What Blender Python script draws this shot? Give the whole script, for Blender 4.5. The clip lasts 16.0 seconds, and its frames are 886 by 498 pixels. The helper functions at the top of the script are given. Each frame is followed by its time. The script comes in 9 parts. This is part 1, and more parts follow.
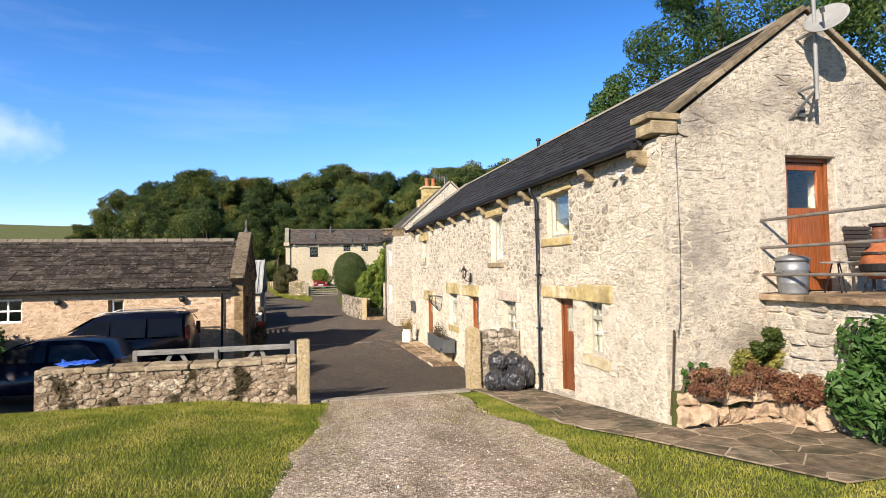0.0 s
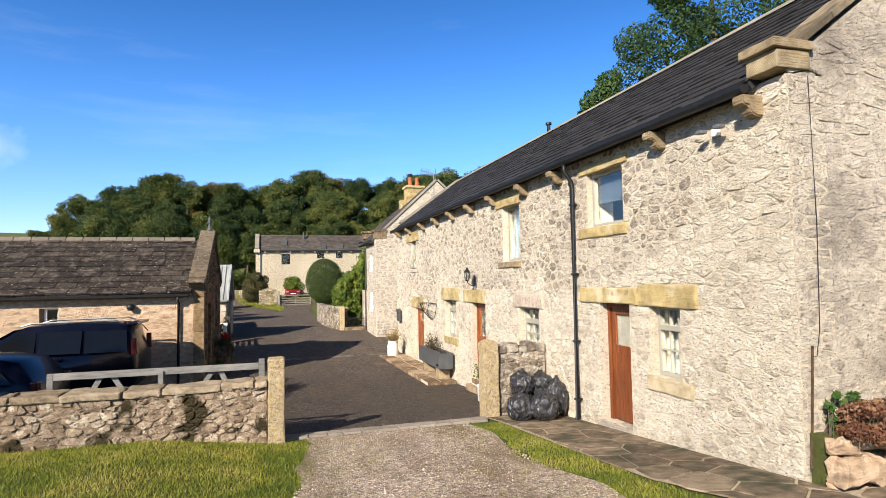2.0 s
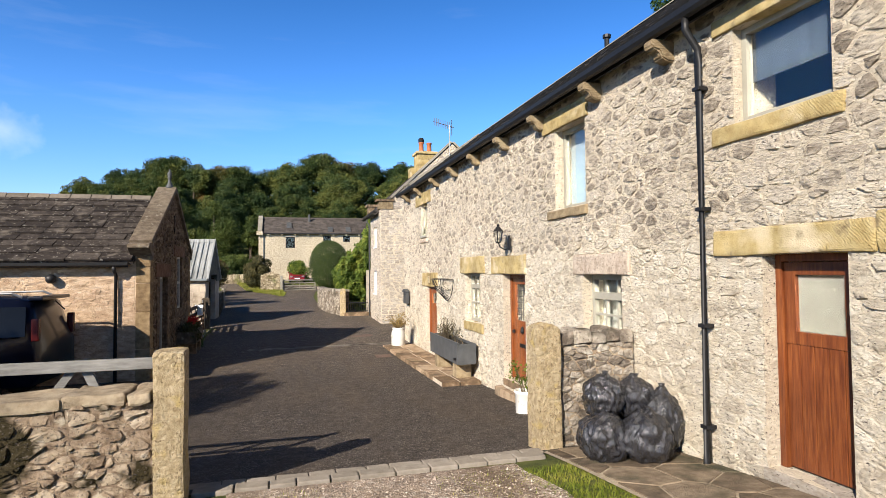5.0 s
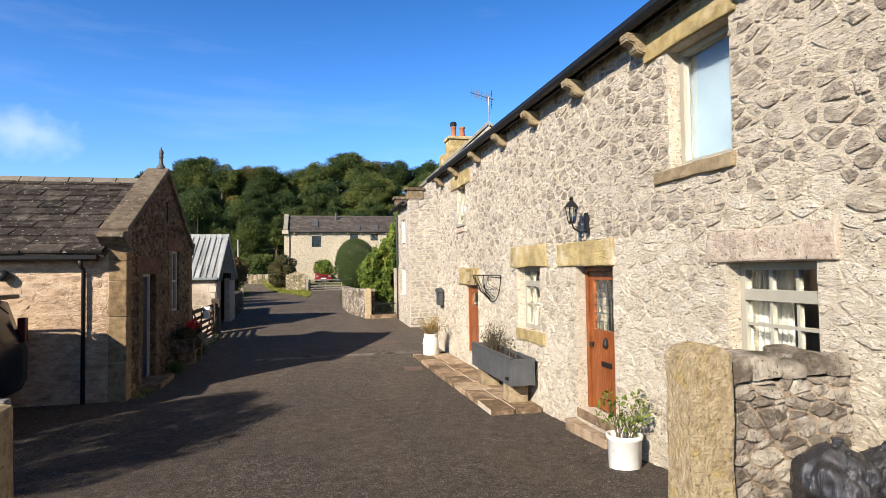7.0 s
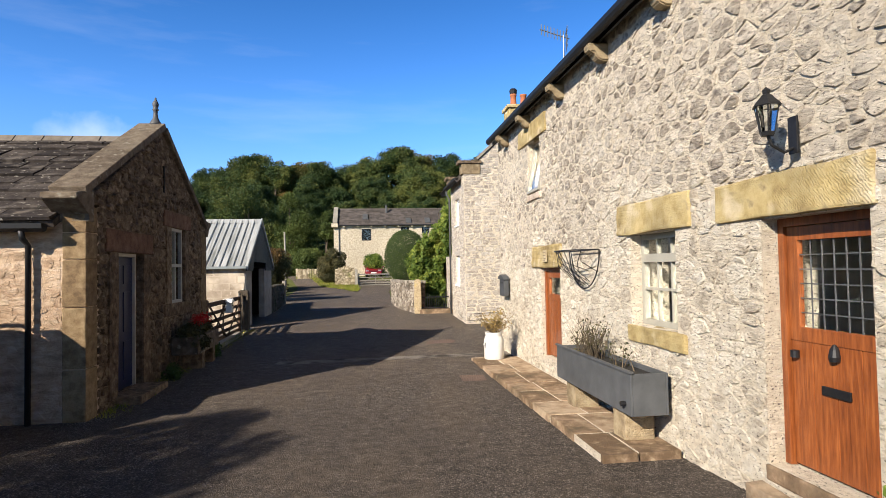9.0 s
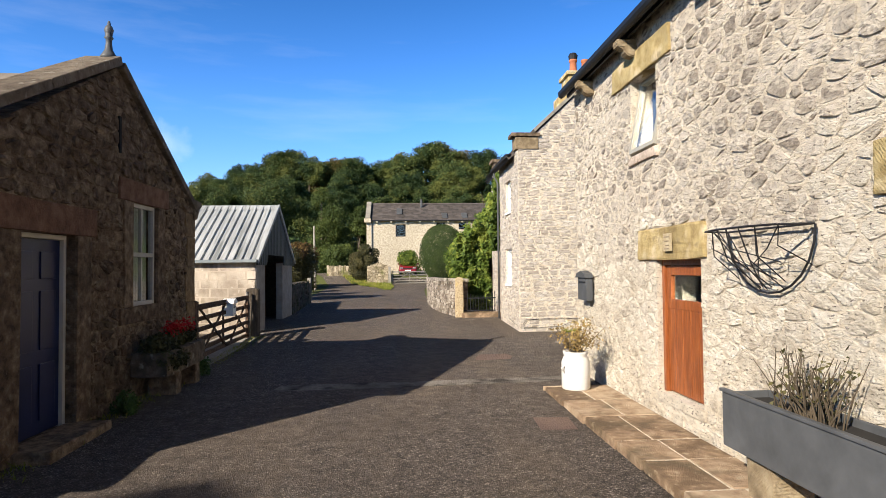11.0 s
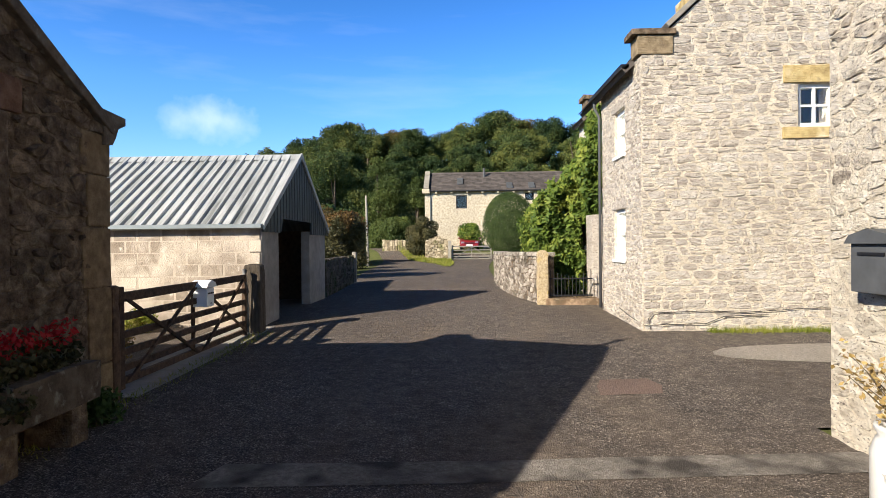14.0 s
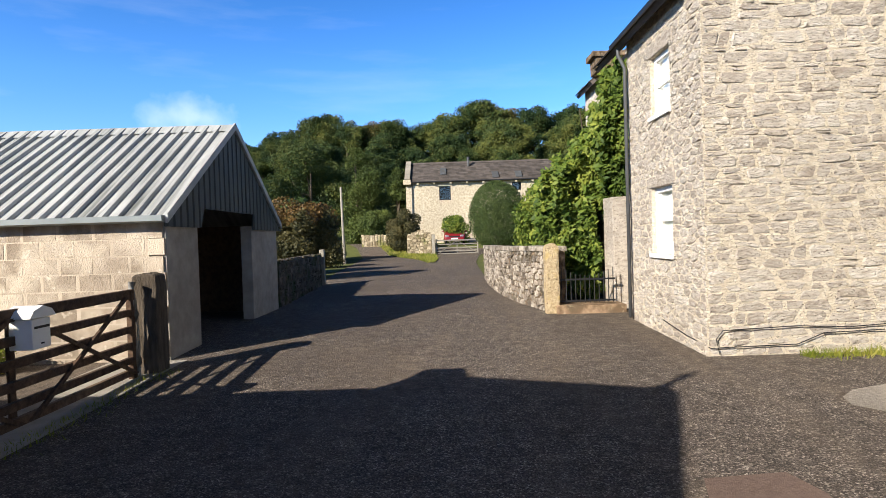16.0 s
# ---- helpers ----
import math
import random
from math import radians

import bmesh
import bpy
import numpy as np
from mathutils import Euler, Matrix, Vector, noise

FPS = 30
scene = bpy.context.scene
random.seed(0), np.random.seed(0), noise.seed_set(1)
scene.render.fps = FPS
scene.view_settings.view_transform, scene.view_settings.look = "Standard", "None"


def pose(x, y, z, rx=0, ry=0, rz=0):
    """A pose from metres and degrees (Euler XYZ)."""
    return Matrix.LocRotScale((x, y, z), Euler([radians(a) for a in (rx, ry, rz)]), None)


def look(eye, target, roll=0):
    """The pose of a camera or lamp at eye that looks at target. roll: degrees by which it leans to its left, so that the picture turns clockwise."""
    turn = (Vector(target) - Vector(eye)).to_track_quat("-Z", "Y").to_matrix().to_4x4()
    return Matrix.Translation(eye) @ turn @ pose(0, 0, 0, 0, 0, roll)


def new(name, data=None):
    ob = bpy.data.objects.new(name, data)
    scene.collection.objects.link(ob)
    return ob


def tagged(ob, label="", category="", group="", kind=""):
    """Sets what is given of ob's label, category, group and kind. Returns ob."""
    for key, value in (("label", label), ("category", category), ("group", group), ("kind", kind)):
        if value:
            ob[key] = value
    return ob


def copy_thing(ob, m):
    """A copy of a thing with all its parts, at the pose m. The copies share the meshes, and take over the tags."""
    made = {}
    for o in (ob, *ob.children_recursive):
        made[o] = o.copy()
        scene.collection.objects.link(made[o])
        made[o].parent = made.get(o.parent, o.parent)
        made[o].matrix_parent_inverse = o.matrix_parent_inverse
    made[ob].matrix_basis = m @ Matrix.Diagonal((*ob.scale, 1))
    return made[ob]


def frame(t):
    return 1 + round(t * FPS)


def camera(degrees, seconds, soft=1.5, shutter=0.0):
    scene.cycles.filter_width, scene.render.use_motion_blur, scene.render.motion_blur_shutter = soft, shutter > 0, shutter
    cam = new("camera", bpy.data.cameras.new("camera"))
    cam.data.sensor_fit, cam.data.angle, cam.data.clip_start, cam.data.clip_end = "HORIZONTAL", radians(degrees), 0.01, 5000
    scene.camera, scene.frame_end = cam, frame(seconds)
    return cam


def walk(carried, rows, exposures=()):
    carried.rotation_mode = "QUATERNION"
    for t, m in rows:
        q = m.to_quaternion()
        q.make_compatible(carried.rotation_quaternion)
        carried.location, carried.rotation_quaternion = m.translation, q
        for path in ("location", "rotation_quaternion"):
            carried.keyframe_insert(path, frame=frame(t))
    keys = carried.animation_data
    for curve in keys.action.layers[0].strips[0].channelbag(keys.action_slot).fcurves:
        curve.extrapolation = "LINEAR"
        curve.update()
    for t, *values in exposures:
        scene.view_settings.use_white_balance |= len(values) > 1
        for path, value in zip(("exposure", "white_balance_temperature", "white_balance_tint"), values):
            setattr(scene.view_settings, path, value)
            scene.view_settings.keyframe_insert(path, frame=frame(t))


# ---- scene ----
cam = camera(74.2, 16.0, soft=0.55)
PATH = [
    (0, (0.806, 1.049, 1.884), (1.289, 2.988, 1.958), -1.0),
    (0.5, (0.737, 1.68, 1.862), (1.249, 3.612, 1.946), -1.2),
    (1, (0.681, 2.302, 1.82), (1.237, 4.222, 1.903), -1.2),
    (1.5, (0.72, 2.929, 1.772), (1.285, 4.845, 1.872), -1.2),
    (2, (0.79, 3.576, 1.717), (1.363, 5.49, 1.822), -1.0),
    (2.5, (0.925, 4.221, 1.645), (1.498, 6.135, 1.74), -0.7),
    (3, (1.047, 4.868, 1.592), (1.623, 6.781, 1.686), -0.4),
    (3.5, (1.217, 5.496, 1.547), (1.792, 7.409, 1.643), -0.4),
    (4, (1.378, 6.134, 1.486), (1.941, 8.051, 1.582), -0.4),
    (4.2, (1.471, 6.388, 1.42), (2.031, 8.306, 1.51), -0.4),
    (6.3, (2.004, 9.027, 1.188), (2.489, 10.966, 1.25), -0.9),
    (6.5, (2.049, 9.29, 1.196), (2.529, 11.23, 1.265), -0.9),
    (7, (2.161, 9.992, 1.13), (2.602, 11.941, 1.203), -0.8),
    (7.5, (2.341, 10.724, 1.058), (2.73, 12.685, 1.127), -0.8),
    (8, (2.441, 11.455, 1.005), (2.767, 13.428, 1.072), -0.8),
    (8.2, (2.474, 11.758, 0.966), (2.783, 13.733, 1.026), -0.9),
    (10.3, (2.642, 15.092, 0.75), (2.859, 17.079, 0.828), -0.8),
    (10.5, (2.632, 15.409, 0.759), (2.838, 17.396, 0.837), -0.8),
    (11, (2.613, 16.129, 0.757), (2.763, 18.123, 0.819), -0.6),
    (11.5, (2.659, 16.907, 0.712), (2.751, 18.904, 0.75), -0.3),
    (12, (2.644, 17.672, 0.699), (2.667, 19.672, 0.713), -0.1),
    (12.5, (2.671, 18.451, 0.666), (2.636, 20.451, 0.662), -0.3),
    (13, (2.636, 19.201, 0.655), (2.576, 21.2, 0.65), -0.6),
    (13.5, (2.642, 19.978, 0.62), (2.558, 21.977, 0.611), -1.1),
    (14, (2.581, 20.753, 0.607), (2.524, 22.752, 0.59), -0.6),
    (14.5, (2.619, 21.483, 0.605), (2.608, 23.483, 0.574), -1.7),
    (15, (2.595, 22.218, 0.623), (2.617, 24.218, 0.587), -1.5),
    (15.5, (2.61, 22.986, 0.62), (2.631, 24.985, 0.57), -1.7),
    (16, (2.568, 23.724, 0.61), (2.564, 25.724, 0.571), -1.8),
]
walk(cam, [(t, look(eye, target, roll)) for t, eye, target, roll in PATH], [(0, 1.02, 6420, 10), (4, 0.93, 6250, 10), (8, 0.93, 6250, 10), (10.5, 1.02, 6250, 10), (12, 1.06, 6120, 10), (14.5, 1.14, 6150, 9), (16, 1.12, 6150, 9)])

# ---- daylight ----
SUN = Vector((-1.0, -1.0, 0.775)).normalized()
world = bpy.data.worlds.new("sky")
scene.world = world
world.use_nodes = True
wn = world.node_tree
wn.nodes.clear()
w_out = wn.nodes.new("ShaderNodeOutputWorld")
w_bg = wn.nodes.new("ShaderNodeBackground")
w_sky = wn.nodes.new("ShaderNodeTexSky")
w_sky.sky_type = 'NISHITA'
w_sky.sun_disc = False
w_sky.sun_elevation = math.asin(SUN.z)
w_sky.sun_rotation = radians(225)
w_sky.air_density = 1.0
w_sky.dust_density = 0.0
w_sky.ozone_density = 3.0
w_hsv = wn.nodes.new("ShaderNodeHueSaturation")
w_hsv.inputs["Saturation"].default_value = 1.30
w_tc = wn.nodes.new("ShaderNodeTexCoord")
w_map = wn.nodes.new("ShaderNodeMapping")
w_map.inputs["Scale"].default_value = (1.0, 2.2, 7.0)
w_map.inputs["Rotation"].default_value = (0.12, 0.25, 0.3)
w_noise = wn.nodes.new("ShaderNodeTexNoise")
w_noise.inputs["Scale"].default_value = 2.2
w_noise.inputs["Detail"].default_value = 6.0
w_noise.inputs["Roughness"].default_value = 0.55
w_ramp = wn.nodes.new("ShaderNodeValToRGB")
w_ramp.color_ramp.elements[0].position = 0.58
w_ramp.color_ramp.elements[0].color = (0, 0, 0, 1)
w_ramp.color_ramp.elements[1].position = 0.85
w_ramp.color_ramp.elements[1].color = (0.13, 0.13, 0.13, 1)
w_mix = wn.nodes.new("ShaderNodeMixRGB")
w_mix.inputs[2].default_value = (7.5, 7.6, 8.0, 1)
wn.links.new(w_tc.outputs["Generated"], w_map.inputs["Vector"])
wn.links.new(w_map.outputs[0], w_noise.inputs["Vector"])
wn.links.new(w_noise.outputs[0], w_ramp.inputs[0])
wn.links.new(w_sky.outputs[0], w_hsv.inputs["Color"])
wn.links.new(w_ramp.outputs[0], w_mix.inputs[0])
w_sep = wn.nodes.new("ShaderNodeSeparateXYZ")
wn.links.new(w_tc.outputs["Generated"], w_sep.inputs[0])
# Sky darkened towards the zenith, above the view, to cut fill in shade.
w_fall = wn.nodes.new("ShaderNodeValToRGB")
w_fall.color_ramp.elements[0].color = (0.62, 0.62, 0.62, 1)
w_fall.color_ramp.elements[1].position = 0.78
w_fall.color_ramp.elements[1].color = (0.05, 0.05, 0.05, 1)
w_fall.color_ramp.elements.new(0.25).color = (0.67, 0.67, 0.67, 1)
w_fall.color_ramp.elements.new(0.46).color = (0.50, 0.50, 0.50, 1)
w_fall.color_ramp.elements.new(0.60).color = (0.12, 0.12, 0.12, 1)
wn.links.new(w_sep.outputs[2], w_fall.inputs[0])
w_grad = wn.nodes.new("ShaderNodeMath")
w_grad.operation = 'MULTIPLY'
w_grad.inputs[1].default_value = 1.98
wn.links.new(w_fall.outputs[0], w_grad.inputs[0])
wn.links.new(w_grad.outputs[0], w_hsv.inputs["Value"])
w_tint = wn.nodes.new("ShaderNodeMixRGB")
w_tint.blend_type = 'MULTIPLY'
w_tint.inputs[0].default_value = 1.0
w_tint.inputs[2].default_value = (1.0, 0.962, 1.17, 1)
wn.links.new(w_hsv.outputs[0], w_tint.inputs[1])
wn.links.new(w_tint.outputs[0], w_mix.inputs[1])
# one small fair-weather cloud low in the north-west
w_nrm = wn.nodes.new("ShaderNodeVectorMath")
w_nrm.operation = 'SUBTRACT'
w_nrm.inputs[1].default_value = Vector((-1310, 3000, 655)).normalized()
wn.links.new(w_tc.outputs["Generated"], w_nrm.inputs[0])
w_sq = wn.nodes.new("ShaderNodeVectorMath")
w_sq.operation = 'MULTIPLY'
w_sq.inputs[1].default_value = (1.0, 1.0, 2.4)
wn.links.new(w_nrm.outputs[0], w_sq.inputs[0])
w_len = wn.nodes.new("ShaderNodeVectorMath")
w_len.operation = 'LENGTH'
wn.links.new(w_sq.outputs[0], w_len.inputs[0])
w_puff = wn.nodes.new("ShaderNodeTexNoise")
w_puff.inputs["Scale"].default_value = 22.0
w_puff.inputs["Detail"].default_value = 7.0
wn.links.new(w_tc.outputs["Generated"], w_puff.inputs["Vector"])
w_sum = wn.nodes.new("ShaderNodeMath")
w_sum.operation = 'MULTIPLY_ADD'
w_sum.inputs[1].default_value = 0.16
wn.links.new(w_puff.outputs[0], w_sum.inputs[0])
wn.links.new(w_len.outputs["Value"], w_sum.inputs[2])
w_edge = wn.nodes.new("ShaderNodeMapRange")
w_edge.inputs[1].default_value, w_edge.inputs[2].default_value = 0.080, 0.165
w_edge.inputs[3].default_value, w_edge.inputs[4].default_value = 0.32, 0.0
wn.links.new(w_sum.outputs[0], w_edge.inputs[0])
w_cl = wn.nodes.new("ShaderNodeMixRGB")
w_cl.inputs[2].default_value = (9.5, 9.6, 10.0, 1)
wn.links.new(w_edge.outputs[0], w_cl.inputs[0])
wn.links.new(w_mix.outputs[0], w_cl.inputs[1])
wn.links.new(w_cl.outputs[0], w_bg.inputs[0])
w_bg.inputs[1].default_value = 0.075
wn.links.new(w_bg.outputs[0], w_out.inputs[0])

sun_data = bpy.data.lights.new("sun", 'SUN')
sun_data.energy = 5.0
sun_data.angle = radians(0.55)
sun_data.color = (1.0, 0.878, 0.725)
sun = new("sun", sun_data)
sun.matrix_world = look(SUN * 60, (0, 0, 0))


# ---- materials ----
def nodes_of(name):
    m = bpy.data.materials.new(name)
    m.use_nodes = True
    nt = m.node_tree
    return m, nt, nt.nodes["Principled BSDF"]


def surface(name, colours, scale=8.0, rough=0.85, bump=0.3, fine=60.0, metal=0.0, spread=0.0, stretch=(1, 1, 1), big=0.6, big_dark=0.75, bump_dist=0.01, spec=0.3, spots=None, coat=0.0):
    """Two scales of colour variation, a grain bump, and a random tone for each piece."""
    m, nt, b = nodes_of(name)
    N, L = nt.nodes.new, nt.links.new
    tc = N("ShaderNodeTexCoord")
    mp = N("ShaderNodeMapping")
    mp.inputs["Scale"].default_value = stretch
    L(tc.outputs["Object"], mp.inputs["Vector"])
    n1 = N("ShaderNodeTexNoise")
    n1.inputs["Scale"].default_value = scale
    n1.inputs["Detail"].default_value = 5
    n1.inputs["Roughness"].default_value = 0.62
    L(mp.outputs[0], n1.inputs["Vector"])
    ramp = N("ShaderNodeValToRGB")
    el = ramp.color_ramp.elements
    while len(el) < len(colours):
        el.new(0.5)
    for i, c in enumerate(colours):
        el[i].position = 0.28 + 0.44 * i / max(1, len(colours) - 1)
        el[i].color = (*c, 1)
    fac = n1.outputs[0]
    if spread > 0:
        info, geo = N("ShaderNodeObjectInfo"), N("ShaderNodeNewGeometry")
        add = N("ShaderNodeMath")
        L(info.outputs["Random"], add.inputs[0])
        L(geo.outputs["Random Per Island"], add.inputs[1])
        fr = N("ShaderNodeMath")
        fr.operation = 'FRACT'
        L(add.outputs[0], fr.inputs[0])
        mr = N("ShaderNodeMapRange")
        mr.inputs[3].default_value, mr.inputs[4].default_value = -spread, spread
        L(fr.outputs[0], mr.inputs[0])
        ad2 = N("ShaderNodeMath")
        L(n1.outputs[0], ad2.inputs[0])
        L(mr.outputs[0], ad2.inputs[1])
        fac = ad2.outputs[0]
    L(fac, ramp.inputs[0])
    n2 = N("ShaderNodeTexNoise")
    n2.inputs["Scale"].default_value = big
    n2.inputs["Detail"].default_value = 3
    L(tc.outputs["Object"], n2.inputs["Vector"])
    r2 = N("ShaderNodeValToRGB")
    r2.color_ramp.elements[0].position, r2.color_ramp.elements[1].position = 0.35, 0.62
    r2.color_ramp.elements[0].color = (big_dark, big_dark, big_dark, 1)
    r2.color_ramp.elements[1].color = (1, 1, 1, 1)
    L(n2.outputs[0], r2.inputs[0])
    mul = N("ShaderNodeMixRGB")
    mul.blend_type = 'MULTIPLY'
    mul.inputs[0].default_value = 1
    L(ramp.outputs[0], mul.inputs[1])
    L(r2.outputs[0], mul.inputs[2])
    col = mul.outputs[0]
    for c, sc, lo, hi in ([spots] if spots and isinstance(spots[0], tuple) and not isinstance(spots[0][0], tuple) else (spots or [])):
        n4 = N("ShaderNodeTexNoise")
        n4.inputs["Scale"].default_value = sc
        n4.inputs["Detail"].default_value = 4
        L(mp.outputs[0], n4.inputs["Vector"])
        mr4 = N("ShaderNodeMapRange")
        mr4.inputs[1].default_value, mr4.inputs[2].default_value = lo, hi
        L(n4.outputs[0], mr4.inputs[0])
        mx = N("ShaderNodeMixRGB")
        mx.inputs[2].default_value = (*c, 1)
        L(mr4.outputs[0], mx.inputs[0])
        L(col, mx.inputs[1])
        col = mx.outputs[0]
    L(col, b.inputs["Base Color"])
    n3 = N("ShaderNodeTexNoise")
    n3.inputs["Scale"].default_value = fine
    n3.inputs["Detail"].default_value = 6
    n3.inputs["Roughness"].default_value = 0.7
    L(mp.outputs[0], n3.inputs["Vector"])
    bp = N("ShaderNodeBump")
    bp.inputs["Strength"].default_value = bump
    bp.inputs["Distance"].default_value = bump_dist
    L(n3.outputs[0], bp.inputs["Height"])
    L(bp.outputs[0], b.inputs["Normal"])
    b.inputs["Roughness"].default_value = rough
    b.inputs["Metallic"].default_value = metal
    b.inputs["Specular IOR Level"].default_value = spec
    b.inputs["Coat Weight"].default_value = coat
    return m


def glass(name, tint=(0.9, 0.95, 0.95), rough=0.02):
    m, nt, b = nodes_of(name)
    b.inputs["Base Color"].default_value = (*tint, 1)
    b.inputs["Roughness"].default_value = rough
    b.inputs["Transmission Weight"].default_value = 1.0
    b.inputs["IOR"].default_value = 1.45
    return m


def tarmac(name, chips, bare_tone, scale=78, bare_most=0.62, young=0.60, old=1.22, dust=(0.125, 0.096, 0.069), dusty=0.5):
    """Stone chips in a binder, bare smooth patches and dusty streaks; the far stretch may be older and paler."""
    m, nt, b = nodes_of(name)
    N, L = nt.nodes.new, nt.links.new
    tc = N("ShaderNodeTexCoord")
    vo = N("ShaderNodeTexVoronoi")
    vo.inputs["Scale"].default_value = scale
    L(tc.outputs["Object"], vo.inputs["Vector"])
    sep = N("ShaderNodeSeparateColor")
    L(vo.outputs["Color"], sep.inputs[0])
    chip = N("ShaderNodeValToRGB")
    el = chip.color_ramp.elements
    for p, c in zip((0.40, 0.74, 0.90), chips[1:4]):
        el.new(p).color = (*c, 1)
    el[0].color = (*chips[0], 1)
    el[-1].color = (*chips[4], 1)
    L(sep.outputs[0], chip.inputs[0])
    big = N("ShaderNodeTexNoise")
    big.inputs["Scale"].default_value = 0.45
    big.inputs["Detail"].default_value = 5
    L(tc.outputs["Object"], big.inputs["Vector"])
    bare = N("ShaderNodeMapRange")
    bare.inputs[1].default_value, bare.inputs[2].default_value = 0.42, 0.66
    bare.inputs[3].default_value, bare.inputs[4].default_value = 0.0, bare_most
    L(big.outputs[0], bare.inputs[0])
    mx = N("ShaderNodeMixRGB")
    mx.inputs[2].default_value = (*bare_tone, 1)
    L(bare.outputs[0], mx.inputs[0])
    L(chip.outputs[0], mx.inputs[1])
    xyz = N("ShaderNodeSeparateXYZ")
    L(tc.outputs["Object"], xyz.inputs[0])
    wob = N("ShaderNodeMath")
    wob.operation = 'MULTIPLY_ADD'
    wob.inputs[1].default_value = 9.0
    L(big.outputs[0], wob.inputs[0])
    L(xyz.outputs[1], wob.inputs[2])
    age = N("ShaderNodeMapRange")
    age.inputs[1].default_value, age.inputs[2].default_value = 22.0, 31.0
    age.inputs[3].default_value, age.inputs[4].default_value = young, old
    L(wob.outputs[0], age.inputs[0])
    mul = N("ShaderNodeMixRGB")
    mul.blend_type = 'MULTIPLY'
    mul.inputs[0].default_value = 1
    stripe = N("ShaderNodeMapping")
    stripe.inputs["Scale"].default_value = (0.9, 0.22, 1)
    L(tc.outputs["Object"], stripe.inputs["Vector"])
    dn = N("ShaderNodeTexNoise")
    dn.inputs["Scale"].default_value = 1.3
    dn.inputs["Detail"].default_value = 7
    L(stripe.outputs[0], dn.inputs["Vector"])
    dr = N("ShaderNodeMapRange")
    dr.inputs[1].default_value, dr.inputs[2].default_value = 0.48, 0.70
    dr.inputs[4].default_value = dusty
    L(dn.outputs[0], dr.inputs[0])
    dx = N("ShaderNodeMixRGB")
    dx.inputs[2].default_value = (*dust, 1)
    L(dr.outputs[0], dx.inputs[0])
    L(mx.outputs[0], dx.inputs[1])
    L(dx.outputs[0], mul.inputs[1])
    L(age.outputs[0], mul.inputs[2])
    mot = N("ShaderNodeTexNoise")
    mot.inputs["Scale"].default_value = 7.0
    mot.inputs["Detail"].default_value = 8
    mot.inputs["Roughness"].default_value = 0.75
    L(tc.outputs["Object"], mot.inputs["Vector"])
    mor = N("ShaderNodeMapRange")
    mor.inputs[1].default_value, mor.inputs[2].default_value = 0.32, 0.68
    mor.inputs[3].default_value, mor.inputs[4].default_value = 0.55, 1.5
    L(mot.outputs[0], mor.inputs[0])
    mul2 = N("ShaderNodeMixRGB")
    mul2.blend_type = 'MULTIPLY'
    mul2.inputs[0].default_value = 1
    L(mul.outputs[0], mul2.inputs[1])
    L(mor.outputs[0], mul2.inputs[2])
    L(mul2.outputs[0], b.inputs["Base Color"])
    bp = N("ShaderNodeBump")
    bp.inputs["Strength"].default_value = 0.9
    bp.inputs["Distance"].default_value = 0.012
    L(vo.outputs["Distance"], bp.inputs["Height"])
    n3 = N("ShaderNodeTexNoise")
    n3.inputs["Scale"].default_value = 22
    n3.inputs["Detail"].default_value = 6
    L(tc.outputs["Object"], n3.inputs["Vector"])
    bp2 = N("ShaderNodeBump")
    bp2.inputs["Strength"].default_value = 0.55
    bp2.inputs["Distance"].default_value = 0.03
    L(n3.outputs[0], bp2.inputs["Height"])
    L(bp.outputs[0], bp2.inputs["Normal"])
    L(bp2.outputs[0], b.inputs["Normal"])
    b.inputs["Roughness"].default_value = 0.82
    b.inputs["Specular IOR Level"].default_value = 0.24
    return m


M = {}
PITS = ((0.13, 0.105, 0.085), 42.0, 0.60, 0.70)
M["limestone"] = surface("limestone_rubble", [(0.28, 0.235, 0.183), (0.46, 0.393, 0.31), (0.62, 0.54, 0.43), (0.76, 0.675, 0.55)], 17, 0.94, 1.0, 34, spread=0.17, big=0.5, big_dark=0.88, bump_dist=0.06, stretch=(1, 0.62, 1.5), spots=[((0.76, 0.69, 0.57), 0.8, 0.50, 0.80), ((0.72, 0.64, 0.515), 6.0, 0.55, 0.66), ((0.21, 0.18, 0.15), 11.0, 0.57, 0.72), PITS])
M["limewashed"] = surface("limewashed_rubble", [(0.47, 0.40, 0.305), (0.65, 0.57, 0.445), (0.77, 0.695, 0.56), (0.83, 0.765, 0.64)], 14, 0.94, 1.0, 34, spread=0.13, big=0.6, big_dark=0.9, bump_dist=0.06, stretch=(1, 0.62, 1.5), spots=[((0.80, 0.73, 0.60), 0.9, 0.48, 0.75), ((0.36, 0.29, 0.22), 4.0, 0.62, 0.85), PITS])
M["mortar"] = surface("lime_mortar", [(0.57, 0.48, 0.36), (0.75, 0.66, 0.515), (0.82, 0.745, 0.605)], 14, 0.95, 1.0, 34, big=0.7, big_dark=0.86, bump_dist=0.06, stretch=(1, 0.62, 1.5), spots=[PITS])
M["palesand"] = surface("washed_sandstone", [(0.42, 0.32, 0.18), (0.60, 0.50, 0.32), (0.70, 0.61, 0.44)], 7, 0.92, 0.9, 40, spread=0.09, big=1.6, big_dark=0.8, bump_dist=0.03)
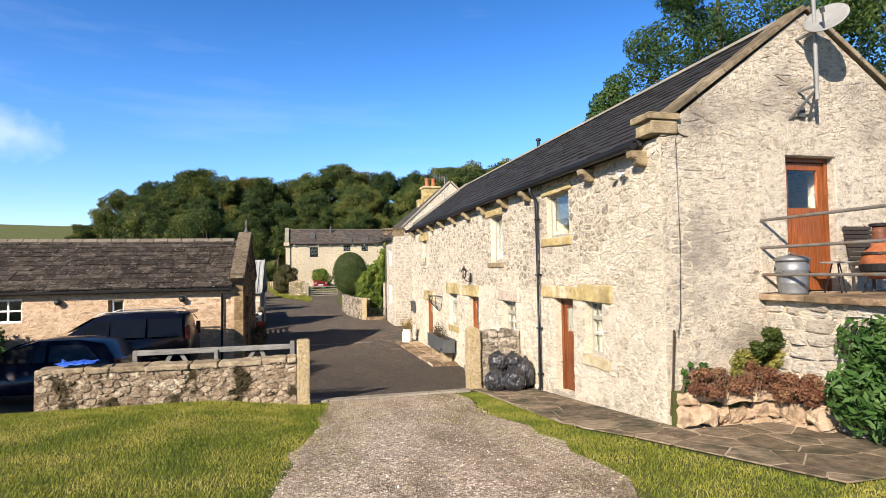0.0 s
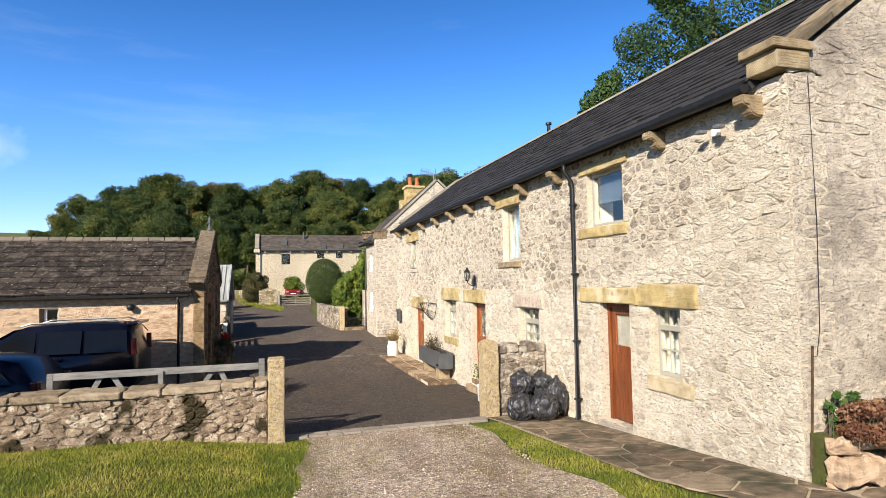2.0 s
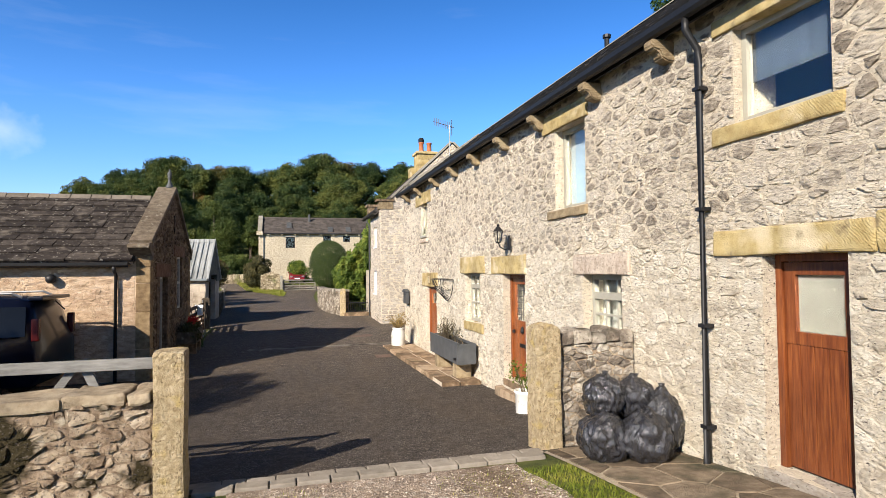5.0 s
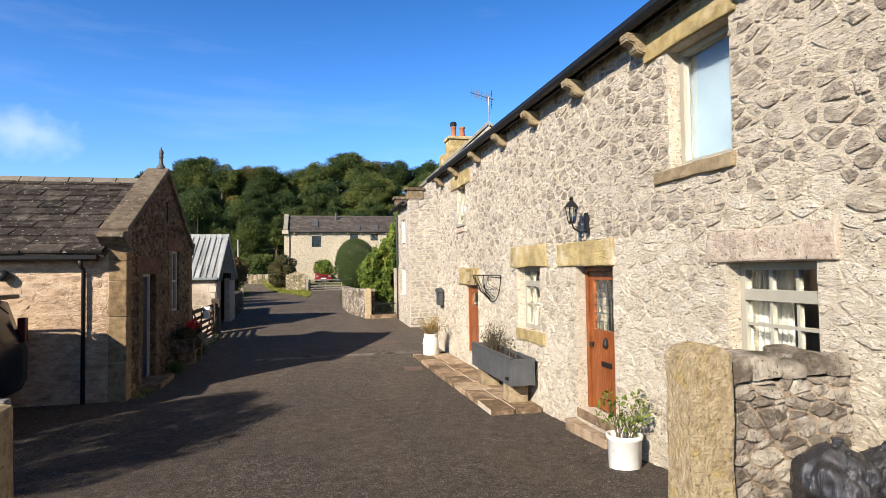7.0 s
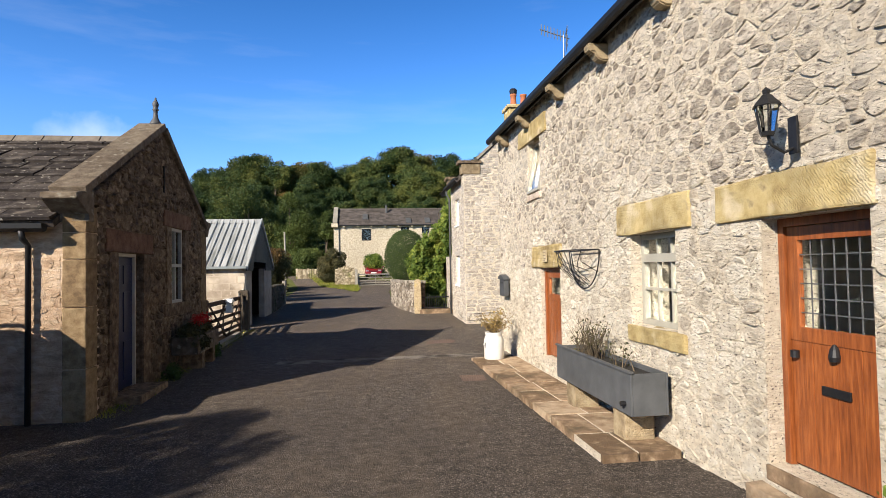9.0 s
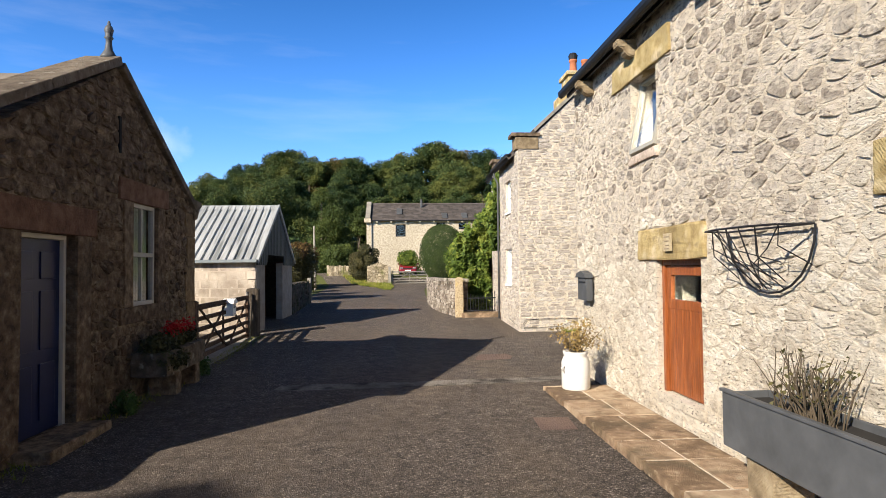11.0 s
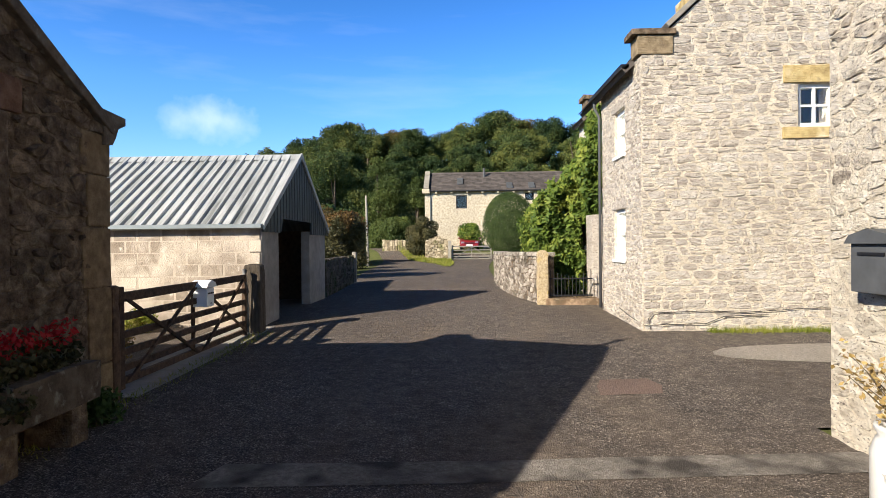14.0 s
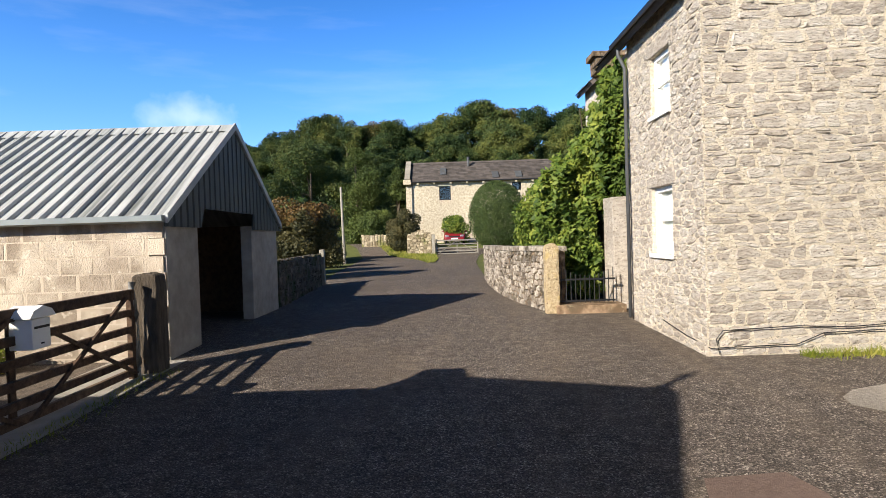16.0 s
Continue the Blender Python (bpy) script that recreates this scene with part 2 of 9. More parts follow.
M["gablestone"] = surface("coursed_limestone", [(0.40, 0.34, 0.275), (0.54, 0.475, 0.395), (0.64, 0.575, 0.485), (0.74, 0.68, 0.59)], 14, 0.94, 1.0, 34, spread=0.13, big=0.6, big_dark=0.86, bump_dist=0.06, stretch=(0.62, 0.62, 1.5), spots=[((0.36, 0.30, 0.24), 2.2, 0.56, 0.80), ((0.42, 0.36, 0.29), 16.0, 0.56, 0.70), PITS])
M["palegable"] = surface("weathered_pale_gable", [(0.43, 0.365, 0.285), (0.61, 0.53, 0.425), (0.71, 0.63, 0.515), (0.78, 0.705, 0.59)], 13, 0.94, 1.0, 34, spread=0.05, big=0.45, big_dark=0.90, bump_dist=0.06, stretch=(0.85, 0.85, 1.25), spots=[((0.27, 0.23, 0.19), 0.95, 0.52, 0.72), ((0.33, 0.275, 0.22), 11.0, 0.55, 0.72), PITS])
M["sandstone"] = surface("yellow_sandstone", [(0.30, 0.215, 0.09), (0.49, 0.375, 0.165), (0.60, 0.485, 0.25)], 7, 0.92, 0.9, 40, spread=0.09, big=2.2, big_dark=0.68, bump_dist=0.03, spots=[((0.68, 0.585, 0.40), 3.0, 0.55, 0.74), ((0.22, 0.16, 0.085), 7.0, 0.62, 0.76)])
M["pinklintel"] = surface("pale_pink_lintel_stone", [(0.44, 0.345, 0.265), (0.60, 0.50, 0.40), (0.70, 0.61, 0.50)], 12, 0.93, 1.0, 40, spread=0.08, bump_dist=0.03, spots=[((0.33, 0.25, 0.19), 9.0, 0.58, 0.72), PITS])
M["pinkstone"] = surface("pink_gritstone", [(0.40, 0.27, 0.17), (0.56, 0.405, 0.27), (0.66, 0.515, 0.37)], 10, 0.92, 1.0, 36, spread=0.07, bump_dist=0.04, stretch=(0.6, 1, 1.5), spots=[((0.27, 0.19, 0.12), 6.0, 0.56, 0.75)])
# Brown gritstone lowered in tone: the cottage gable's shade is in the colour.
M["brownstone"] = surface("shade_toned_brown_grit", [(0.055, 0.038, 0.022), (0.18, 0.125, 0.077), (0.38, 0.28, 0.18)], 9, 0.94, 1.0, 34, spread=0.09, bump_dist=0.05, spots=[((0.045, 0.038, 0.026), 1.6, 0.55, 0.78), ((0.30, 0.24, 0.165), 7.0, 0.60, 0.74), PITS])
M["redgrit"] = surface("red_brown_gritstone", [(0.085, 0.045, 0.027), (0.165, 0.090, 0.055), (0.25, 0.155, 0.10)], 7, 0.94, 0.9, 36, spread=0.08, bump_dist=0.03)
M["slate"] = surface("dark_slate", [(0.020, 0.019, 0.020), (0.032, 0.031, 0.032), (0.046, 0.044, 0.046)], 12, 0.70, 0.35, 60, spread=0.12, spec=0.3)
M["stoneslate"] = surface("stone_slate", [(0.016, 0.0118, 0.010), (0.034, 0.0265, 0.022), (0.064, 0.052, 0.0435)], 9, 0.9, 0.6, 45, spread=0.2, spots=[((0.30, 0.275, 0.235), 15.0, 0.62, 0.73), ((0.13, 0.11, 0.09), 4.0, 0.55, 0.75)], bump_dist=0.012)
# Golden stone darkened part way: some of the gable's shade is in it.
M["quoin"] = surface("golden_brown_corner_stone", [(0.12, 0.078, 0.040), (0.22, 0.15, 0.078), (0.32, 0.235, 0.13)], 9, 0.93, 0.9, 36, spread=0.1, bump_dist=0.025)
M["ridge"] = surface("ridge_stone", [(0.24, 0.22, 0.18), (0.36, 0.33, 0.27)], 9, 0.9, 0.5, 45, spread=0.1)
M["ridgetile"] = surface("weathered_ridge_tile", [(0.12, 0.10, 0.08), (0.21, 0.18, 0.145)], 9, 0.92, 0.6, 45, spread=0.14)
M["coping"] = surface("lichened_coping", [(0.075, 0.056, 0.038), (0.145, 0.112, 0.078), (0.22, 0.18, 0.13)], 8, 0.94, 0.9, 30, spread=0.12, bump_dist=0.03, spots=[((0.26, 0.235, 0.185), 11.0, 0.60, 0.72)])
M["coping_tan"] = surface("weathered_tan_coping", [(0.14, 0.105, 0.065), (0.25, 0.195, 0.125), (0.36, 0.295, 0.20)], 8, 0.94, 0.9, 34, spread=0.12, bump_dist=0.03, spots=[((0.10, 0.08, 0.055), 3.0, 0.52, 0.70)])
M["farslate"] = surface("far_slate", [(0.050, 0.043, 0.038), (0.080, 0.068, 0.060), (0.115, 0.098, 0.086)], 2, 0.85, 0.3, 20, spread=0.16, big=0.35, big_dark=0.7)
M["tin"] = surface("painted_sheet_roof", [(0.27, 0.285, 0.28), (0.39, 0.405, 0.40), (0.50, 0.515, 0.51)], 2.5, 0.55, 0.08, 20, metal=0.1, big=0.5, big_dark=0.8, stretch=(5, 0.35, 0.35), spots=[((0.12, 0.13, 0.125), 1.3, 0.57, 0.74)])
# Dark copy of the roof sheet: the gable's shade is in its colour.
M["tinshade"] = surface("shaded_sheet_cladding", [(0.05, 0.055, 0.052), (0.08, 0.087, 0.082)], 2, 0.6, 0.1, 20, metal=0.1, stretch=(4, 4, 0.6))
M["gutter"] = surface("grey_sheet_gutter", [(0.25, 0.29, 0.30), (0.33, 0.37, 0.38)], 3, 0.5, 0.08, 20, metal=0.1)
M["block"] = surface("concrete_block", [(0.26, 0.21, 0.155), (0.39, 0.322, 0.245), (0.52, 0.44, 0.35)], 3.2, 0.95, 1.0, 60, spread=0.12, big=0.5, big_dark=0.82, bump_dist=0.02, spots=[((0.60, 0.52, 0.41), 1.1, 0.50, 0.66), ((0.22, 0.17, 0.12), 1.9, 0.56, 0.74), ((0.62, 0.55, 0.45), 6.0, 0.60, 0.70)])
M["slurry"] = surface("pale_slurry", [(0.48, 0.40, 0.305), (0.60, 0.515, 0.405)], 4, 0.95, 0.8, 50, big=0.7, bump_dist=0.02)
M["concrete"] = surface("concrete", [(0.28, 0.255, 0.22), (0.42, 0.385, 0.33)], 5, 0.92, 0.7, 50, big=0.8, bump_dist=0.02)
M["asphalt"] = tarmac("asphalt", [(0.026, 0.021, 0.0175), (0.062, 0.050, 0.041), (0.105, 0.086, 0.070), (0.18, 0.151, 0.123), (0.34, 0.295, 0.245)], (0.068, 0.054, 0.043), 95, young=0.84, old=1.24, dust=(0.12, 0.092, 0.066))
M["gravel"] = tarmac("gravel", [(0.11, 0.080, 0.060), (0.30, 0.232, 0.178), (0.47, 0.385, 0.31), (0.66, 0.58, 0.49), (0.80, 0.745, 0.66)], (0.33, 0.262, 0.20), 52, 0.55, 1.0, 1.0, (0.135, 0.092, 0.058), 0.95)
M["earth"] = surface("turf_soil", [(0.055, 0.075, 0.015), (0.105, 0.12, 0.026), (0.165, 0.165, 0.05)], 5, 0.95, 1.0, 55, big=0.5, bump_dist=0.03)
M["flag"] = surface("flagstone", [(0.16, 0.105, 0.060), (0.34, 0.235, 0.145), (0.52, 0.395, 0.265)], 6, 0.80, 0.9, 40, spread=0.2, spots=[((0.11, 0.082, 0.048), 2.5, 0.54, 0.74), ((0.40, 0.33, 0.22), 12.0, 0.60, 0.75)], bump_dist=0.025)
M["pathbed"] = surface("sandy_joint", [(0.34, 0.275, 0.195), (0.52, 0.44, 0.33)], 20, 0.95, 0.8, 50, bump_dist=0.02, spots=[((0.17, 0.17, 0.06), 2.0, 0.58, 0.74)])
M["pathflag"] = surface("old_path_stone", [(0.10, 0.074, 0.048), (0.20, 0.15, 0.10), (0.33, 0.26, 0.18)], 8, 0.8, 0.9, 40, spread=0.16, spots=[((0.05, 0.05, 0.028), 2.5, 0.50, 0.68)], bump_dist=0.025)
M["doorwood"] = surface("varnished_door_wood", [(0.115, 0.030, 0.008), (0.22, 0.062, 0.015), (0.33, 0.105, 0.027)], 5, 0.42, 0.25, 30, stretch=(9, 9, 0.7), spec=0.4, coat=0.15, big=1.5)
M["mahogany"] = surface("dark_varnished_wood", [(0.085, 0.021, 0.007), (0.17, 0.047, 0.013), (0.26, 0.086, 0.024)], 5, 0.45, 0.25, 30, stretch=(9, 9, 0.7), spec=0.35, coat=0.1, big=1.5)
M["paint"] = surface("grey_green_paint", [(0.29, 0.275, 0.225), (0.36, 0.345, 0.285)], 4, 0.55, 0.08, 30, big=1.5, big_dark=0.9)
M["white"] = surface("white_paint", [(0.74, 0.74, 0.72), (0.82, 0.82, 0.80)], 4, 0.45, 0.06, 30, big=1.5, big_dark=0.92)
# Dirty white, greyed further to carry the gable's shade in the colour.
M["offwhite"] = surface("shade_greyed_white_paint", [(0.36, 0.345, 0.31), (0.46, 0.445, 0.405)], 5, 0.6, 0.1, 30, big=1.5, big_dark=0.85)
M["black"] = surface("black_iron", [(0.008, 0.008, 0.009), (0.017, 0.017, 0.018)], 12, 0.5, 0.12, 50, spec=0.35)
M["grey"] = surface("dark_grey_metal", [(0.064, 0.067, 0.069), (0.098, 0.102, 0.105)], 5, 0.55, 0.08, 30, spec=0.3)
M["bluepaint"] = surface("navy_door_paint", [(0.005, 0.009, 0.042), (0.008, 0.014, 0.062)], 5, 0.35, 0.08, 30)
# Near-black that carries the shade of rooms and recesses; also planter soil.
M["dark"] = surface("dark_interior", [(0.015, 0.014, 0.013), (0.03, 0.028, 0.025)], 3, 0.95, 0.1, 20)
M["plaster"] = surface("cream_plaster", [(0.60, 0.56, 0.48), (0.68, 0.64, 0.56)], 3, 0.9, 0.1, 20)
M["curtain"] = surface("pale_curtain", [(0.40, 0.385, 0.35), (0.52, 0.505, 0.46)], 3, 0.9, 0.2, 20, stretch=(1, 8, 0.3))
M["doorblind"] = surface("dull_cream_blind", [(0.17, 0.16, 0.135), (0.23, 0.22, 0.19)], 3, 0.9, 0.1, 20)
M["netting"] = surface("white_net_curtain", [(0.58, 0.57, 0.55), (0.76, 0.75, 0.73)], 3, 0.9, 0.2, 20, stretch=(1, 8, 0.3))
# Dark blue that paints shade and sky reflection behind two upper panes.
M["paneshade"] = surface("dark_blue_pane_shade", [(0.035, 0.05, 0.07), (0.06, 0.08, 0.11)], 2, 0.9, 0.2, 20, stretch=(1, 8, 0.3))
M["blind"] = surface("pale_blue_blind", [(0.21, 0.265, 0.31), (0.29, 0.355, 0.40)], 1.2, 0.7, 0.1, 20, big=1.5)
M["mosswall"] = surface("mossy_field_stone", [(0.05, 0.042, 0.03), (0.11, 0.09, 0.065), (0.19, 0.16, 0.12)], 8, 0.95, 0.9, 30, spread=0.16, bump_dist=0.03, spots=[((0.035, 0.045, 0.014), 2.2, 0.50, 0.64)])
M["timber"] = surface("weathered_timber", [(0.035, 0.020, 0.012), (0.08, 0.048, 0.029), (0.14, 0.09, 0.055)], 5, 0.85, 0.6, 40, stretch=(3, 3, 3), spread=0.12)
M["greytimber"] = surface("silvered_timber", [(0.12, 0.116, 0.106), (0.20, 0.194, 0.178), (0.27, 0.263, 0.243)], 5, 0.85, 0.4, 40, stretch=(1, 6, 6), spread=0.1)
M["wicker"] = surface("dark_woven_cane", [(0.028, 0.022, 0.019), (0.055, 0.045, 0.038)], 30, 0.7, 0.8, 90, spread=0.1, bump_dist=0.01)
M["darkpot"] = surface("dark_glazed_clay", [(0.10, 0.038, 0.022), (0.19, 0.075, 0.042)], 8, 0.55, 0.3, 40, spread=0.05)
M["terracotta"] = surface("terracotta", [(0.30, 0.10, 0.045), (0.42, 0.16, 0.075)], 8, 0.85, 0.3, 40, spread=0.05)
M["sootclay"] = surface("smoke_darkened_clay", [(0.13, 0.042, 0.02), (0.27, 0.085, 0.034), (0.36, 0.13, 0.05)], 6, 0.9, 0.3, 40)
M["dullsteel"] = surface("rust_tinged_grey_steel", [(0.13, 0.115, 0.10), (0.22, 0.20, 0.18)], 9, 0.6, 0.2, 40, metal=0.3, spots=[((0.16, 0.09, 0.05), 5.0, 0.56, 0.72)])
M["galv"] = surface("galvanised_steel", [(0.19, 0.195, 0.20), (0.30, 0.305, 0.31)], 8, 0.5, 0.1, 30, metal=0.6)
M["dishgrey"] = surface("dull_grey_enamel", [(0.22, 0.22, 0.215), (0.29, 0.29, 0.285)], 6, 0.6, 0.1, 30)
M["ceramic"] = surface("white_enamel", [(0.68, 0.66, 0.60), (0.80, 0.79, 0.75)], 4, 0.3, 0.08, 20, spots=((0.35, 0.25, 0.15), 6.0, 0.70, 0.8))
M["bag"] = surface("black_bin_bag", [(0.018, 0.018, 0.020), (0.030, 0.030, 0.034)], 5, 0.24, 0.7, 7, bump_dist=0.05, spec=0.6, stretch=(1.6, 1.6, 0.5), coat=0.3)
M["carpaint"] = surface("dark_blue_car_paint", [(0.0025, 0.004, 0.012), (0.004, 0.006, 0.017)], 2, 0.30, 0.0, 20, coat=0.35, spec=0.15)
M["redpaint"] = surface("crimson_car_paint", [(0.17, 0.010, 0.016), (0.22, 0.014, 0.02)], 2, 0.3, 0.0, 20, coat=0.4)
M["rubber"] = surface("tyre_rubber", [(0.012, 0.012, 0.012), (0.022, 0.022, 0.022)], 20, 0.85, 0.3, 60)
M["chrome"] = surface("alloy", [(0.42, 0.42, 0.43), (0.55, 0.55, 0.56)], 8, 0.3, 0.05, 20, metal=0.9)
M["carglass"] = surface("tinted_car_glass", [(0.004, 0.005, 0.006), (0.006, 0.007, 0.008)], 2, 0.10, 0.0, 20, spec=0.25)
M["lamp_red"] = surface("red_lens", [(0.05, 0.006, 0.006), (0.08, 0.010, 0.010)], 5, 0.25, 0.0, 20)
M["glass"] = glass("window_glass")
M["bark"] = surface("bark", [(0.05, 0.038, 0.026), (0.10, 0.08, 0.058), (0.15, 0.12, 0.09)], 6, 0.95, 0.9, 20, stretch=(3, 3, 0.6), bump_dist=0.03)
M["drystone"] = surface("field_wall_stone", [(0.20, 0.140, 0.092), (0.37, 0.28, 0.192), (0.53, 0.43, 0.31)], 11, 0.94, 1.0, 32, spread=0.16, bump_dist=0.05, spots=[((0.62, 0.54, 0.41), 8.0, 0.58, 0.72), ((0.040, 0.030, 0.011), 1.7, 0.58, 0.63), PITS])
M["goldstone"] = surface("lichened_post_stone", [(0.36, 0.265, 0.145), (0.56, 0.44, 0.265), (0.70, 0.585, 0.385)], 20, 0.95, 1.0, 26, big=2.0, big_dark=0.85, bump_dist=0.08, spots=[((0.60, 0.45, 0.17), 7.0, 0.56, 0.74), ((0.27, 0.195, 0.11), 34.0, 0.60, 0.70)])
M["gravelstone"] = surface("worn_setts", [(0.22, 0.19, 0.15), (0.34, 0.30, 0.25)], 9, 0.93, 0.6, 40, spread=0.12)
M["bluecloth"] = surface("blue_cloth", [(0.02, 0.09, 0.55), (0.05, 0.16, 0.75)], 5, 0.7, 0.3, 30)
M["palepatch"] = surface("pale_tarmac_patch", [(0.22, 0.19, 0.155), (0.33, 0.29, 0.24), (0.44, 0.395, 0.335)], 30, 0.92, 1.0, 80, bump_dist=0.02)
M["trenchfill"] = surface("worn_trench_fill", [(0.14, 0.122, 0.102), (0.24, 0.213, 0.18), (0.34, 0.305, 0.262)], 24, 0.92, 1.0, 70, bump_dist=0.02, big=1.1, big_dark=0.6, spots=[((0.05, 0.042, 0.035), 3.0, 0.48, 0.66)])
M["redpatch"] = surface("red_tarmac_patch", [(0.14, 0.092, 0.072), (0.20, 0.14, 0.112)], 30, 0.92, 1.0, 80, bump_dist=0.02)
M["pebble"] = surface("gravel_stone", [(0.16, 0.12, 0.09), (0.35, 0.285, 0.225), (0.56, 0.49, 0.41)], 20, 0.95, 0.5, 60, spread=0.25, spec=0.15)
M["agedsand"] = surface("weathered_sandstone", [(0.19, 0.14, 0.08), (0.32, 0.245, 0.145), (0.43, 0.35, 0.22)], 9, 0.93, 0.9, 40, spread=0.09, big=1.8, big_dark=0.65, bump_dist=0.02)
M["farwall"] = surface("far_limestone", [(0.26, 0.215, 0.15), (0.48, 0.415, 0.30), (0.65, 0.575, 0.43)], 6.0, 0.95, 0.8, 12, big=0.4, big_dark=0.85, bump_dist=0.08)
M["wallcap"] = surface("sandy_wall_coping", [(0.19, 0.145, 0.09), (0.32, 0.25, 0.165), (0.46, 0.375, 0.26)], 9, 0.94, 0.9, 34, spread=0.12, bump_dist=0.03, spots=[((0.10, 0.08, 0.05), 2.4, 0.56, 0.72)])
M["vergestone"] = surface("mossy_verge_rubble", [(0.17, 0.135, 0.080), (0.34, 0.28, 0.18), (0.52, 0.445, 0.31)], 7, 0.95, 1.0, 24, spread=0.16, bump_dist=0.05, spots=[((0.16, 0.155, 0.055), 1.1, 0.56, 0.70), PITS])
M["greywall"] = surface("grey_brown_rubble", [(0.15, 0.122, 0.095), (0.28, 0.235, 0.185), (0.42, 0.365, 0.295), (0.56, 0.50, 0.41)], 11, 0.95, 1.0, 34, spread=0.20, big=0.8, big_dark=0.72, bump_dist=0.05, spots=[((0.60, 0.55, 0.46), 7.0, 0.60, 0.72), ((0.09, 0.075, 0.05), 2.4, 0.56, 0.70), PITS])


def leafy(name, colours, trans=0.25, scale=0.5, apart=0.0):
    m, nt, b = nodes_of(name)
    N, L = nt.nodes.new, nt.links.new
    info, geo = N("ShaderNodeObjectInfo"), N("ShaderNodeNewGeometry")
    tc = N("ShaderNodeTexCoord")
    n1 = N("ShaderNodeTexNoise")
    n1.inputs["Scale"].default_value = scale
    n1.inputs["Detail"].default_value = 3
    L(tc.outputs["Object"], n1.inputs["Vector"])
    mixf = N("ShaderNodeMath")
    mixf.operation = 'MULTIPLY_ADD'
    mixf.inputs[1].default_value = 0.26
    L(geo.outputs["Random Per Island"], mixf.inputs[0])
    sub = N("ShaderNodeMath")
    sub.operation = 'SUBTRACT'
    sub.inputs[1].default_value = 0.13
    L(n1.outputs[0], sub.inputs[0])
    own = N("ShaderNodeMath")
    own.operation = 'MULTIPLY_ADD'
    own.inputs[1].default_value = apart
    L(info.outputs["Random"], own.inputs[0])
    L(sub.outputs[0], own.inputs[2])
    L(own.outputs[0], mixf.inputs[2])
    ramp = N("ShaderNodeValToRGB")
    el = ramp.color_ramp.elements
    while len(el) < len(colours):
        el.new(0.5)
    for i, c in enumerate(colours):
        el[i].position = 0.25 + 0.5 * i / max(1, len(colours) - 1)
        el[i].color = (*c, 1)
    L(mixf.outputs[0], ramp.inputs[0])
    L(ramp.outputs[0], b.inputs["Base Color"])
    b.inputs["Roughness"].default_value = 0.6
    b.inputs["Specular IOR Level"].default_value = 0.25
    tr = N("ShaderNodeBsdfTranslucent")
    L(ramp.outputs[0], tr.inputs["Color"])
    mx = N("ShaderNodeMixShader")
    mx.inputs[0].default_value = trans
    L(b.outputs[0], mx.inputs[1])
    L(tr.outputs[0], mx.inputs[2])
    L(mx.outputs[0], nt.nodes["Material Output"].inputs["Surface"])
    return m


M["wood_leaf"] = leafy("woodland_leaves", [(0.008, 0.021, 0.008), (0.018, 0.039, 0.011), (0.038, 0.064, 0.015), (0.118, 0.128, 0.026)], 0.10, 0.30, 0.17)
M["autumn_leaf"] = leafy("autumn_leaves", [(0.028, 0.045, 0.012), (0.075, 0.080, 0.018), (0.19, 0.105, 0.028)], 0.2, 0.3)
M["rust_leaf"] = leafy("rusty_hawthorn", [(0.05, 0.038, 0.014), (0.11, 0.062, 0.02), (0.17, 0.115, 0.032)], 0.2, 1.2)
M["ash_leaf"] = leafy("tall_tree_leaves", [(0.02, 0.045, 0.012), (0.04, 0.08, 0.018), (0.08, 0.125, 0.03)], 0.25, 0.3)
M["mid_leaf"] = leafy("mid_green_leaves", [(0.020, 0.036, 0.008), (0.055, 0.080, 0.016), (0.12, 0.145, 0.032)], 0.22, 0.25)
M["grass"] = leafy("grass_blades", [(0.090, 0.135, 0.014), (0.22, 0.245, 0.030), (0.42, 0.365, 0.095)], 0.36, 1.3)
M["vine_leaf"] = leafy("vine_leaves", [(0.030, 0.062, 0.010), (0.115, 0.170, 0.024), (0.27, 0.30, 0.05)], 0.35, 1.6)
M["yew_leaf"] = leafy("clipped_yew", [(0.026, 0.046, 0.012), (0.052, 0.080, 0.020), (0.085, 0.115, 0.030)], 0.12, 2.5)
M["shrub_leaf"] = leafy("glossy_shrub_leaves", [(0.02, 0.06, 0.012), (0.05, 0.11, 0.022), (0.10, 0.17, 0.05)], 0.2, 3)
M["dry_leaf"] = leafy("rusty_dry_plants", [(0.09, 0.035, 0.020), (0.17, 0.075, 0.042), (0.26, 0.155, 0.08)], 0.2, 3)
M["yellow_leaf"] = leafy("yellowing_leaves", [(0.20, 0.135, 0.05), (0.36, 0.25, 0.085), (0.48, 0.38, 0.16)], 0.25, 3)
M["lime_leaf"] = leafy("yellow_green_leaves", [(0.07, 0.08, 0.018), (0.20, 0.19, 0.04), (0.38, 0.33, 0.10)], 0.25, 3)
M["dark_leaf"] = leafy("dark_bronze_green_shrub", [(0.026, 0.030, 0.012), (0.060, 0.056, 0.020), (0.11, 0.095, 0.032)], 0.15, 1.5)
M["red_petal"] = leafy("red_petals", [(0.35, 0.012, 0.02), (0.5, 0.03, 0.03)], 0.3, 8)
M["drytwig"] = surface("grey_brown_twigs", [(0.055, 0.042, 0.026), (0.13, 0.10, 0.065)], 6, 0.95, 0.2, 20, spread=0.15)
M["twig"] = surface("dry_twigs", [(0.10, 0.075, 0.045), (0.20, 0.155, 0.10)], 6, 0.95, 0.2, 20, spread=0.15)


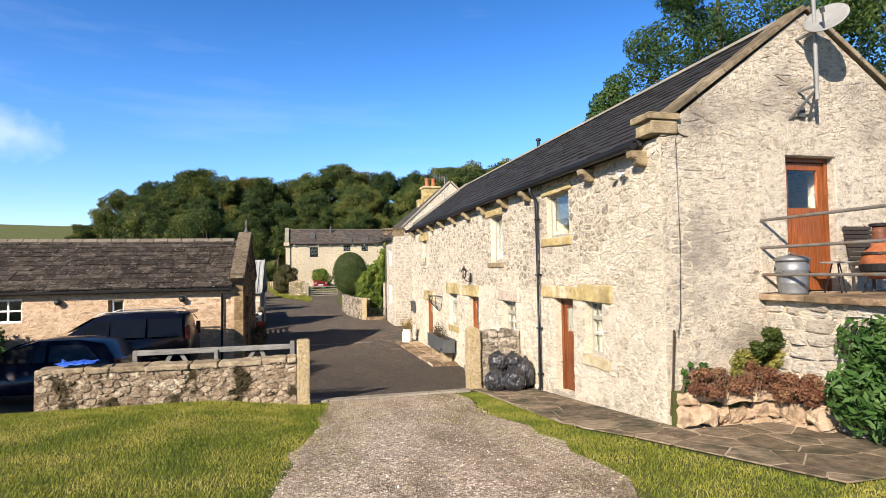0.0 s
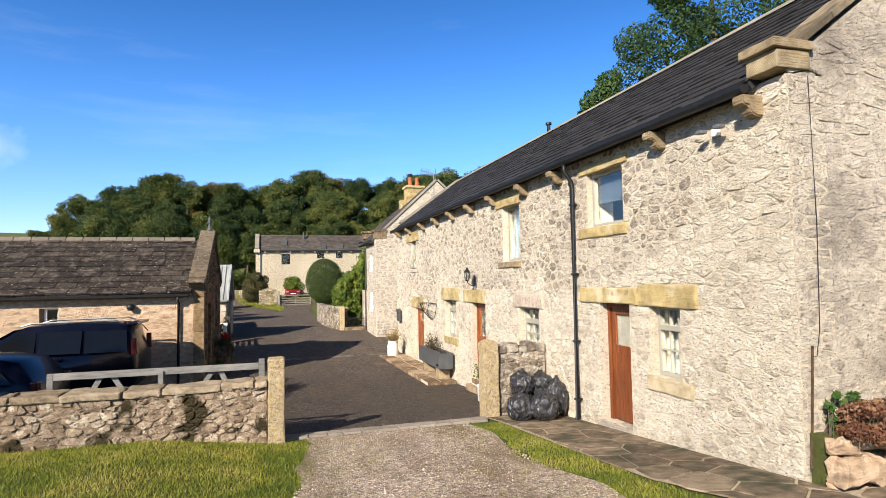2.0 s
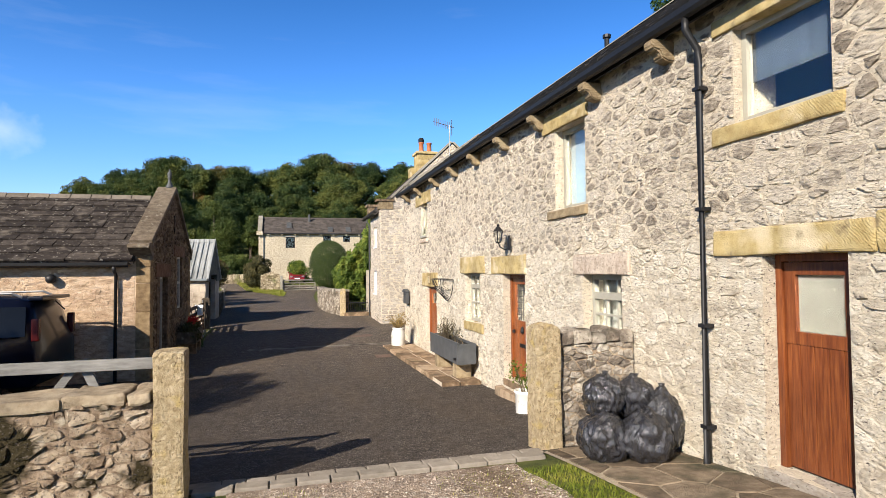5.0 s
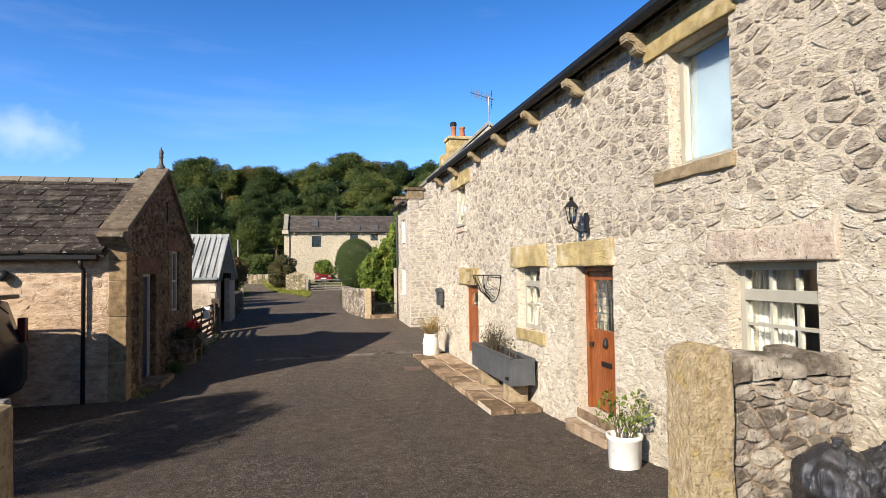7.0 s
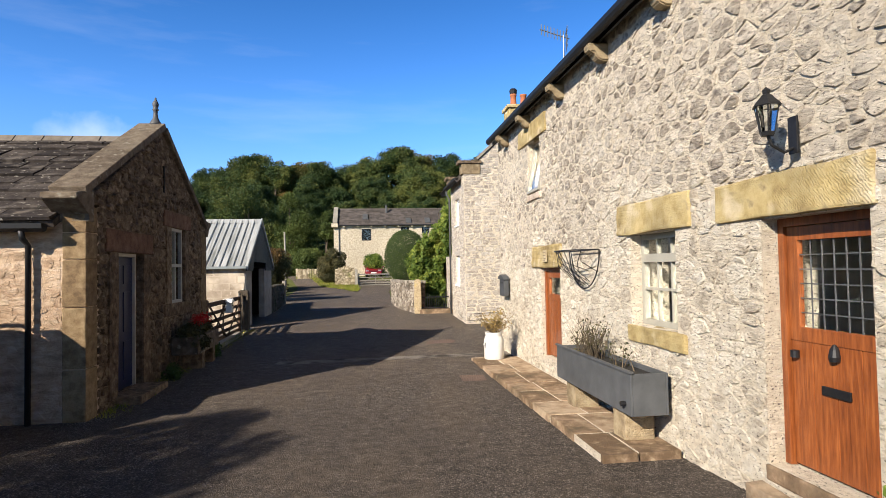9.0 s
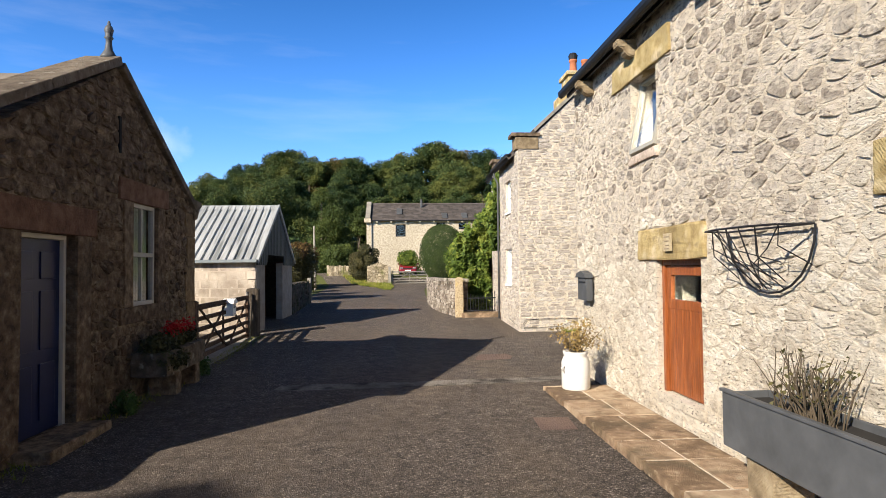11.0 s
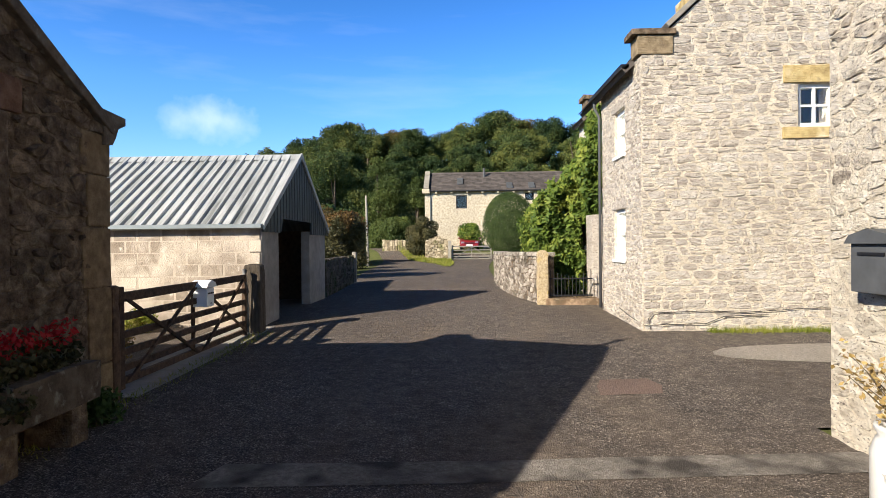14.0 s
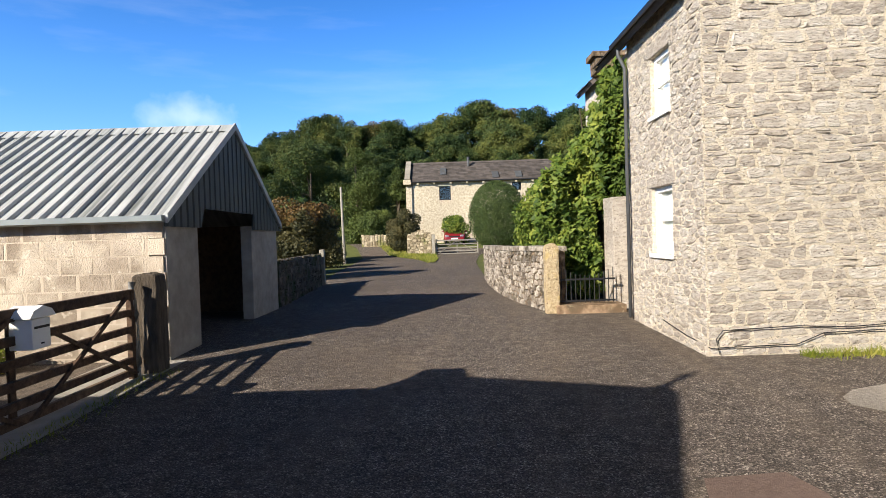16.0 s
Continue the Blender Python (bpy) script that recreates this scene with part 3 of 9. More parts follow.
def tooled(m, scale, turn, depth):
    """Adds the slanting grooves of a mason's chisel to a dressed stone's relief."""
    nt = m.node_tree
    b = next(n for n in nt.nodes if n.type == 'BSDF_PRINCIPLED')
    tc, mp, wave, bp = (nt.nodes.new(k) for k in ("ShaderNodeTexCoord", "ShaderNodeMapping", "ShaderNodeTexWave", "ShaderNodeBump"))
    mp.inputs["Rotation"].default_value = (turn, 0, 0)
    wave.bands_direction = 'Y'
    wave.inputs["Scale"].default_value = scale
    wave.inputs["Distortion"].default_value = 6.0
    wave.inputs["Detail"].default_value = 3.0
    bp.inputs["Strength"].default_value = 0.4
    bp.inputs["Distance"].default_value = depth
    nt.links.new(tc.outputs["Object"], mp.inputs["Vector"])
    nt.links.new(mp.outputs[0], wave.inputs["Vector"])
    nt.links.new(wave.outputs["Fac"], bp.inputs["Height"])
    old = b.inputs["Normal"].links
    if old:
        nt.links.new(old[0].from_socket, bp.inputs["Normal"])
    nt.links.new(bp.outputs[0], b.inputs["Normal"])


tooled(M["sandstone"], 17.0, radians(40), 0.007)
tooled(M["agedsand"], 20.0, radians(35), 0.008)

# ---- building blocks ----
def mesh(name, verts, faces, material, parent=None, label="", smooth=False):
    me = bpy.data.meshes.new(name)
    me.from_pydata([tuple(v) for v in verts], [], faces)
    me.materials.append(material)
    me.update()
    if smooth:
        me.shade_smooth()
    ob = new(name, me)
    if parent is not None:
        ob.parent = parent
        if parent.type == 'EMPTY':
            ob.matrix_parent_inverse = parent.matrix_basis.inverted()
    if label:
        ob["label"] = label
    return ob


def part(name, bm, material, parent, label="", smooth=False):
    me = bpy.data.meshes.new(name)
    bmesh.ops.recalc_face_normals(bm, faces=bm.faces)
    bm.to_mesh(me)
    bm.free()
    me.materials.append(material)
    if smooth:
        me.shade_smooth()
    ob = new(name, me)
    if parent is not None:
        ob.parent = parent
        if parent.type == 'EMPTY':
            ob.matrix_parent_inverse = parent.matrix_basis.inverted()
    if label:
        ob["label"] = label
    return ob


def thing(name, at, label, category, group="", kind=""):
    ob = new(name)
    ob.matrix_basis = pose(*at)
    ob.empty_display_size = 0.2
    return tagged(ob, label, category, group, kind)


def box(x0, x1, y0, y1, z0, z1, bev=0.0, bm=None):
    """A box, bevelled where asked; added to bm if given."""
    one = bmesh.new()
    r = bmesh.ops.create_cube(one, size=1)
    for v in r["verts"]:
        v.co = Vector(((x0 + x1) / 2 + v.co.x * (x1 - x0), (y0 + y1) / 2 + v.co.y * (y1 - y0), (z0 + z1) / 2 + v.co.z * (z1 - z0)))
    if bev > 0:
        bmesh.ops.bevel(one, geom=list(one.edges), offset=bev, segments=2, profile=0.6, affect='EDGES')
    if bm is None:
        return one
    tmp = bpy.data.meshes.new("tmp")
    one.to_mesh(tmp)
    one.free()
    bm.from_mesh(tmp)
    bpy.data.meshes.remove(tmp)
    return bm


def rough_block(x0, x1, y0, y1, z0, z1, amp=0.012, cuts=3, seed=0, bev=0.015):
    """A hewn stone: bevelled, subdivided and knocked about."""
    bm = box(x0, x1, y0, y1, z0, z1, bev)
    bmesh.ops.subdivide_edges(bm, edges=[e for e in bm.edges if e.calc_length() > 0.12], cuts=cuts, use_grid_fill=True)
    for v in bm.verts:
        d = noise.noise_vector(v.co * 6 + Vector((seed * 3.1, 0, 0))) * amp + noise.noise_vector(v.co * 17 + Vector((0, seed, 0))) * amp * 0.4
        v.co += d
    return bm


def tube(points, radius, sides=8, bm=None, taper=1.0):
    """A round bar along points."""
    bm = bm or bmesh.new()
    pts = [Vector(p) for p in points]
    rings = []
    n = len(pts)
    for i, p in enumerate(pts):
        d = (pts[min(i + 1, n - 1)] - pts[max(i - 1, 0)]).normalized()
        a = d.cross(Vector((0, 0, 1)))
        if a.length < 1e-3:
            a = d.cross(Vector((1, 0, 0)))
        a.normalize()
        b = d.cross(a)
        r = radius * (1 + (taper - 1) * i / max(1, n - 1))
        rings.append([bm.verts.new(p + (a * math.cos(k * math.tau / sides) + b * math.sin(k * math.tau / sides)) * r) for k in range(sides)])
    for r0, r1 in zip(rings, rings[1:]):
        for k in range(sides):
            bm.faces.new((r0[k], r0[(k + 1) % sides], r1[(k + 1) % sides], r1[k]))
    bm.faces.new(rings[0][::-1])
    bm.faces.new(rings[-1])
    return bm


def lathe(profile, at, sides=20, bm=None):
    """Turned shape from (radius, height) pairs."""
    bm = bm or bmesh.new()
    rings = []
    for r, z in profile:
        rings.append([bm.verts.new((at[0] + r * math.cos(k * math.tau / sides), at[1] + r * math.sin(k * math.tau / sides), at[2] + z)) for k in range(sides)])
    for r0, r1 in zip(rings, rings[1:]):
        for k in range(sides):
            bm.faces.new((r0[k], r0[(k + 1) % sides], r1[(k + 1) % sides], r1[k]))
    bm.faces.new(rings[0][::-1])
    bm.faces.new(rings[-1])
    return bm


def prism(poly, axis, a, b, bm=None):
    """A flat outline of (u, v) drawn out from a to b along axis 'x' (u = y) or 'y' (u = x), v = z."""
    bm = bm or bmesh.new()
    at = (lambda u, v, w: (w, u, v)) if axis == 'x' else (lambda u, v, w: (u, w, v))
    A = [bm.verts.new(at(u, v, a)) for u, v in poly]
    B = [bm.verts.new(at(u, v, b)) for u, v in poly]
    n = len(poly)
    bm.faces.new(A)
    bm.faces.new(B[::-1])
    for i in range(n):
        bm.faces.new((A[i], B[i], B[(i + 1) % n], A[(i + 1) % n]))
    return bm


def pierced(u0, u1, v0, v1, holes, place, thick):
    """Verts and faces of a wall with openings through it. place(u, v, d): d metres into the wall."""
    us = sorted({u0, u1, *[h[0] for h in holes], *[h[1] for h in holes]})
    vs = sorted({v0, v1, *[h[2] for h in holes], *[h[3] for h in holes]})
    us = [u for u in us if u0 <= u <= u1]
    vs = [v for v in vs if v0 <= v <= v1]

    def solid(i, j):
        if not (0 <= i < len(us) - 1 and 0 <= j < len(vs) - 1):
            return False
        u, v = (us[i] + us[i + 1]) / 2, (vs[j] + vs[j + 1]) / 2
        return not any(h[0] < u < h[1] and h[2] < v < h[3] for h in holes)
    verts, faces = [], []

    def quad(*ps):
        k = len(verts)
        verts.extend(place(*p) for p in ps)
        faces.append((k, k + 1, k + 2, k + 3))
    for i in range(len(us) - 1):
        for j in range(len(vs) - 1):
            if not solid(i, j):
                continue
            a, b, c, d = us[i], us[i + 1], vs[j], vs[j + 1]
            quad((a, c, 0), (b, c, 0), (b, d, 0), (a, d, 0))
            quad((a, c, thick), (a, d, thick), (b, d, thick), (b, c, thick))
            if not solid(i - 1, j):
                quad((a, c, 0), (a, d, 0), (a, d, thick), (a, c, thick))
            if not solid(i + 1, j):
                quad((b, c, 0), (b, c, thick), (b, d, thick), (b, d, 0))
            if not solid(i, j - 1):
                quad((a, c, 0), (a, c, thick), (b, c, thick), (b, c, 0))
            if not solid(i, j + 1):
                quad((a, d, 0), (b, d, 0), (b, d, thick), (a, d, thick))
    return verts, faces


def clip(poly, nx, ny, c):
    """The part of a polygon where nx*u + ny*v <= c."""
    out = []
    n = len(poly)
    for i in range(n):
        p, q = poly[i], poly[(i + 1) % n]
        dp, dq = nx * p[0] + ny * p[1] - c, nx * q[0] + ny * q[1] - c
        if dp <= 0:
            out.append(p)
        if (dp < 0 < dq) or (dq < 0 < dp):
            t = dp / (dp - dq)
            out.append((p[0] + t * (q[0] - p[0]), p[1] + t * (q[1] - p[1])))
    return out


def rubble(u0, u1, v0, v1, su, sv, holes=(), planes=(), seed=1, jitter=0.42, drop=0.12):
    """Irregular coursed stones that fill a field: a list of outlines (u, v). su, sv: a stone's usual width and height."""
    rnd = random.Random(seed)
    edges = [v0]
    while edges[-1] < v1:
        edges.append(edges[-1] + sv * rnd.uniform(0.6, 1.45))
    amp = sv * 0.75 * jitter

    def bed(j, u):
        return edges[j] + amp * noise.noise(Vector((u * 1.4, j * 7.3, seed))) + amp * 0.6 * noise.noise(Vector((u * 4.5, j * 3.7, seed + 9)))
    stones = []

    def keep(poly):
        for h in holes:
            if len(poly) < 3:
                return
            us, vs = [p[0] for p in poly], [p[1] for p in poly]
            if max(us) <= h[0] or min(us) >= h[1] or max(vs) <= h[2] or min(vs) >= h[3]:
                continue
            poly = max((clip(poly, *side) for side in ((1, 0, h[0]), (-1, 0, -h[1]), (0, 1, h[2]), (0, -1, -h[3]))), key=area)
        for e in ((-1, 0, -u0), (1, 0, u1), (0, -1, -v0), (0, 1, v1), *planes):
            if len(poly) >= 3:
                poly = clip(poly, *e)
        if len(poly) >= 3 and area(poly) > su * sv * 0.1:
            stones.append(poly)

    def area(poly):
        return abs(sum(p[0] * q[1] - q[0] * p[1] for p, q in zip(poly, poly[1:] + poly[:1]))) / 2 if len(poly) > 2 else 0.0
    for j in range(len(edges) - 1):
        u, s0 = u0 - rnd.random() * su, 0.0
        while u < u1:
            w = su * rnd.uniform(0.45, 1.75)
            s1 = rnd.uniform(-0.5, 0.5) * sv * jitter * 1.5
            a, b = u, u + w
            lo, hi = (lambda x: bed(j, x)), (lambda x: bed(j + 1, x))
            if rnd.random() > drop * 0.5:
                m = (a + b) / 2 + rnd.uniform(-0.2, 0.2) * w
                mid = None
                if w > su * 0.8 and rnd.random() < 0.25:
                    mid = rnd.uniform(0.35, 0.65)
                if mid is None:
                    keep([(a - s0, lo(a)), (m, lo(m)), (b - s1, lo(b)), (b + s1, hi(b)), (m, hi(m)), (a + s0, hi(a))])
                else:
                    q = lambda x, t: lo(x) + (hi(x) - lo(x)) * t
                    t1 = mid + rnd.uniform(-0.15, 0.15)
                    keep([(a - s0, lo(a)), (m, lo(m)), (b - s1, lo(b)), (b, q(b, t1)), (a, q(a, mid))])
                    keep([(a, q(a, mid)), (b, q(b, t1)), (b + s1, hi(b)), (m, hi(m)), (a + s0, hi(a))])
            u, s0 = b, s1
    return stones


def fieldstones(u0, u1, v0, v1, su, sv, holes=(), planes=(), seed=1, jitter=0.8, vary=0.5):
    """Irregular many-sided stones that fit one another with thin joints: outlines (u, v). su, sv: a stone's usual size."""
    rnd = random.Random(seed)
    nu, nv = int((u1 - u0) / su) + 3, int((v1 - v0) / sv) + 3
    seeds = {}
    for j in range(-1, nv):
        for i in range(-1, nu):
            seeds[i, j] = (i + 0.5 * (j % 2) + jitter * rnd.uniform(-0.5, 0.5), j + 0.7 * jitter * rnd.uniform(-0.5, 0.5), vary * rnd.random())
    stones = []
    for (i, j), (a, b, w) in seeds.items():
        poly = [(a - 1.6, b - 1.6), (a + 1.6, b - 1.6), (a + 1.6, b + 1.6), (a - 1.6, b + 1.6)]
        for dj in (-2, -1, 0, 1, 2):
            for di in (-2, -1, 0, 1, 2):
                q = seeds.get((i + di, j + dj))
                if q is None or (di == 0 and dj == 0):
                    continue
                nx, ny = q[0] - a, q[1] - b
                poly = clip(poly, nx, ny, (q[0] ** 2 + q[1] ** 2 - a * a - b * b - q[2] + w) / 2)
                if len(poly) < 3:
                    break
            if len(poly) < 3:
                break
        if len(poly) < 3:
            continue
        poly = [(u0 + x * su, v0 + y * sv) for x, y in poly]
        for h in holes:
            us, vs = [p[0] for p in poly], [p[1] for p in poly]
            if len(poly) < 3 or max(us) <= h[0] or min(us) >= h[1] or max(vs) <= h[2] or min(vs) >= h[3]:
                continue
            poly = max((clip(poly, *side) for side in ((1, 0, h[0]), (-1, 0, -h[1]), (0, 1, h[2]), (0, -1, -h[3]))), key=poly_area)
            if len(poly) < 3:
                break
        for e in ((-1, 0, -u0), (1, 0, u1), (0, -1, -v0), (0, 1, v1), *planes):
            if len(poly) >= 3:
                poly = clip(poly, *e)
        if len(poly) >= 3 and poly_area(poly) > su * sv * 0.12:
            stones.append(poly)
    return stones


def poly_area(poly):
    return abs(sum(p[0] * q[1] - q[0] * p[1] for p, q in zip(poly, poly[1:] + poly[:1]))) / 2 if len(poly) > 2 else 0.0


def stone_shape(poly, place, rnd, gap=0.008, proud=0.02, inset=0.90, rugged=1.0):
    """Verts and faces of one hewn stone: a crooked outline, edges lapped here and there by mortar, a faceted face."""
    n = len(poly)
    cu, cv = sum(p[0] for p in poly) / n, sum(p[1] for p in poly) / n
    size = max(1e-3, min(max(p[0] for p in poly) - min(p[0] for p in poly), max(p[1] for p in poly) - min(p[1] for p in poly)) / 2)
    s0 = max(0.5, 1 - gap / size)
    ring = []
    for i in range(n):
        p, q = poly[i], poly[(i + 1) % n]
        for t in (0.12, 0.62) if rugged else (0.03, 0.97):
            t += rnd.uniform(-0.08, 0.08) * rugged
            u, v = p[0] + (q[0] - p[0]) * t, p[1] + (q[1] - p[1]) * t
            w = s0 * (1 - 0.08 * rnd.random() * rugged)
            ring.append((cu + (u - cu) * w, cv + (v - cv) * w))
    h = proud * rnd.uniform(0.35, 1.3) if rugged else proud
    a, b = rnd.uniform(-0.4, 0.4) * proud / size * rugged, rnd.uniform(-0.5, 0.4) * proud / size * rugged
    m = len(ring)
    verts = [place(u, v, 0.006) for u, v in ring]
    verts += [place(cu + (u - cu) * inset, cv + (v - cv) * inset, -(h * (1 - rugged * rnd.uniform(-0.1, 0.85)) + a * (u - cu) + b * (v - cv))) for u, v in ring]
    ou, ov = rnd.uniform(-0.35, 0.35) * size * rugged, rnd.uniform(-0.35, 0.35) * size * rugged
    verts.append(place(cu + ou, cv + ov, -(h * (1 + rugged * rnd.uniform(-0.3, 0.25)) + a * ou + b * ov)))
    faces = []
    for i in range(m):
        j = (i + 1) % m
        faces.append((i, j, m + j, m + i))
        faces.append((m + i, m + j, 2 * m))
    return verts, faces


def lay_stones(stones, place, material, parent, seed=1, gap=0.008, proud=0.02, singles=None, name="stone", limit=300):
    """Stones inside the stretch singles = (u0, u1, v0, v1) become pieces of their own, the rest one joined part."""
    rnd = random.Random(seed)
    V, F = [], []
    count = 0
    for poly in stones:
        vs, fs = stone_shape(poly, place, rnd, gap, proud)
        u, v = sum(p[0] for p in poly) / len(poly), sum(p[1] for p in poly) / len(poly)
        if singles and count < limit and singles[0] < u < singles[1] and singles[2] < v < singles[3]:
            mesh(name, vs, fs, material, parent)
            count += 1
        else:
            k = len(V)
            V.extend(vs)
            F.extend(tuple(k + i for i in f) for f in fs)
    if V:
        ob = mesh(name + "work", V, F, material, parent)
        ob["kind"] = "stuff"


# ---- ground heights ----
PROFILE = [(-400, 6.0), (-60, 1.5), (-10, 0.5), (1, 0.10), (7.5, -0.14), (9.6, -0.32), (12.2, -0.53), (13, -0.62), (15.5, -0.85), (18, -0.97), (21.4, -1.0), (24, -0.95), (28, -0.92), (31, -0.85), (34, -0.78), (45, -0.80), (56, -0.78), (66, -0.58), (70, 0.02), (76, 0.28), (90, 1.0), (110, 3.2), (150, 9.0), (260, 20.0), (600, 34.0), (2500, 60.0)]


def ground_z(x, y):
    z = PROFILE[-1][1]
    for (a, p), (b, q) in zip(PROFILE, PROFILE[1:]):
        if y <= b:
            z = p + (q - p) * (max(y, a) - a) / (b - a)
            break
    side = max(0.0, abs(x - 2) - 22)
    bank = 0.0
    if 7.0 < y < 12.7 and x < 0.9:
        bank = min(1.0, (y - 7.0) / 4.0) * min(1.0, (12.7 - y) / 0.1) * min(1.0, (0.9 - x) / 1.6)
    return z + side * 0.03 + 0.19 * bank


def sheet(name, rows, material, lift, label, category, steps=8, wobble=0.0):
    """A sheet that lies on the ground between (y, x left, x right) rows."""
    verts, faces = [], []
    for y, a, b in rows:
        for i in range(steps + 1):
            x = a + (b - a) * i / steps
            if wobble and i in (0, steps):
                x += wobble * noise.noise(Vector((y * 1.7, i * 3.1, 0.5)))
            verts.append((x, y, ground_z(x, y) + lift))
    w = steps + 1
    for j in range(len(rows) - 1):
        for i in range(steps):
            faces.append((j * w + i, j * w + i + 1, (j + 1) * w + i + 1, (j + 1) * w + i))
    return tagged(mesh(name, verts, faces, material, None, "", True), label, category, "", "structure")


def span(y, table):
    for p, q in zip(table, table[1:]):
        if p[0] <= y <= q[0]:
            t = (y - p[0]) / (q[0] - p[0])
            return tuple(a + (b - a) * t for a, b in zip(p[1:], q[1:]))
    return table[-1][1:] if y > table[-1][0] else table[0][1:]


def ys(a, b, step):
    n = max(1, round((b - a) / step))
    inner = [p[0] for p in PROFILE if a < p[0] < b]
    return sorted({*[round(a + (b - a) * i / n, 3) for i in range(n + 1)], *inner})


xs = [-2500, -800, -300, -120, -60, -40, -25, -20, -15, -10, -7, -5, -4, -3, -2, -1.2, -0.7, 0, 0.5, 0.9, 2, 5, 10, 15, 20, 24, 30, 45, 70, 130, 300, 800, 2500]
gy = sorted({*ys(-30, 100, 1.0), 11.5, 12.6, 12.7})
gy = [-400, -200, -100, -60] + gy + [110, 130, 150, 200, 260, 400, 600, 1000, 1600, 2500]
gv = [(x, y, ground_z(x, y) - 0.03) for y in gy for x in xs]
gf = [(j * len(xs) + i, j * len(xs) + i + 1, (j + 1) * len(xs) + i + 1, (j + 1) * len(xs) + i) for j in range(len(gy) - 1) for i in range(len(xs) - 1)]
tagged(mesh("ground", gv, gf, M["earth"], None, "", True), "green and straw-coloured turf reaching to the fields", "ground", "", "structure")

LANE = [(12.85, -16, 5.5), (20, -16, 5.5), (26, -16, 5.5), (26.01, -16, 14), (36, -12, 14), (36.01, -1.1, 6.2), (43, -1.6, 3.95), (50, -2.3, 4.1), (56, -2.6, 4.3), (63, -2.9, 4.9), (66, -3.4, 5.5), (68.5, -4.0, 5.6), (69, -4.1, -0.6), (80, -7, -4)]
lane_rows = [(y, *span(y, LANE)) for y in sorted({*ys(12.85, 80, 0.8), 26.01, 36.01, 69.0})]
sheet("lane", lane_rows, M["asphalt"], 0.0, "worn dark tarmac lane with paler gritty patches", "road", 14)
DRIVE = [(-14, -0.6, 3.4), (2, 0.0, 3.6), (6.3, 0.45, 3.72), (8, 0.75, 3.75), (10.5, 1.2, 3.75), (12.6, 1.35, 3.85)]
sheet("gravel_drive", [(y, *span(y, DRIVE)) for y in ys(-14, 12.6, 0.5)], M["gravel"], -0.012, "beige gravel drive with thin grass", "drive", 10, 0.25)
VERGE = [(56.5, 1.7, 2.0), (59.5, 1.0, 2.2), (62.8, -0.25, 2.0), (66, -1.3, 1.9), (70, -2.4, 1.7), (80, -5.2, -1.0)]
sheet("verge", [(y, *span(y, VERGE)) for y in ys(56.5, 80, 0.7)], M["earth"], 0.03, "rough grass verge between lane and drive", "verge", 4, 0.2)

# ---- long stone house ----
WX, Y0, Y1 = 5.5, 7.87, 25.45
RIDGE_X, BACK = 7.95, 10.4
house = thing("stone_house", (8, 16, -1), "long two-storey limestone house with dark slate roof and orange wooden doors", "house")


def front(u, v, d):
    return (WX + d, u, v)


def gable(u, v, d):
    return (u, Y0 + d, v)


OPEN = {  # y0, y1, z0, z1
    "door_a": (10.52, 11.27, -0.36, 1.34), "win_a": (9.50, 10.09, 0.45, 1.33), "up_a": (10.59, 11.52, 2.47, 3.29),
    "win_b": (13.30, 14.19, 0.37, 1.16), "up_b": (14.07, 14.92, 2.07, 3.19), "door_c": (16.05, 17.00, -0.64, 1.15),
    "win_d": (18.22, 19.18, 0.18, 1.16), "door_e": (21.55, 22.52, -0.64, 0.81), "up_e": (22.44, 23.15, 2.10, 3.02)}
BLOCKS = [  # y0, y1, z0, z1, material, proud
    (10.30, 11.78, 1.34, 1.56, "sandstone"), (9.18, 10.295, 1.33, 1.615, "sandstone"), (9.30, 10.14, 0.27, 0.445, "palesand"), (10.50, 11.77, 2.31, 2.465, "sandstone"), (10.45, 11.74, 3.295, 3.42, "sandstone"),
    (13.12, 14.39, 1.165, 1.42, "pinklintel"), (14.03, 15.16, 1.94, 2.065, "agedsand"), (13.98, 15.28, 3.195, 3.44, "sandstone"),
    (16.0, 17.52, 1.155, 1.47, "sandstone"), (17.93, 19.45, 1.165, 1.50, "sandstone"), (18.05, 19.22, 0.0, 0.175, "sandstone"),
    (21.43, 22.96, 0.815, 1.17, "sandstone"), (22.06, 23.72, 3.025, 3.34, "sandstone"), (22.40, 23.2, 1.98, 2.095, "pinklintel")]
holes = list(OPEN.values())
v, f = pierced(Y0, Y1, -1.4, 3.62, holes, front, 0.45)
wall_f = mesh("front_wall", v, f, M["mortar"], house)
for i, (a, b, c, d, m) in enumerate(BLOCKS):
    part("lintel" if d - c > 0.2 else "sill", rough_block(WX - 0.035, WX + 0.2, a, b, c, d, 0.017, 4, i, 0.022), M[m], house, "tooled yellow stone block" if m in ("sandstone", "agedsand") else "weathered pale stone block")
avoid = [(a - 0.0, b + 0.0, c, d) for a, b, c, d in holes] + [t[:4] for t in BLOCKS]
courses = fieldstones(Y0, Y1, -1.1, 3.6, 0.20, 0.115, avoid, (), 3, 0.95, 0.95)


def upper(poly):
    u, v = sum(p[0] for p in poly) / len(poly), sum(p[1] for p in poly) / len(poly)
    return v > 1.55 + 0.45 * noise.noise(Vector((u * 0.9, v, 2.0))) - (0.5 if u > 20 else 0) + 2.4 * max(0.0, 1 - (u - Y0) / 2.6)


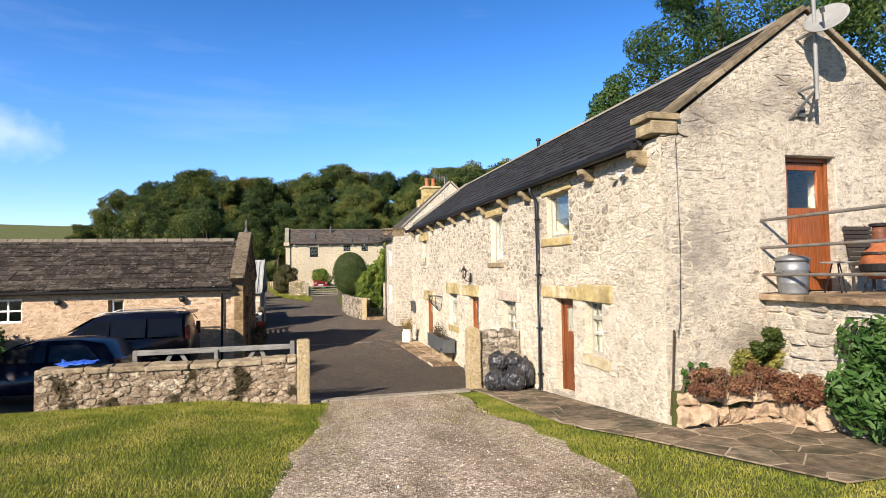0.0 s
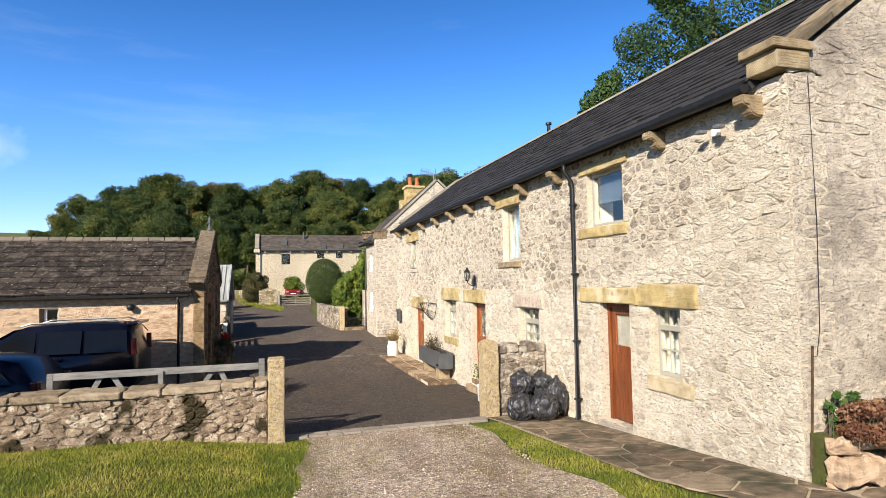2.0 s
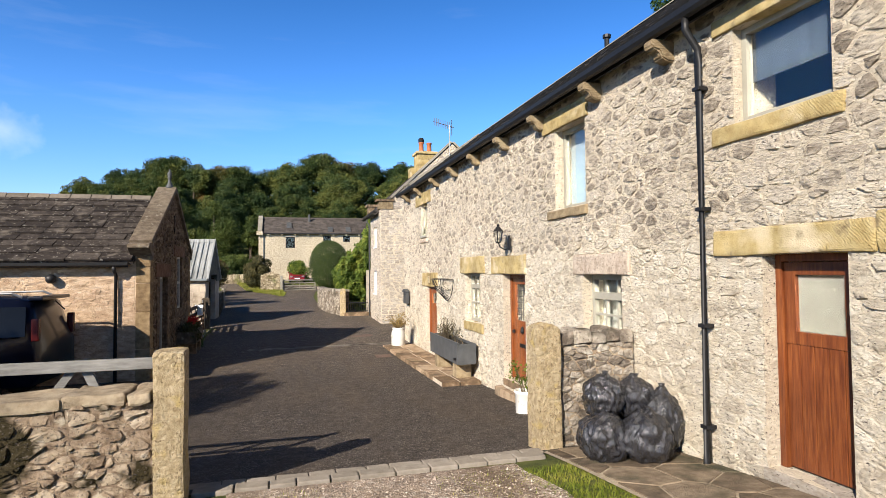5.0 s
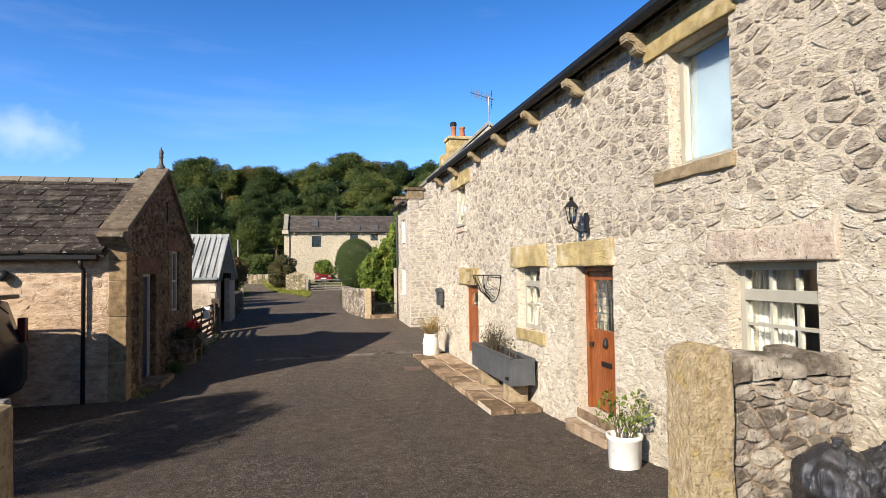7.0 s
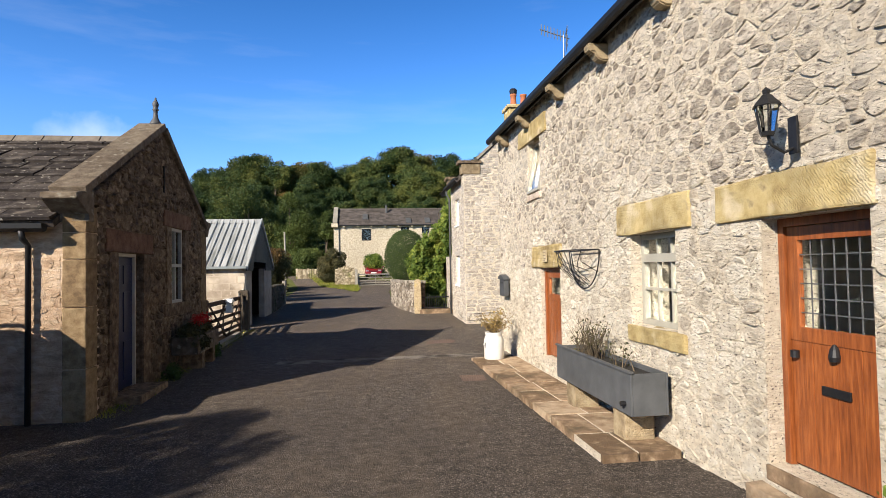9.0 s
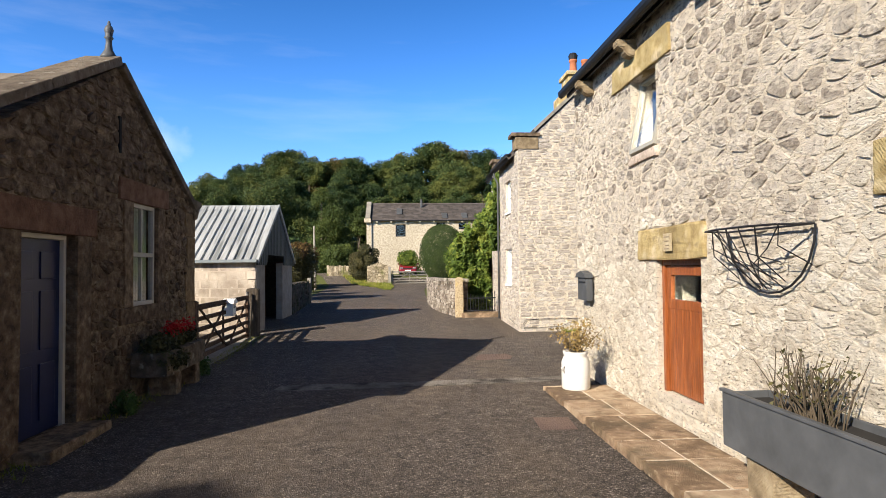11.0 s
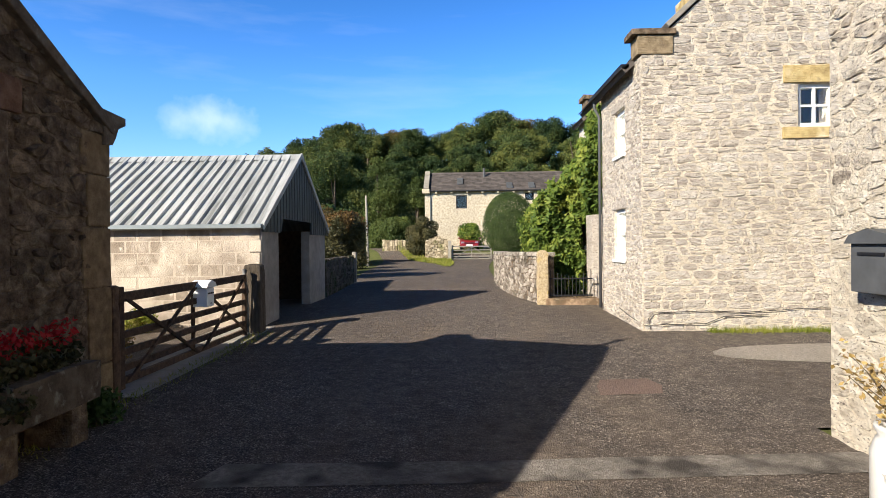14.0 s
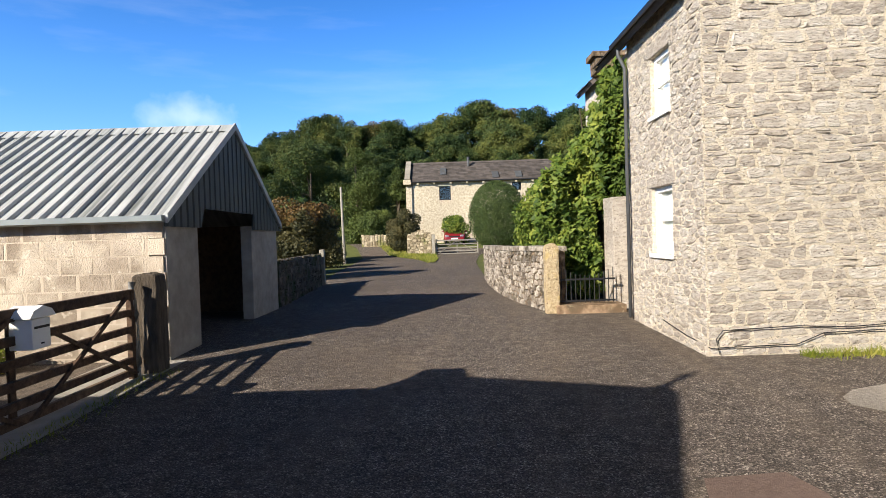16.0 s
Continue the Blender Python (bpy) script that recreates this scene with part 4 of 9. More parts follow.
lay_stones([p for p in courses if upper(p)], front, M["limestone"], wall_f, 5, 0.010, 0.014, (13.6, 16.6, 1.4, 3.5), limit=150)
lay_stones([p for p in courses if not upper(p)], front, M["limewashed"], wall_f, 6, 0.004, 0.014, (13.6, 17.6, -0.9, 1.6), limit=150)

GDOOR = (7.50, 8.35, 1.49, 3.42)
v, f = pierced(WX + 0.452, BACK, -1.2, 3.70, [GDOOR], gable, 0.45)
wall_g = mesh("gable_wall", v, f, M["palegable"], house)
bm = prism([(WX, 3.70), (BACK, 3.70), (RIDGE_X, 5.52)], 'y', Y0, Y0 + 0.45)
part("gable_peak", bm, M["palegable"], house)
SL = (5.52 - 3.70) / (RIDGE_X - WX)
slopes = [(-SL, 1, 3.70 - SL * WX), (SL, 1, 3.70 + SL * BACK)]
g_avoid = [GDOOR, (7.02, 7.49, 1.5, 3.45), (8.36, 8.85, 1.5, 3.45), (7.3, 8.6, 3.43, 3.68)]
lay_stones(fieldstones(WX, BACK, -0.6, 5.5, 0.25, 0.10, g_avoid, slopes, 7, 0.95, 0.7), gable, M["palegable"], wall_g, 9, 0.004, 0.009, (5.5, 8.0, 0.0, 2.4))
for k, (a, b, c, d) in enumerate(g_avoid[1:]):
    part("door_surround", rough_block(a, b, Y0 - 0.03, Y0 + 0.2, c, d, 0.008, 3, 30 + k), M["palegable"], house, "pale dressed stone block")
bm = box(BACK - 0.45, BACK, Y0 + 0.46, Y1, -1.2, 3.6)
part("back_wall", bm, M["mortar"], house)
bm = prism([(WX + 0.46, -1.2), (BACK, -1.2), (BACK, 3.7), (RIDGE_X, 5.50), (WX + 0.46, 3.74)], 'y', Y1 - 0.45, Y1)
wall_e = part("end_wall", bm, M["mortar"], house)
part("floor_slab", box(WX + 0.46, BACK - 0.46, Y0 + 0.46, Y1 - 0.46, 1.72, 1.92), M["plaster"], house)
part("inner_wall", box(WX + 2.2, WX + 2.3, Y0 + 0.46, Y1 - 0.46, -0.9, 4.2), M["plaster"], house)


def roof_pair(parent, axis, e0, e1, ridge_u, eave_u0, eave_u1, eave_z, ridge_z, material, course, width, thick=0.03, seed=1, singles=0, name="slate", gap=0.004, lay0=0.0, lay1=0.0):
    """Two roof slopes of overlapping slates laid in courses. axis: the ridge's direction."""
    rnd = random.Random(seed)
    for eu, ez in ((eave_u0, eave_z + lay0), (eave_u1, eave_z + lay1)):
        du, dz = ridge_u - eu, ridge_z - ez
        length = math.hypot(du, dz)
        n = max(3, round(length / course))
        tu, tz = du / length, dz / length
        nu, nz = -tz * (1 if du > 0 else -1), abs(tu)
        P = (lambda w, s, h: (eu + tu * s + nu * h, w, ez + tz * s + nz * h)) if axis == 'y' else (lambda w, s, h: (w, eu + tu * s + nu * h, ez + tz * s + nz * h))
        V = [P(e0, 0, -0.09), P(e1, 0, -0.09), P(e1, length, -0.09), P(e0, length, -0.09), P(e0, 0, -0.005), P(e1, 0, -0.005), P(e1, length, -0.005), P(e0, length, -0.005)]
        base = mesh("roof_deck", V, [(0, 1, 2, 3), (4, 5, 6, 7), (0, 1, 5, 4), (1, 2, 6, 5), (2, 3, 7, 6), (3, 0, 4, 7)], material, parent)
        JV, JF = [], []
        made = 0
        for r in range(n):
            s0, s1 = r * length / n - 0.02, min(length, (r + 1.25) * length / n)
            w = e0 - rnd.random() * width * 0.8
            wid = width * (1.15 - 0.35 * r / n)
            while w < e1:
                a = max(w, e0)
                w += wid * rnd.uniform(0.72, 1.28)
                b = min(w, e1) - gap
                if b - a < 0.04:
                    continue
                j0, j1 = rnd.uniform(-0.012, 0.012) * (course / 0.25), rnd.uniform(-0.012, 0.012) * (course / 0.25)
                lift = thick * rnd.uniform(0.75, 1.3)
                vs = [P(a, s0 + j0, lift * 0.35), P(b, s0 + j1, lift * 0.35), P(b, s1, 0.0), P(a, s1, 0.0), P(a, s0 + j0, lift * 1.35), P(b, s0 + j1, lift * 1.35), P(b, s1, lift * 0.4), P(a, s1, lift * 0.4)]
                fs = [(4, 5, 6, 7), (0, 1, 5, 4), (1, 2, 6, 5), (3, 0, 4, 7)]
                if eu == eave_u0 and made < singles:
                    mesh(name, vs, fs, material, base)
                    made += 1
                else:
                    k = len(JV)
                    JV.extend(vs)
                    JF.extend(tuple(k + i for i in q) for q in fs)
        if JV:
            ob = mesh(name + "work", JV, JF, material, base)
            ob["kind"] = "stuff"


roof_pair(house, 'y', Y0 + 0.32, Y1 - 0.25, RIDGE_X, 5.36, 10.6, 3.63, 5.56, M["slate"], 0.21, 0.28, 0.026, 11)
# ridge, coping and kneelers
for k in range(38):
    a = Y0 + 0.35 + k * 0.45
    part("ridge_tile", prism([(RIDGE_X - 0.16, 5.50), (RIDGE_X, 5.63), (RIDGE_X + 0.16, 5.50), (RIDGE_X, 5.57)], 'y', a, a + 0.44), M["ridge"], house)


def coping(parent, axis, e, width, u0, z0, u1, z1, n, material, over=0.05, seed=1, thick=0.09):
    """Sloping flat coping stones along a gable's edge."""
    rnd = random.Random(seed)
    for i in range(n):
        a, b = i / n + 0.002, (i + 1) / n - 0.002
        pts = [(u0 + (u1 - u0) * a, z0 + (z1 - z0) * a), (u0 + (u1 - u0) * b, z0 + (z1 - z0) * b)]
        L = math.hypot(u1 - u0, z1 - z0)
        nu, nz = -(z1 - z0) / L, (u1 - u0) / L
        if nz < 0:
            nu, nz = -nu, -nz
        t = thick * rnd.uniform(0.9, 1.1)
        poly = [pts[0], pts[1], (pts[1][0] + nu * t, pts[1][1] + nz * t), (pts[0][0] + nu * t, pts[0][1] + nz * t)]
        bm = prism(poly, axis, e - over, e + width)
        bmesh.ops.recalc_face_normals(bm, faces=bm.faces)
        bmesh.ops.bevel(bm, geom=list(bm.edges), offset=0.008, segments=1, affect='EDGES')
        part("coping_stone", bm, material, parent)


coping(house, 'y', Y0, 0.36, 5.62, 3.86, RIDGE_X, 5.56, 5, M["coping_tan"], 0.05, 2, 0.07)
coping(house, 'y', Y0, 0.36, 10.3, 3.86, RIDGE_X, 5.56, 5, M["coping_tan"], 0.05, 3, 0.07)
coping(house, 'y', Y1 - 0.3, 0.36, 5.62, 3.86, RIDGE_X, 5.56, 4, M["ridge"], 0.06, 4)
for yk in (Y0 - 0.06,):
    part("kneeler", rough_block(5.36, 5.76, yk + 0.02, yk + 0.40, 3.66, 3.84, 0.008, 2, 77), M["agedsand"], house, "yellow stone kneeler")
    part("kneeler_cap", rough_block(5.30, 5.78, yk - 0.01, yk + 0.43, 3.845, 3.935, 0.006, 2, 78), M["agedsand"], house)
# corbels, gutter, downpipe


def corbel(y):
    bm = prism([(5.25, 3.49), (5.25, 3.42), (5.27, 3.39), (5.33, 3.38), (5.36, 3.31), (5.42, 3.28), (5.56, 3.28), (5.56, 3.49)], 'y', y - 0.075, y + 0.075)
    bmesh.ops.recalc_face_normals(bm, faces=bm.faces)
    bmesh.ops.bevel(bm, geom=list(bm.edges), offset=0.014, segments=2, affect='EDGES')
    part("corbel", bm, M["agedsand"], house, "carved yellow stone corbel")


for y in (8.22, 9.70, 12.36, 13.72, 15.28, 16.72, 18.2, 19.68, 21.24, 23.0, 24.57):
    corbel(y)
bm = bmesh.new()
prof = [(5.235, 3.60), (5.24, 3.55), (5.26, 3.515), (5.295, 3.50), (5.33, 3.515), (5.35, 3.55), (5.355, 3.60)]
part("gutter", prism(prof, 'y', Y0 + 0.30, Y1 + 0.05), M["black"], house, "black half-round gutter")
part("fascia", box(5.37, 5.40, Y0 + 0.35, Y1, 3.50, 3.60), M["black"], house)
bm = tube([(5.295, 11.86, 3.52), (5.295, 11.86, 3.40), (5.42, 11.86, 3.24), (5.42, 11.86, 3.1), (5.42, 11.86, -0.42), (5.36, 11.80, -0.54)], 0.033, 10)
part("downpipe", bm, M["black"], house, "black round downpipe", True)
for z in (2.85, 1.75, 0.7, -0.2):
    part("pipe_bracket", box(5.385, 5.49, 11.815, 11.905, z, z + 0.035, 0.006), M["black"], house)


def sash(parent, y0, y1, z0, z1, x, cols, rows, material, bar=0.022, frame_w=0.055, label="", transom=None, glass_mat=None):
    """A window in a wall that faces -x: frame, glazing bars and panes."""
    w = new("window")
    w.parent = parent
    w.matrix_parent_inverse = parent.matrix_basis.inverted()
    if label:
        w["label"] = label
    bm = bmesh.new()
    for a, b, c, d in ((y0, y0 + frame_w, z0, z1), (y1 - frame_w, y1, z0, z1), (y0 + frame_w, y1 - frame_w, z0, z0 + frame_w), (y0 + frame_w, y1 - frame_w, z1 - frame_w, z1)):
        box(x, x + 0.07, a, b, c, d, 0.004, bm)
    o = part("window_frame", bm, material, None)
    o.parent = w
    ya, yb, za, zb = y0 + frame_w, y1 - frame_w, z0 + frame_w, z1 - frame_w
    zs = [za + (zb - za) * k / rows for k in range(rows + 1)]
    if transom is not None:
        zs = [za] + [za + (transom - za) * k / (rows - 1) for k in range(1, rows)] + [zb]
    yy = [ya + (yb - ya) * k / cols for k in range(cols + 1)]
    for k in range(1, cols):
        o = part("glazing_bar", box(x + 0.012, x + 0.055, yy[k] - bar / 2, yy[k] + bar / 2, za, zb, 0.003), material, None)
        o.parent = w
    for k in range(1, rows):
        h = bar / 2 if transom is None or k < rows - 1 else bar * 1.6
        o = part("glazing_bar", box(x + (0.010 if h <= bar / 2 else -0.01), x + 0.057, ya, yb, zs[k] - h, zs[k] + h, 0.003), material, None)
        o.parent = w
    for i in range(cols):
        for j in range(rows):
            o = part("pane", box(x + 0.033, x + 0.037, yy[i], yy[i + 1], zs[j], zs[j + 1]), glass_mat or M["glass"], None)
            o.parent = w
            o.visible_shadow = False
    return w


def planked_door(parent, y0, y1, z0, z1, x, glass_from, label, planks=5, lit="glass", material=None, panel=False):
    """A boarded door that faces -x, with a frame, a light in its upper half, rails and furniture."""
    mat = material or M["doorwood"]
    fw = 0.06
    d = new("door")
    d.parent = parent
    d.matrix_parent_inverse = parent.matrix_basis.inverted()
    d["label"] = label

    def sub(n, bm, m, lab=""):
        o = part(n, bm, m, None, lab)
        o.parent = d
        return o
    bm = bmesh.new()
    for a, b, c, e in ((y0, y0 + fw, z0, z1), (y1 - fw, y1, z0, z1), (y0 + fw, y1 - fw, z1 - fw, z1)):
        box(x - 0.02, x + 0.06, a, b, c, e, 0.005, bm)
    sub("door_frame", bm, mat)
    ya, yb, zb = y0 + fw + 0.004, y1 - fw - 0.004, z1 - fw - 0.005
    za = z0 + 0.02
    st = 0.10
    gz = za + (zb - za) * glass_from
    w = (yb - ya) / planks
    for k in range(planks):
        top = gz
        sub("plank", box(x + 0.012, x + 0.045, ya + k * w + 0.003, ya + (k + 1) * w - 0.003, za, top, 0.004), mat)
    for a, b, c, e in ((ya, ya + st, gz, zb), (yb - st, yb, gz, zb), (ya + st, yb - st, gz, gz + st), (ya + st, yb - st, zb - st, zb)):
        sub("rail", box(x + 0.005, x + 0.05, a, b, c, e, 0.004), mat)
    o = part("pane", box(x + 0.028, x + 0.032, ya + st, yb - st, gz + st, zb - st), M["glass"], None)
    o.parent = d
    o.visible_shadow = False
    return d, sub, (ya, yb, za, zb, gz)


RX = WX + 0.13
d, sub, g = planked_door(house, *OPEN["door_a"], RX + 0.02, 0.60, "dark red-brown boarded door with pale blind behind its glass")
sub("blind", box(RX + 0.062, RX + 0.068, g[0] + 0.09, g[1] - 0.09, g[4] + 0.08, g[3] - 0.08), M["doorblind"], "dull cream roller blind")
for o in d.children_recursive:
    if o.type == 'MESH' and o.data.materials[0] is M["doorwood"]:
        o.data.materials[0] = M["mahogany"]
sub("threshold", rough_block(WX - 0.02, WX + 0.25, 10.5, 11.3, -0.46, -0.36, 0.005, 2, 5), M["gablestone"])
d, sub, g = planked_door(house, *OPEN["door_c"], RX + 0.02, 0.52, "varnished orange-brown cottage door with leaded glass", 4)
for k in range(1, 6):
    yy = g[0] + 0.10 + (g[1] - g[0] - 0.2) * k / 6
    sub("lead_came", box(RX + 0.04, RX + 0.047, yy - 0.004, yy + 0.004, g[4] + 0.10, g[3] - 0.10), M["grey"])
for k in range(1, 6):
    zz = g[4] + 0.1 + (g[3] - g[4] - 0.2) * k / 6
    sub("lead_came", box(RX + 0.039, RX + 0.046, g[0] + 0.10, g[1] - 0.10, zz - 0.004, zz + 0.004), M["grey"])
sub("knocker", lathe([(0.0, 0), (0.035, 0.0), (0.04, 0.03), (0.03, 0.08), (0.012, 0.11), (0, 0.115)], (RX + 0.02, (g[0] + g[1]) / 2, g[4] - 0.10), 12), M["black"], "black iron knocker")
sub("letter_plate", box(RX + 0.014, RX + 0.03, (g[0] + g[1]) / 2 - 0.12, (g[0] + g[1]) / 2 + 0.12, g[4] - 0.34, g[4] - 0.28, 0.004), M["black"])
sub("handle", lathe([(0, 0), (0.03, 0.0), (0.03, 0.05), (0, 0.055)], (RX + 0.01, g[1] - 0.06, g[4] - 0.12), 12), M["black"], "black door knob")
sub("threshold", rough_block(WX - 0.02, WX + 0.25, 16.03, 17.02, -0.76, -0.645, 0.005, 2, 6), M["flag"])
d, sub, g = planked_door(house, *OPEN["door_e"], RX - 0.05, 0.66, "low varnished orange-brown boarded door with square light", 5)
sub("latch", box(RX + 0.0, RX + 0.02, g[1] - 0.09, g[1] - 0.05, -0.05, 0.07, 0.004), M["black"])
sub("threshold", rough_block(WX - 0.03, WX + 0.25, 21.5, 22.55, -0.74, -0.64, 0.005, 2, 7), M["limewashed"])
# upper gable door, which faces -y
gd = new("door")
gd.parent = house
gd.matrix_parent_inverse = house.matrix_basis.inverted()
gd["label"] = "varnished orange-brown loft door with glass upper half"


def gsub(n, bm, m, lab=""):
    o = part(n, bm, m, None, lab)
    o.parent = gd
    return o


GX0, GX1, GZ0, GZ1 = GDOOR
GY = Y0 + 0.12
bm = bmesh.new()
for a, b, c, e in ((GX0, GX0 + 0.06, GZ0, GZ1), (GX1 - 0.06, GX1, GZ0, GZ1), (GX0 + 0.06, GX1 - 0.06, GZ1 - 0.06, GZ1)):
    box(a, b, GY - 0.02, GY + 0.06, c, e, 0.005, bm)
gsub("door_frame", bm, M["doorwood"])
for k in range(5):
    w = (GX1 - GX0 - 0.13) / 5
    gsub("plank", box(GX0 + 0.065 + k * w + 0.003, GX0 + 0.065 + (k + 1) * w - 0.003, GY + 0.01, GY + 0.045, GZ0 + 0.02, 2.60, 0.004), M["doorwood"])
for a, b, c, e in ((GX0 + 0.065, GX0 + 0.165, 2.60, 3.35), (GX1 - 0.165, GX1 - 0.065, 2.60, 3.35), (GX0 + 0.165, GX1 - 0.165, 2.60, 2.70), (GX0 + 0.165, GX1 - 0.165, 3.25, 3.35)):
    gsub("rail", box(a, b, GY + 0.005, GY + 0.05, c, e, 0.004), M["doorwood"])
o = part("pane", box(GX0 + 0.165, GX1 - 0.165, GY + 0.028, GY + 0.032, 2.70, 3.25), M["glass"], None)
o.parent = gd
o.visible_shadow = False

a = OPEN["win_a"]
sash(house, *a, RX, 3, 3, M["paint"], 0.02, 0.05, "grey-green small-paned casement window", 1.06)
a = OPEN["win_b"]
sash(house, *a, RX, 3, 3, M["paint"], 0.028, 0.06, "grey-green small-paned casement window", 0.90)
a = OPEN["win_d"]
sash(house, *a, RX, 3, 3, M["paint"], 0.028, 0.06, "grey-green small-paned casement window", 0.90)
a = OPEN["up_a"]
sash(house, *a, WX + 0.09, 1, 1, M["paint"], 0.03, 0.055, "grey-green single-pane upper window with drawn blind")
a = OPEN["up_b"]
sash(house, *a, RX, 1, 1, M["paint"], 0.03, 0.06, "grey-green single-pane upper window with net curtain")
a = OPEN["up_e"]
w = sash(house, *a, RX, 1, 1, M["paint"], 0.03, 0.05, "grey-green upper window standing ajar")
w.matrix_basis = w.matrix_basis @ Matrix.Translation((RX, 0, a[3])) @ Matrix.Rotation(radians(11), 4, 'Y') @ Matrix.Translation((-RX, 0, -a[3]))
for key in ("up_b",):
    y0, y1, z0, z1 = OPEN[key]
    part("roller_blind", box(WX + 0.26, WX + 0.264, y0 - 0.02, y1 + 0.02, z0 - 0.02, z1 + 0.02), M["blind"], house, "pale blue-grey drawn blind")
# Added dark panel: stands for the dim room and the reflected sky.
y0, y1, z0, z1 = OPEN["up_e"]
part("curtain", box(RX + 0.15, RX + 0.154, y0 - 0.02, y1 + 0.02, z0 - 0.02, z1 + 0.02), M["paneshade"], house, "dark blue-grey panel for the pane's dim room and sky reflection")
# Added dark panel: the lintel's shade over the upper pane, as colour.
y0, y1, z0, z1 = OPEN["up_a"]
part("roller_blind", box(WX + 0.19, WX + 0.194, y0 + 0.01, y1 - 0.01, z0 + 0.36, z1 - 0.01), M["paneshade"], house, "dark blue-grey panel for the lintel's shade behind the pane")
for key in ("win_a", "win_b"):
    y0, y1, z0, z1 = OPEN[key]
    bm = bmesh.new()
    n = 26
    yb = y0 + (y1 - y0) * 0.58
    prev = None
    for i in range(n + 1):
        y = yb + (y1 - yb) * i / n
        x = WX + 0.30 + 0.022 * math.sin(i * 1.45) + 0.01 * math.sin(i * 3.3)
        p = (bm.verts.new((x, y, z0)), bm.verts.new((x, y, z1)))
        if prev:
            bm.faces.new((prev[0], p[0], p[1], prev[1]))
        prev = p
    part("curtain", bm, M["curtain"], house, "pale hanging curtain", True)

# ---- slate-roofed cottage ----
CX, CY0, CY1 = -0.9, 20.88, 26.46
CM = (CY0 + CY1) / 2 + 0.025
cottage = thing("cottage", (-6, CM, -1), "low stone cottage with stone-slate roof and blue front door", "house")


def cfront(u, v, d):
    return (u, CY0 + d, v)


def cgable(u, v, d):
    return (CX - d, u, v)


CW = [(-7.9, -7.1, 0.55, 1.26), (-4.80, -4.37, 0.72, 1.16)]
v, f = pierced(-13.0, CX, -1.4, 1.55, CW, cfront, 0.4)
wall_cf = mesh("front_wall", v, f, M["pinkstone"], cottage)
lay_stones(fieldstones(-10.5, CX - 0.265, -1.1, 1.5, 0.17, 0.115, CW, (), 21, 0.9, 0.6), cfront, M["pinkstone"], wall_cf, 22, 0.012, 0.009, (-4.3, -1.2, -0.8, 1.45), limit=150)
CD, CWIN = (21.83, 22.78, -0.90, 1.14), (24.13, 24.91, 0.28, 1.66)
# Gable stone darker than the sunlit front, carrying its shade in colour.
v, f = pierced(CY0 + 0.402, CY1, -1.4, 1.75, [CD, CWIN], cgable, 0.4)
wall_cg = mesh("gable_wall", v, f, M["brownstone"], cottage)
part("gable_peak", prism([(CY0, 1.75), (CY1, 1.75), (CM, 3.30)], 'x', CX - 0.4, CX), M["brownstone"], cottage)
S2 = (3.30 - 1.75) / (CM - CY0)
c_avoid = [CD, CWIN, (21.44, 23.20, 1.145, 1.46), (23.75, 25.31, 1.665, 1.95), (23.78, 25.33, 0.06, 0.275), (21.53, 21.825, -0.9, 1.14), (22.785, 23.08, -0.9, 1.14), (23.87, 24.125, 0.28, 1.66), (24.915, 25.16, 0.28, 1.66), (CY0, 21.2, -1.2, 1.75), (26.12, CY1, -1.2, 1.7)]
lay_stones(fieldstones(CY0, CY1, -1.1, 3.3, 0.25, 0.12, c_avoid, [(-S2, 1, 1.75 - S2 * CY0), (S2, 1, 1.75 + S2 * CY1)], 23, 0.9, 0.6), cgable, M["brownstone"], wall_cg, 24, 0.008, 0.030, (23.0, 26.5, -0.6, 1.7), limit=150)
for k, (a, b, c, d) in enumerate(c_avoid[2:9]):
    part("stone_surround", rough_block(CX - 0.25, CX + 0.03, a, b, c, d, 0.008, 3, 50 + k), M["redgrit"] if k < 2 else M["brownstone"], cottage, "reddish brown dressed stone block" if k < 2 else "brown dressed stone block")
for k, (z0, z1) in enumerate(((-1.2, -0.35), (-0.34, 0.42), (0.43, 1.02), (1.03, 1.36), (1.37, 1.7))):
    part("quoin", rough_block(CX - 0.26, CX + 0.02, CY0 - 0.02, CY0 + 0.3, z0, z1, 0.008, 2, 60 + k), M["quoin"], cottage, "tall golden-brown corner stone")
# Solid dark block, no opening: its colour stands for the slit's shade.
part("gable_slit", box(CX - 0.1, CX + 0.026, 23.73, 23.78, 2.24, 2.70), M["dark"], cottage, "dark block for the shade of a narrow gable slit")
for k, (z0, z1) in enumerate(((-1.2, -0.52), (-0.51, 0.22), (0.23, 0.8), (0.81, 1.3), (1.31, 1.7))):
    part("quoin", rough_block(CX - 0.3, CX + 0.022, CY1 - (0.34 if k % 2 else 0.42), CY1 + 0.015, z0, z1, 0.008, 2, 160 + k), M["quoin"], cottage, "tall golden-brown corner stone")
part("back_wall", box(-13, CX - 0.41, CY1 - 0.68, CY1 - 0.28, -1.4, 1.5), M["brownstone"], cottage)
part("end_wall", prism([(CY0 + 0.41, -1.4), (CY1 - 0.69, -1.4), (CY1 - 0.69, 1.6), (CM, 3.0), (CY0 + 0.41, 1.6)], 'x', -13, -12.6), M["brownstone"], cottage)
part("inner_wall", box(-12, CX - 0.41, CM - 0.05, CM + 0.05, -1.2, 1.5), M["plaster"], cottage)
roof_pair(cottage, 'x', -13.1, CX - 0.28, CM, CY0 - 0.20, CY1 - 0.05, 1.50, 3.13, M["stoneslate"], 0.32, 0.46, 0.040, 31, 300, "stone_slate", 0.014)
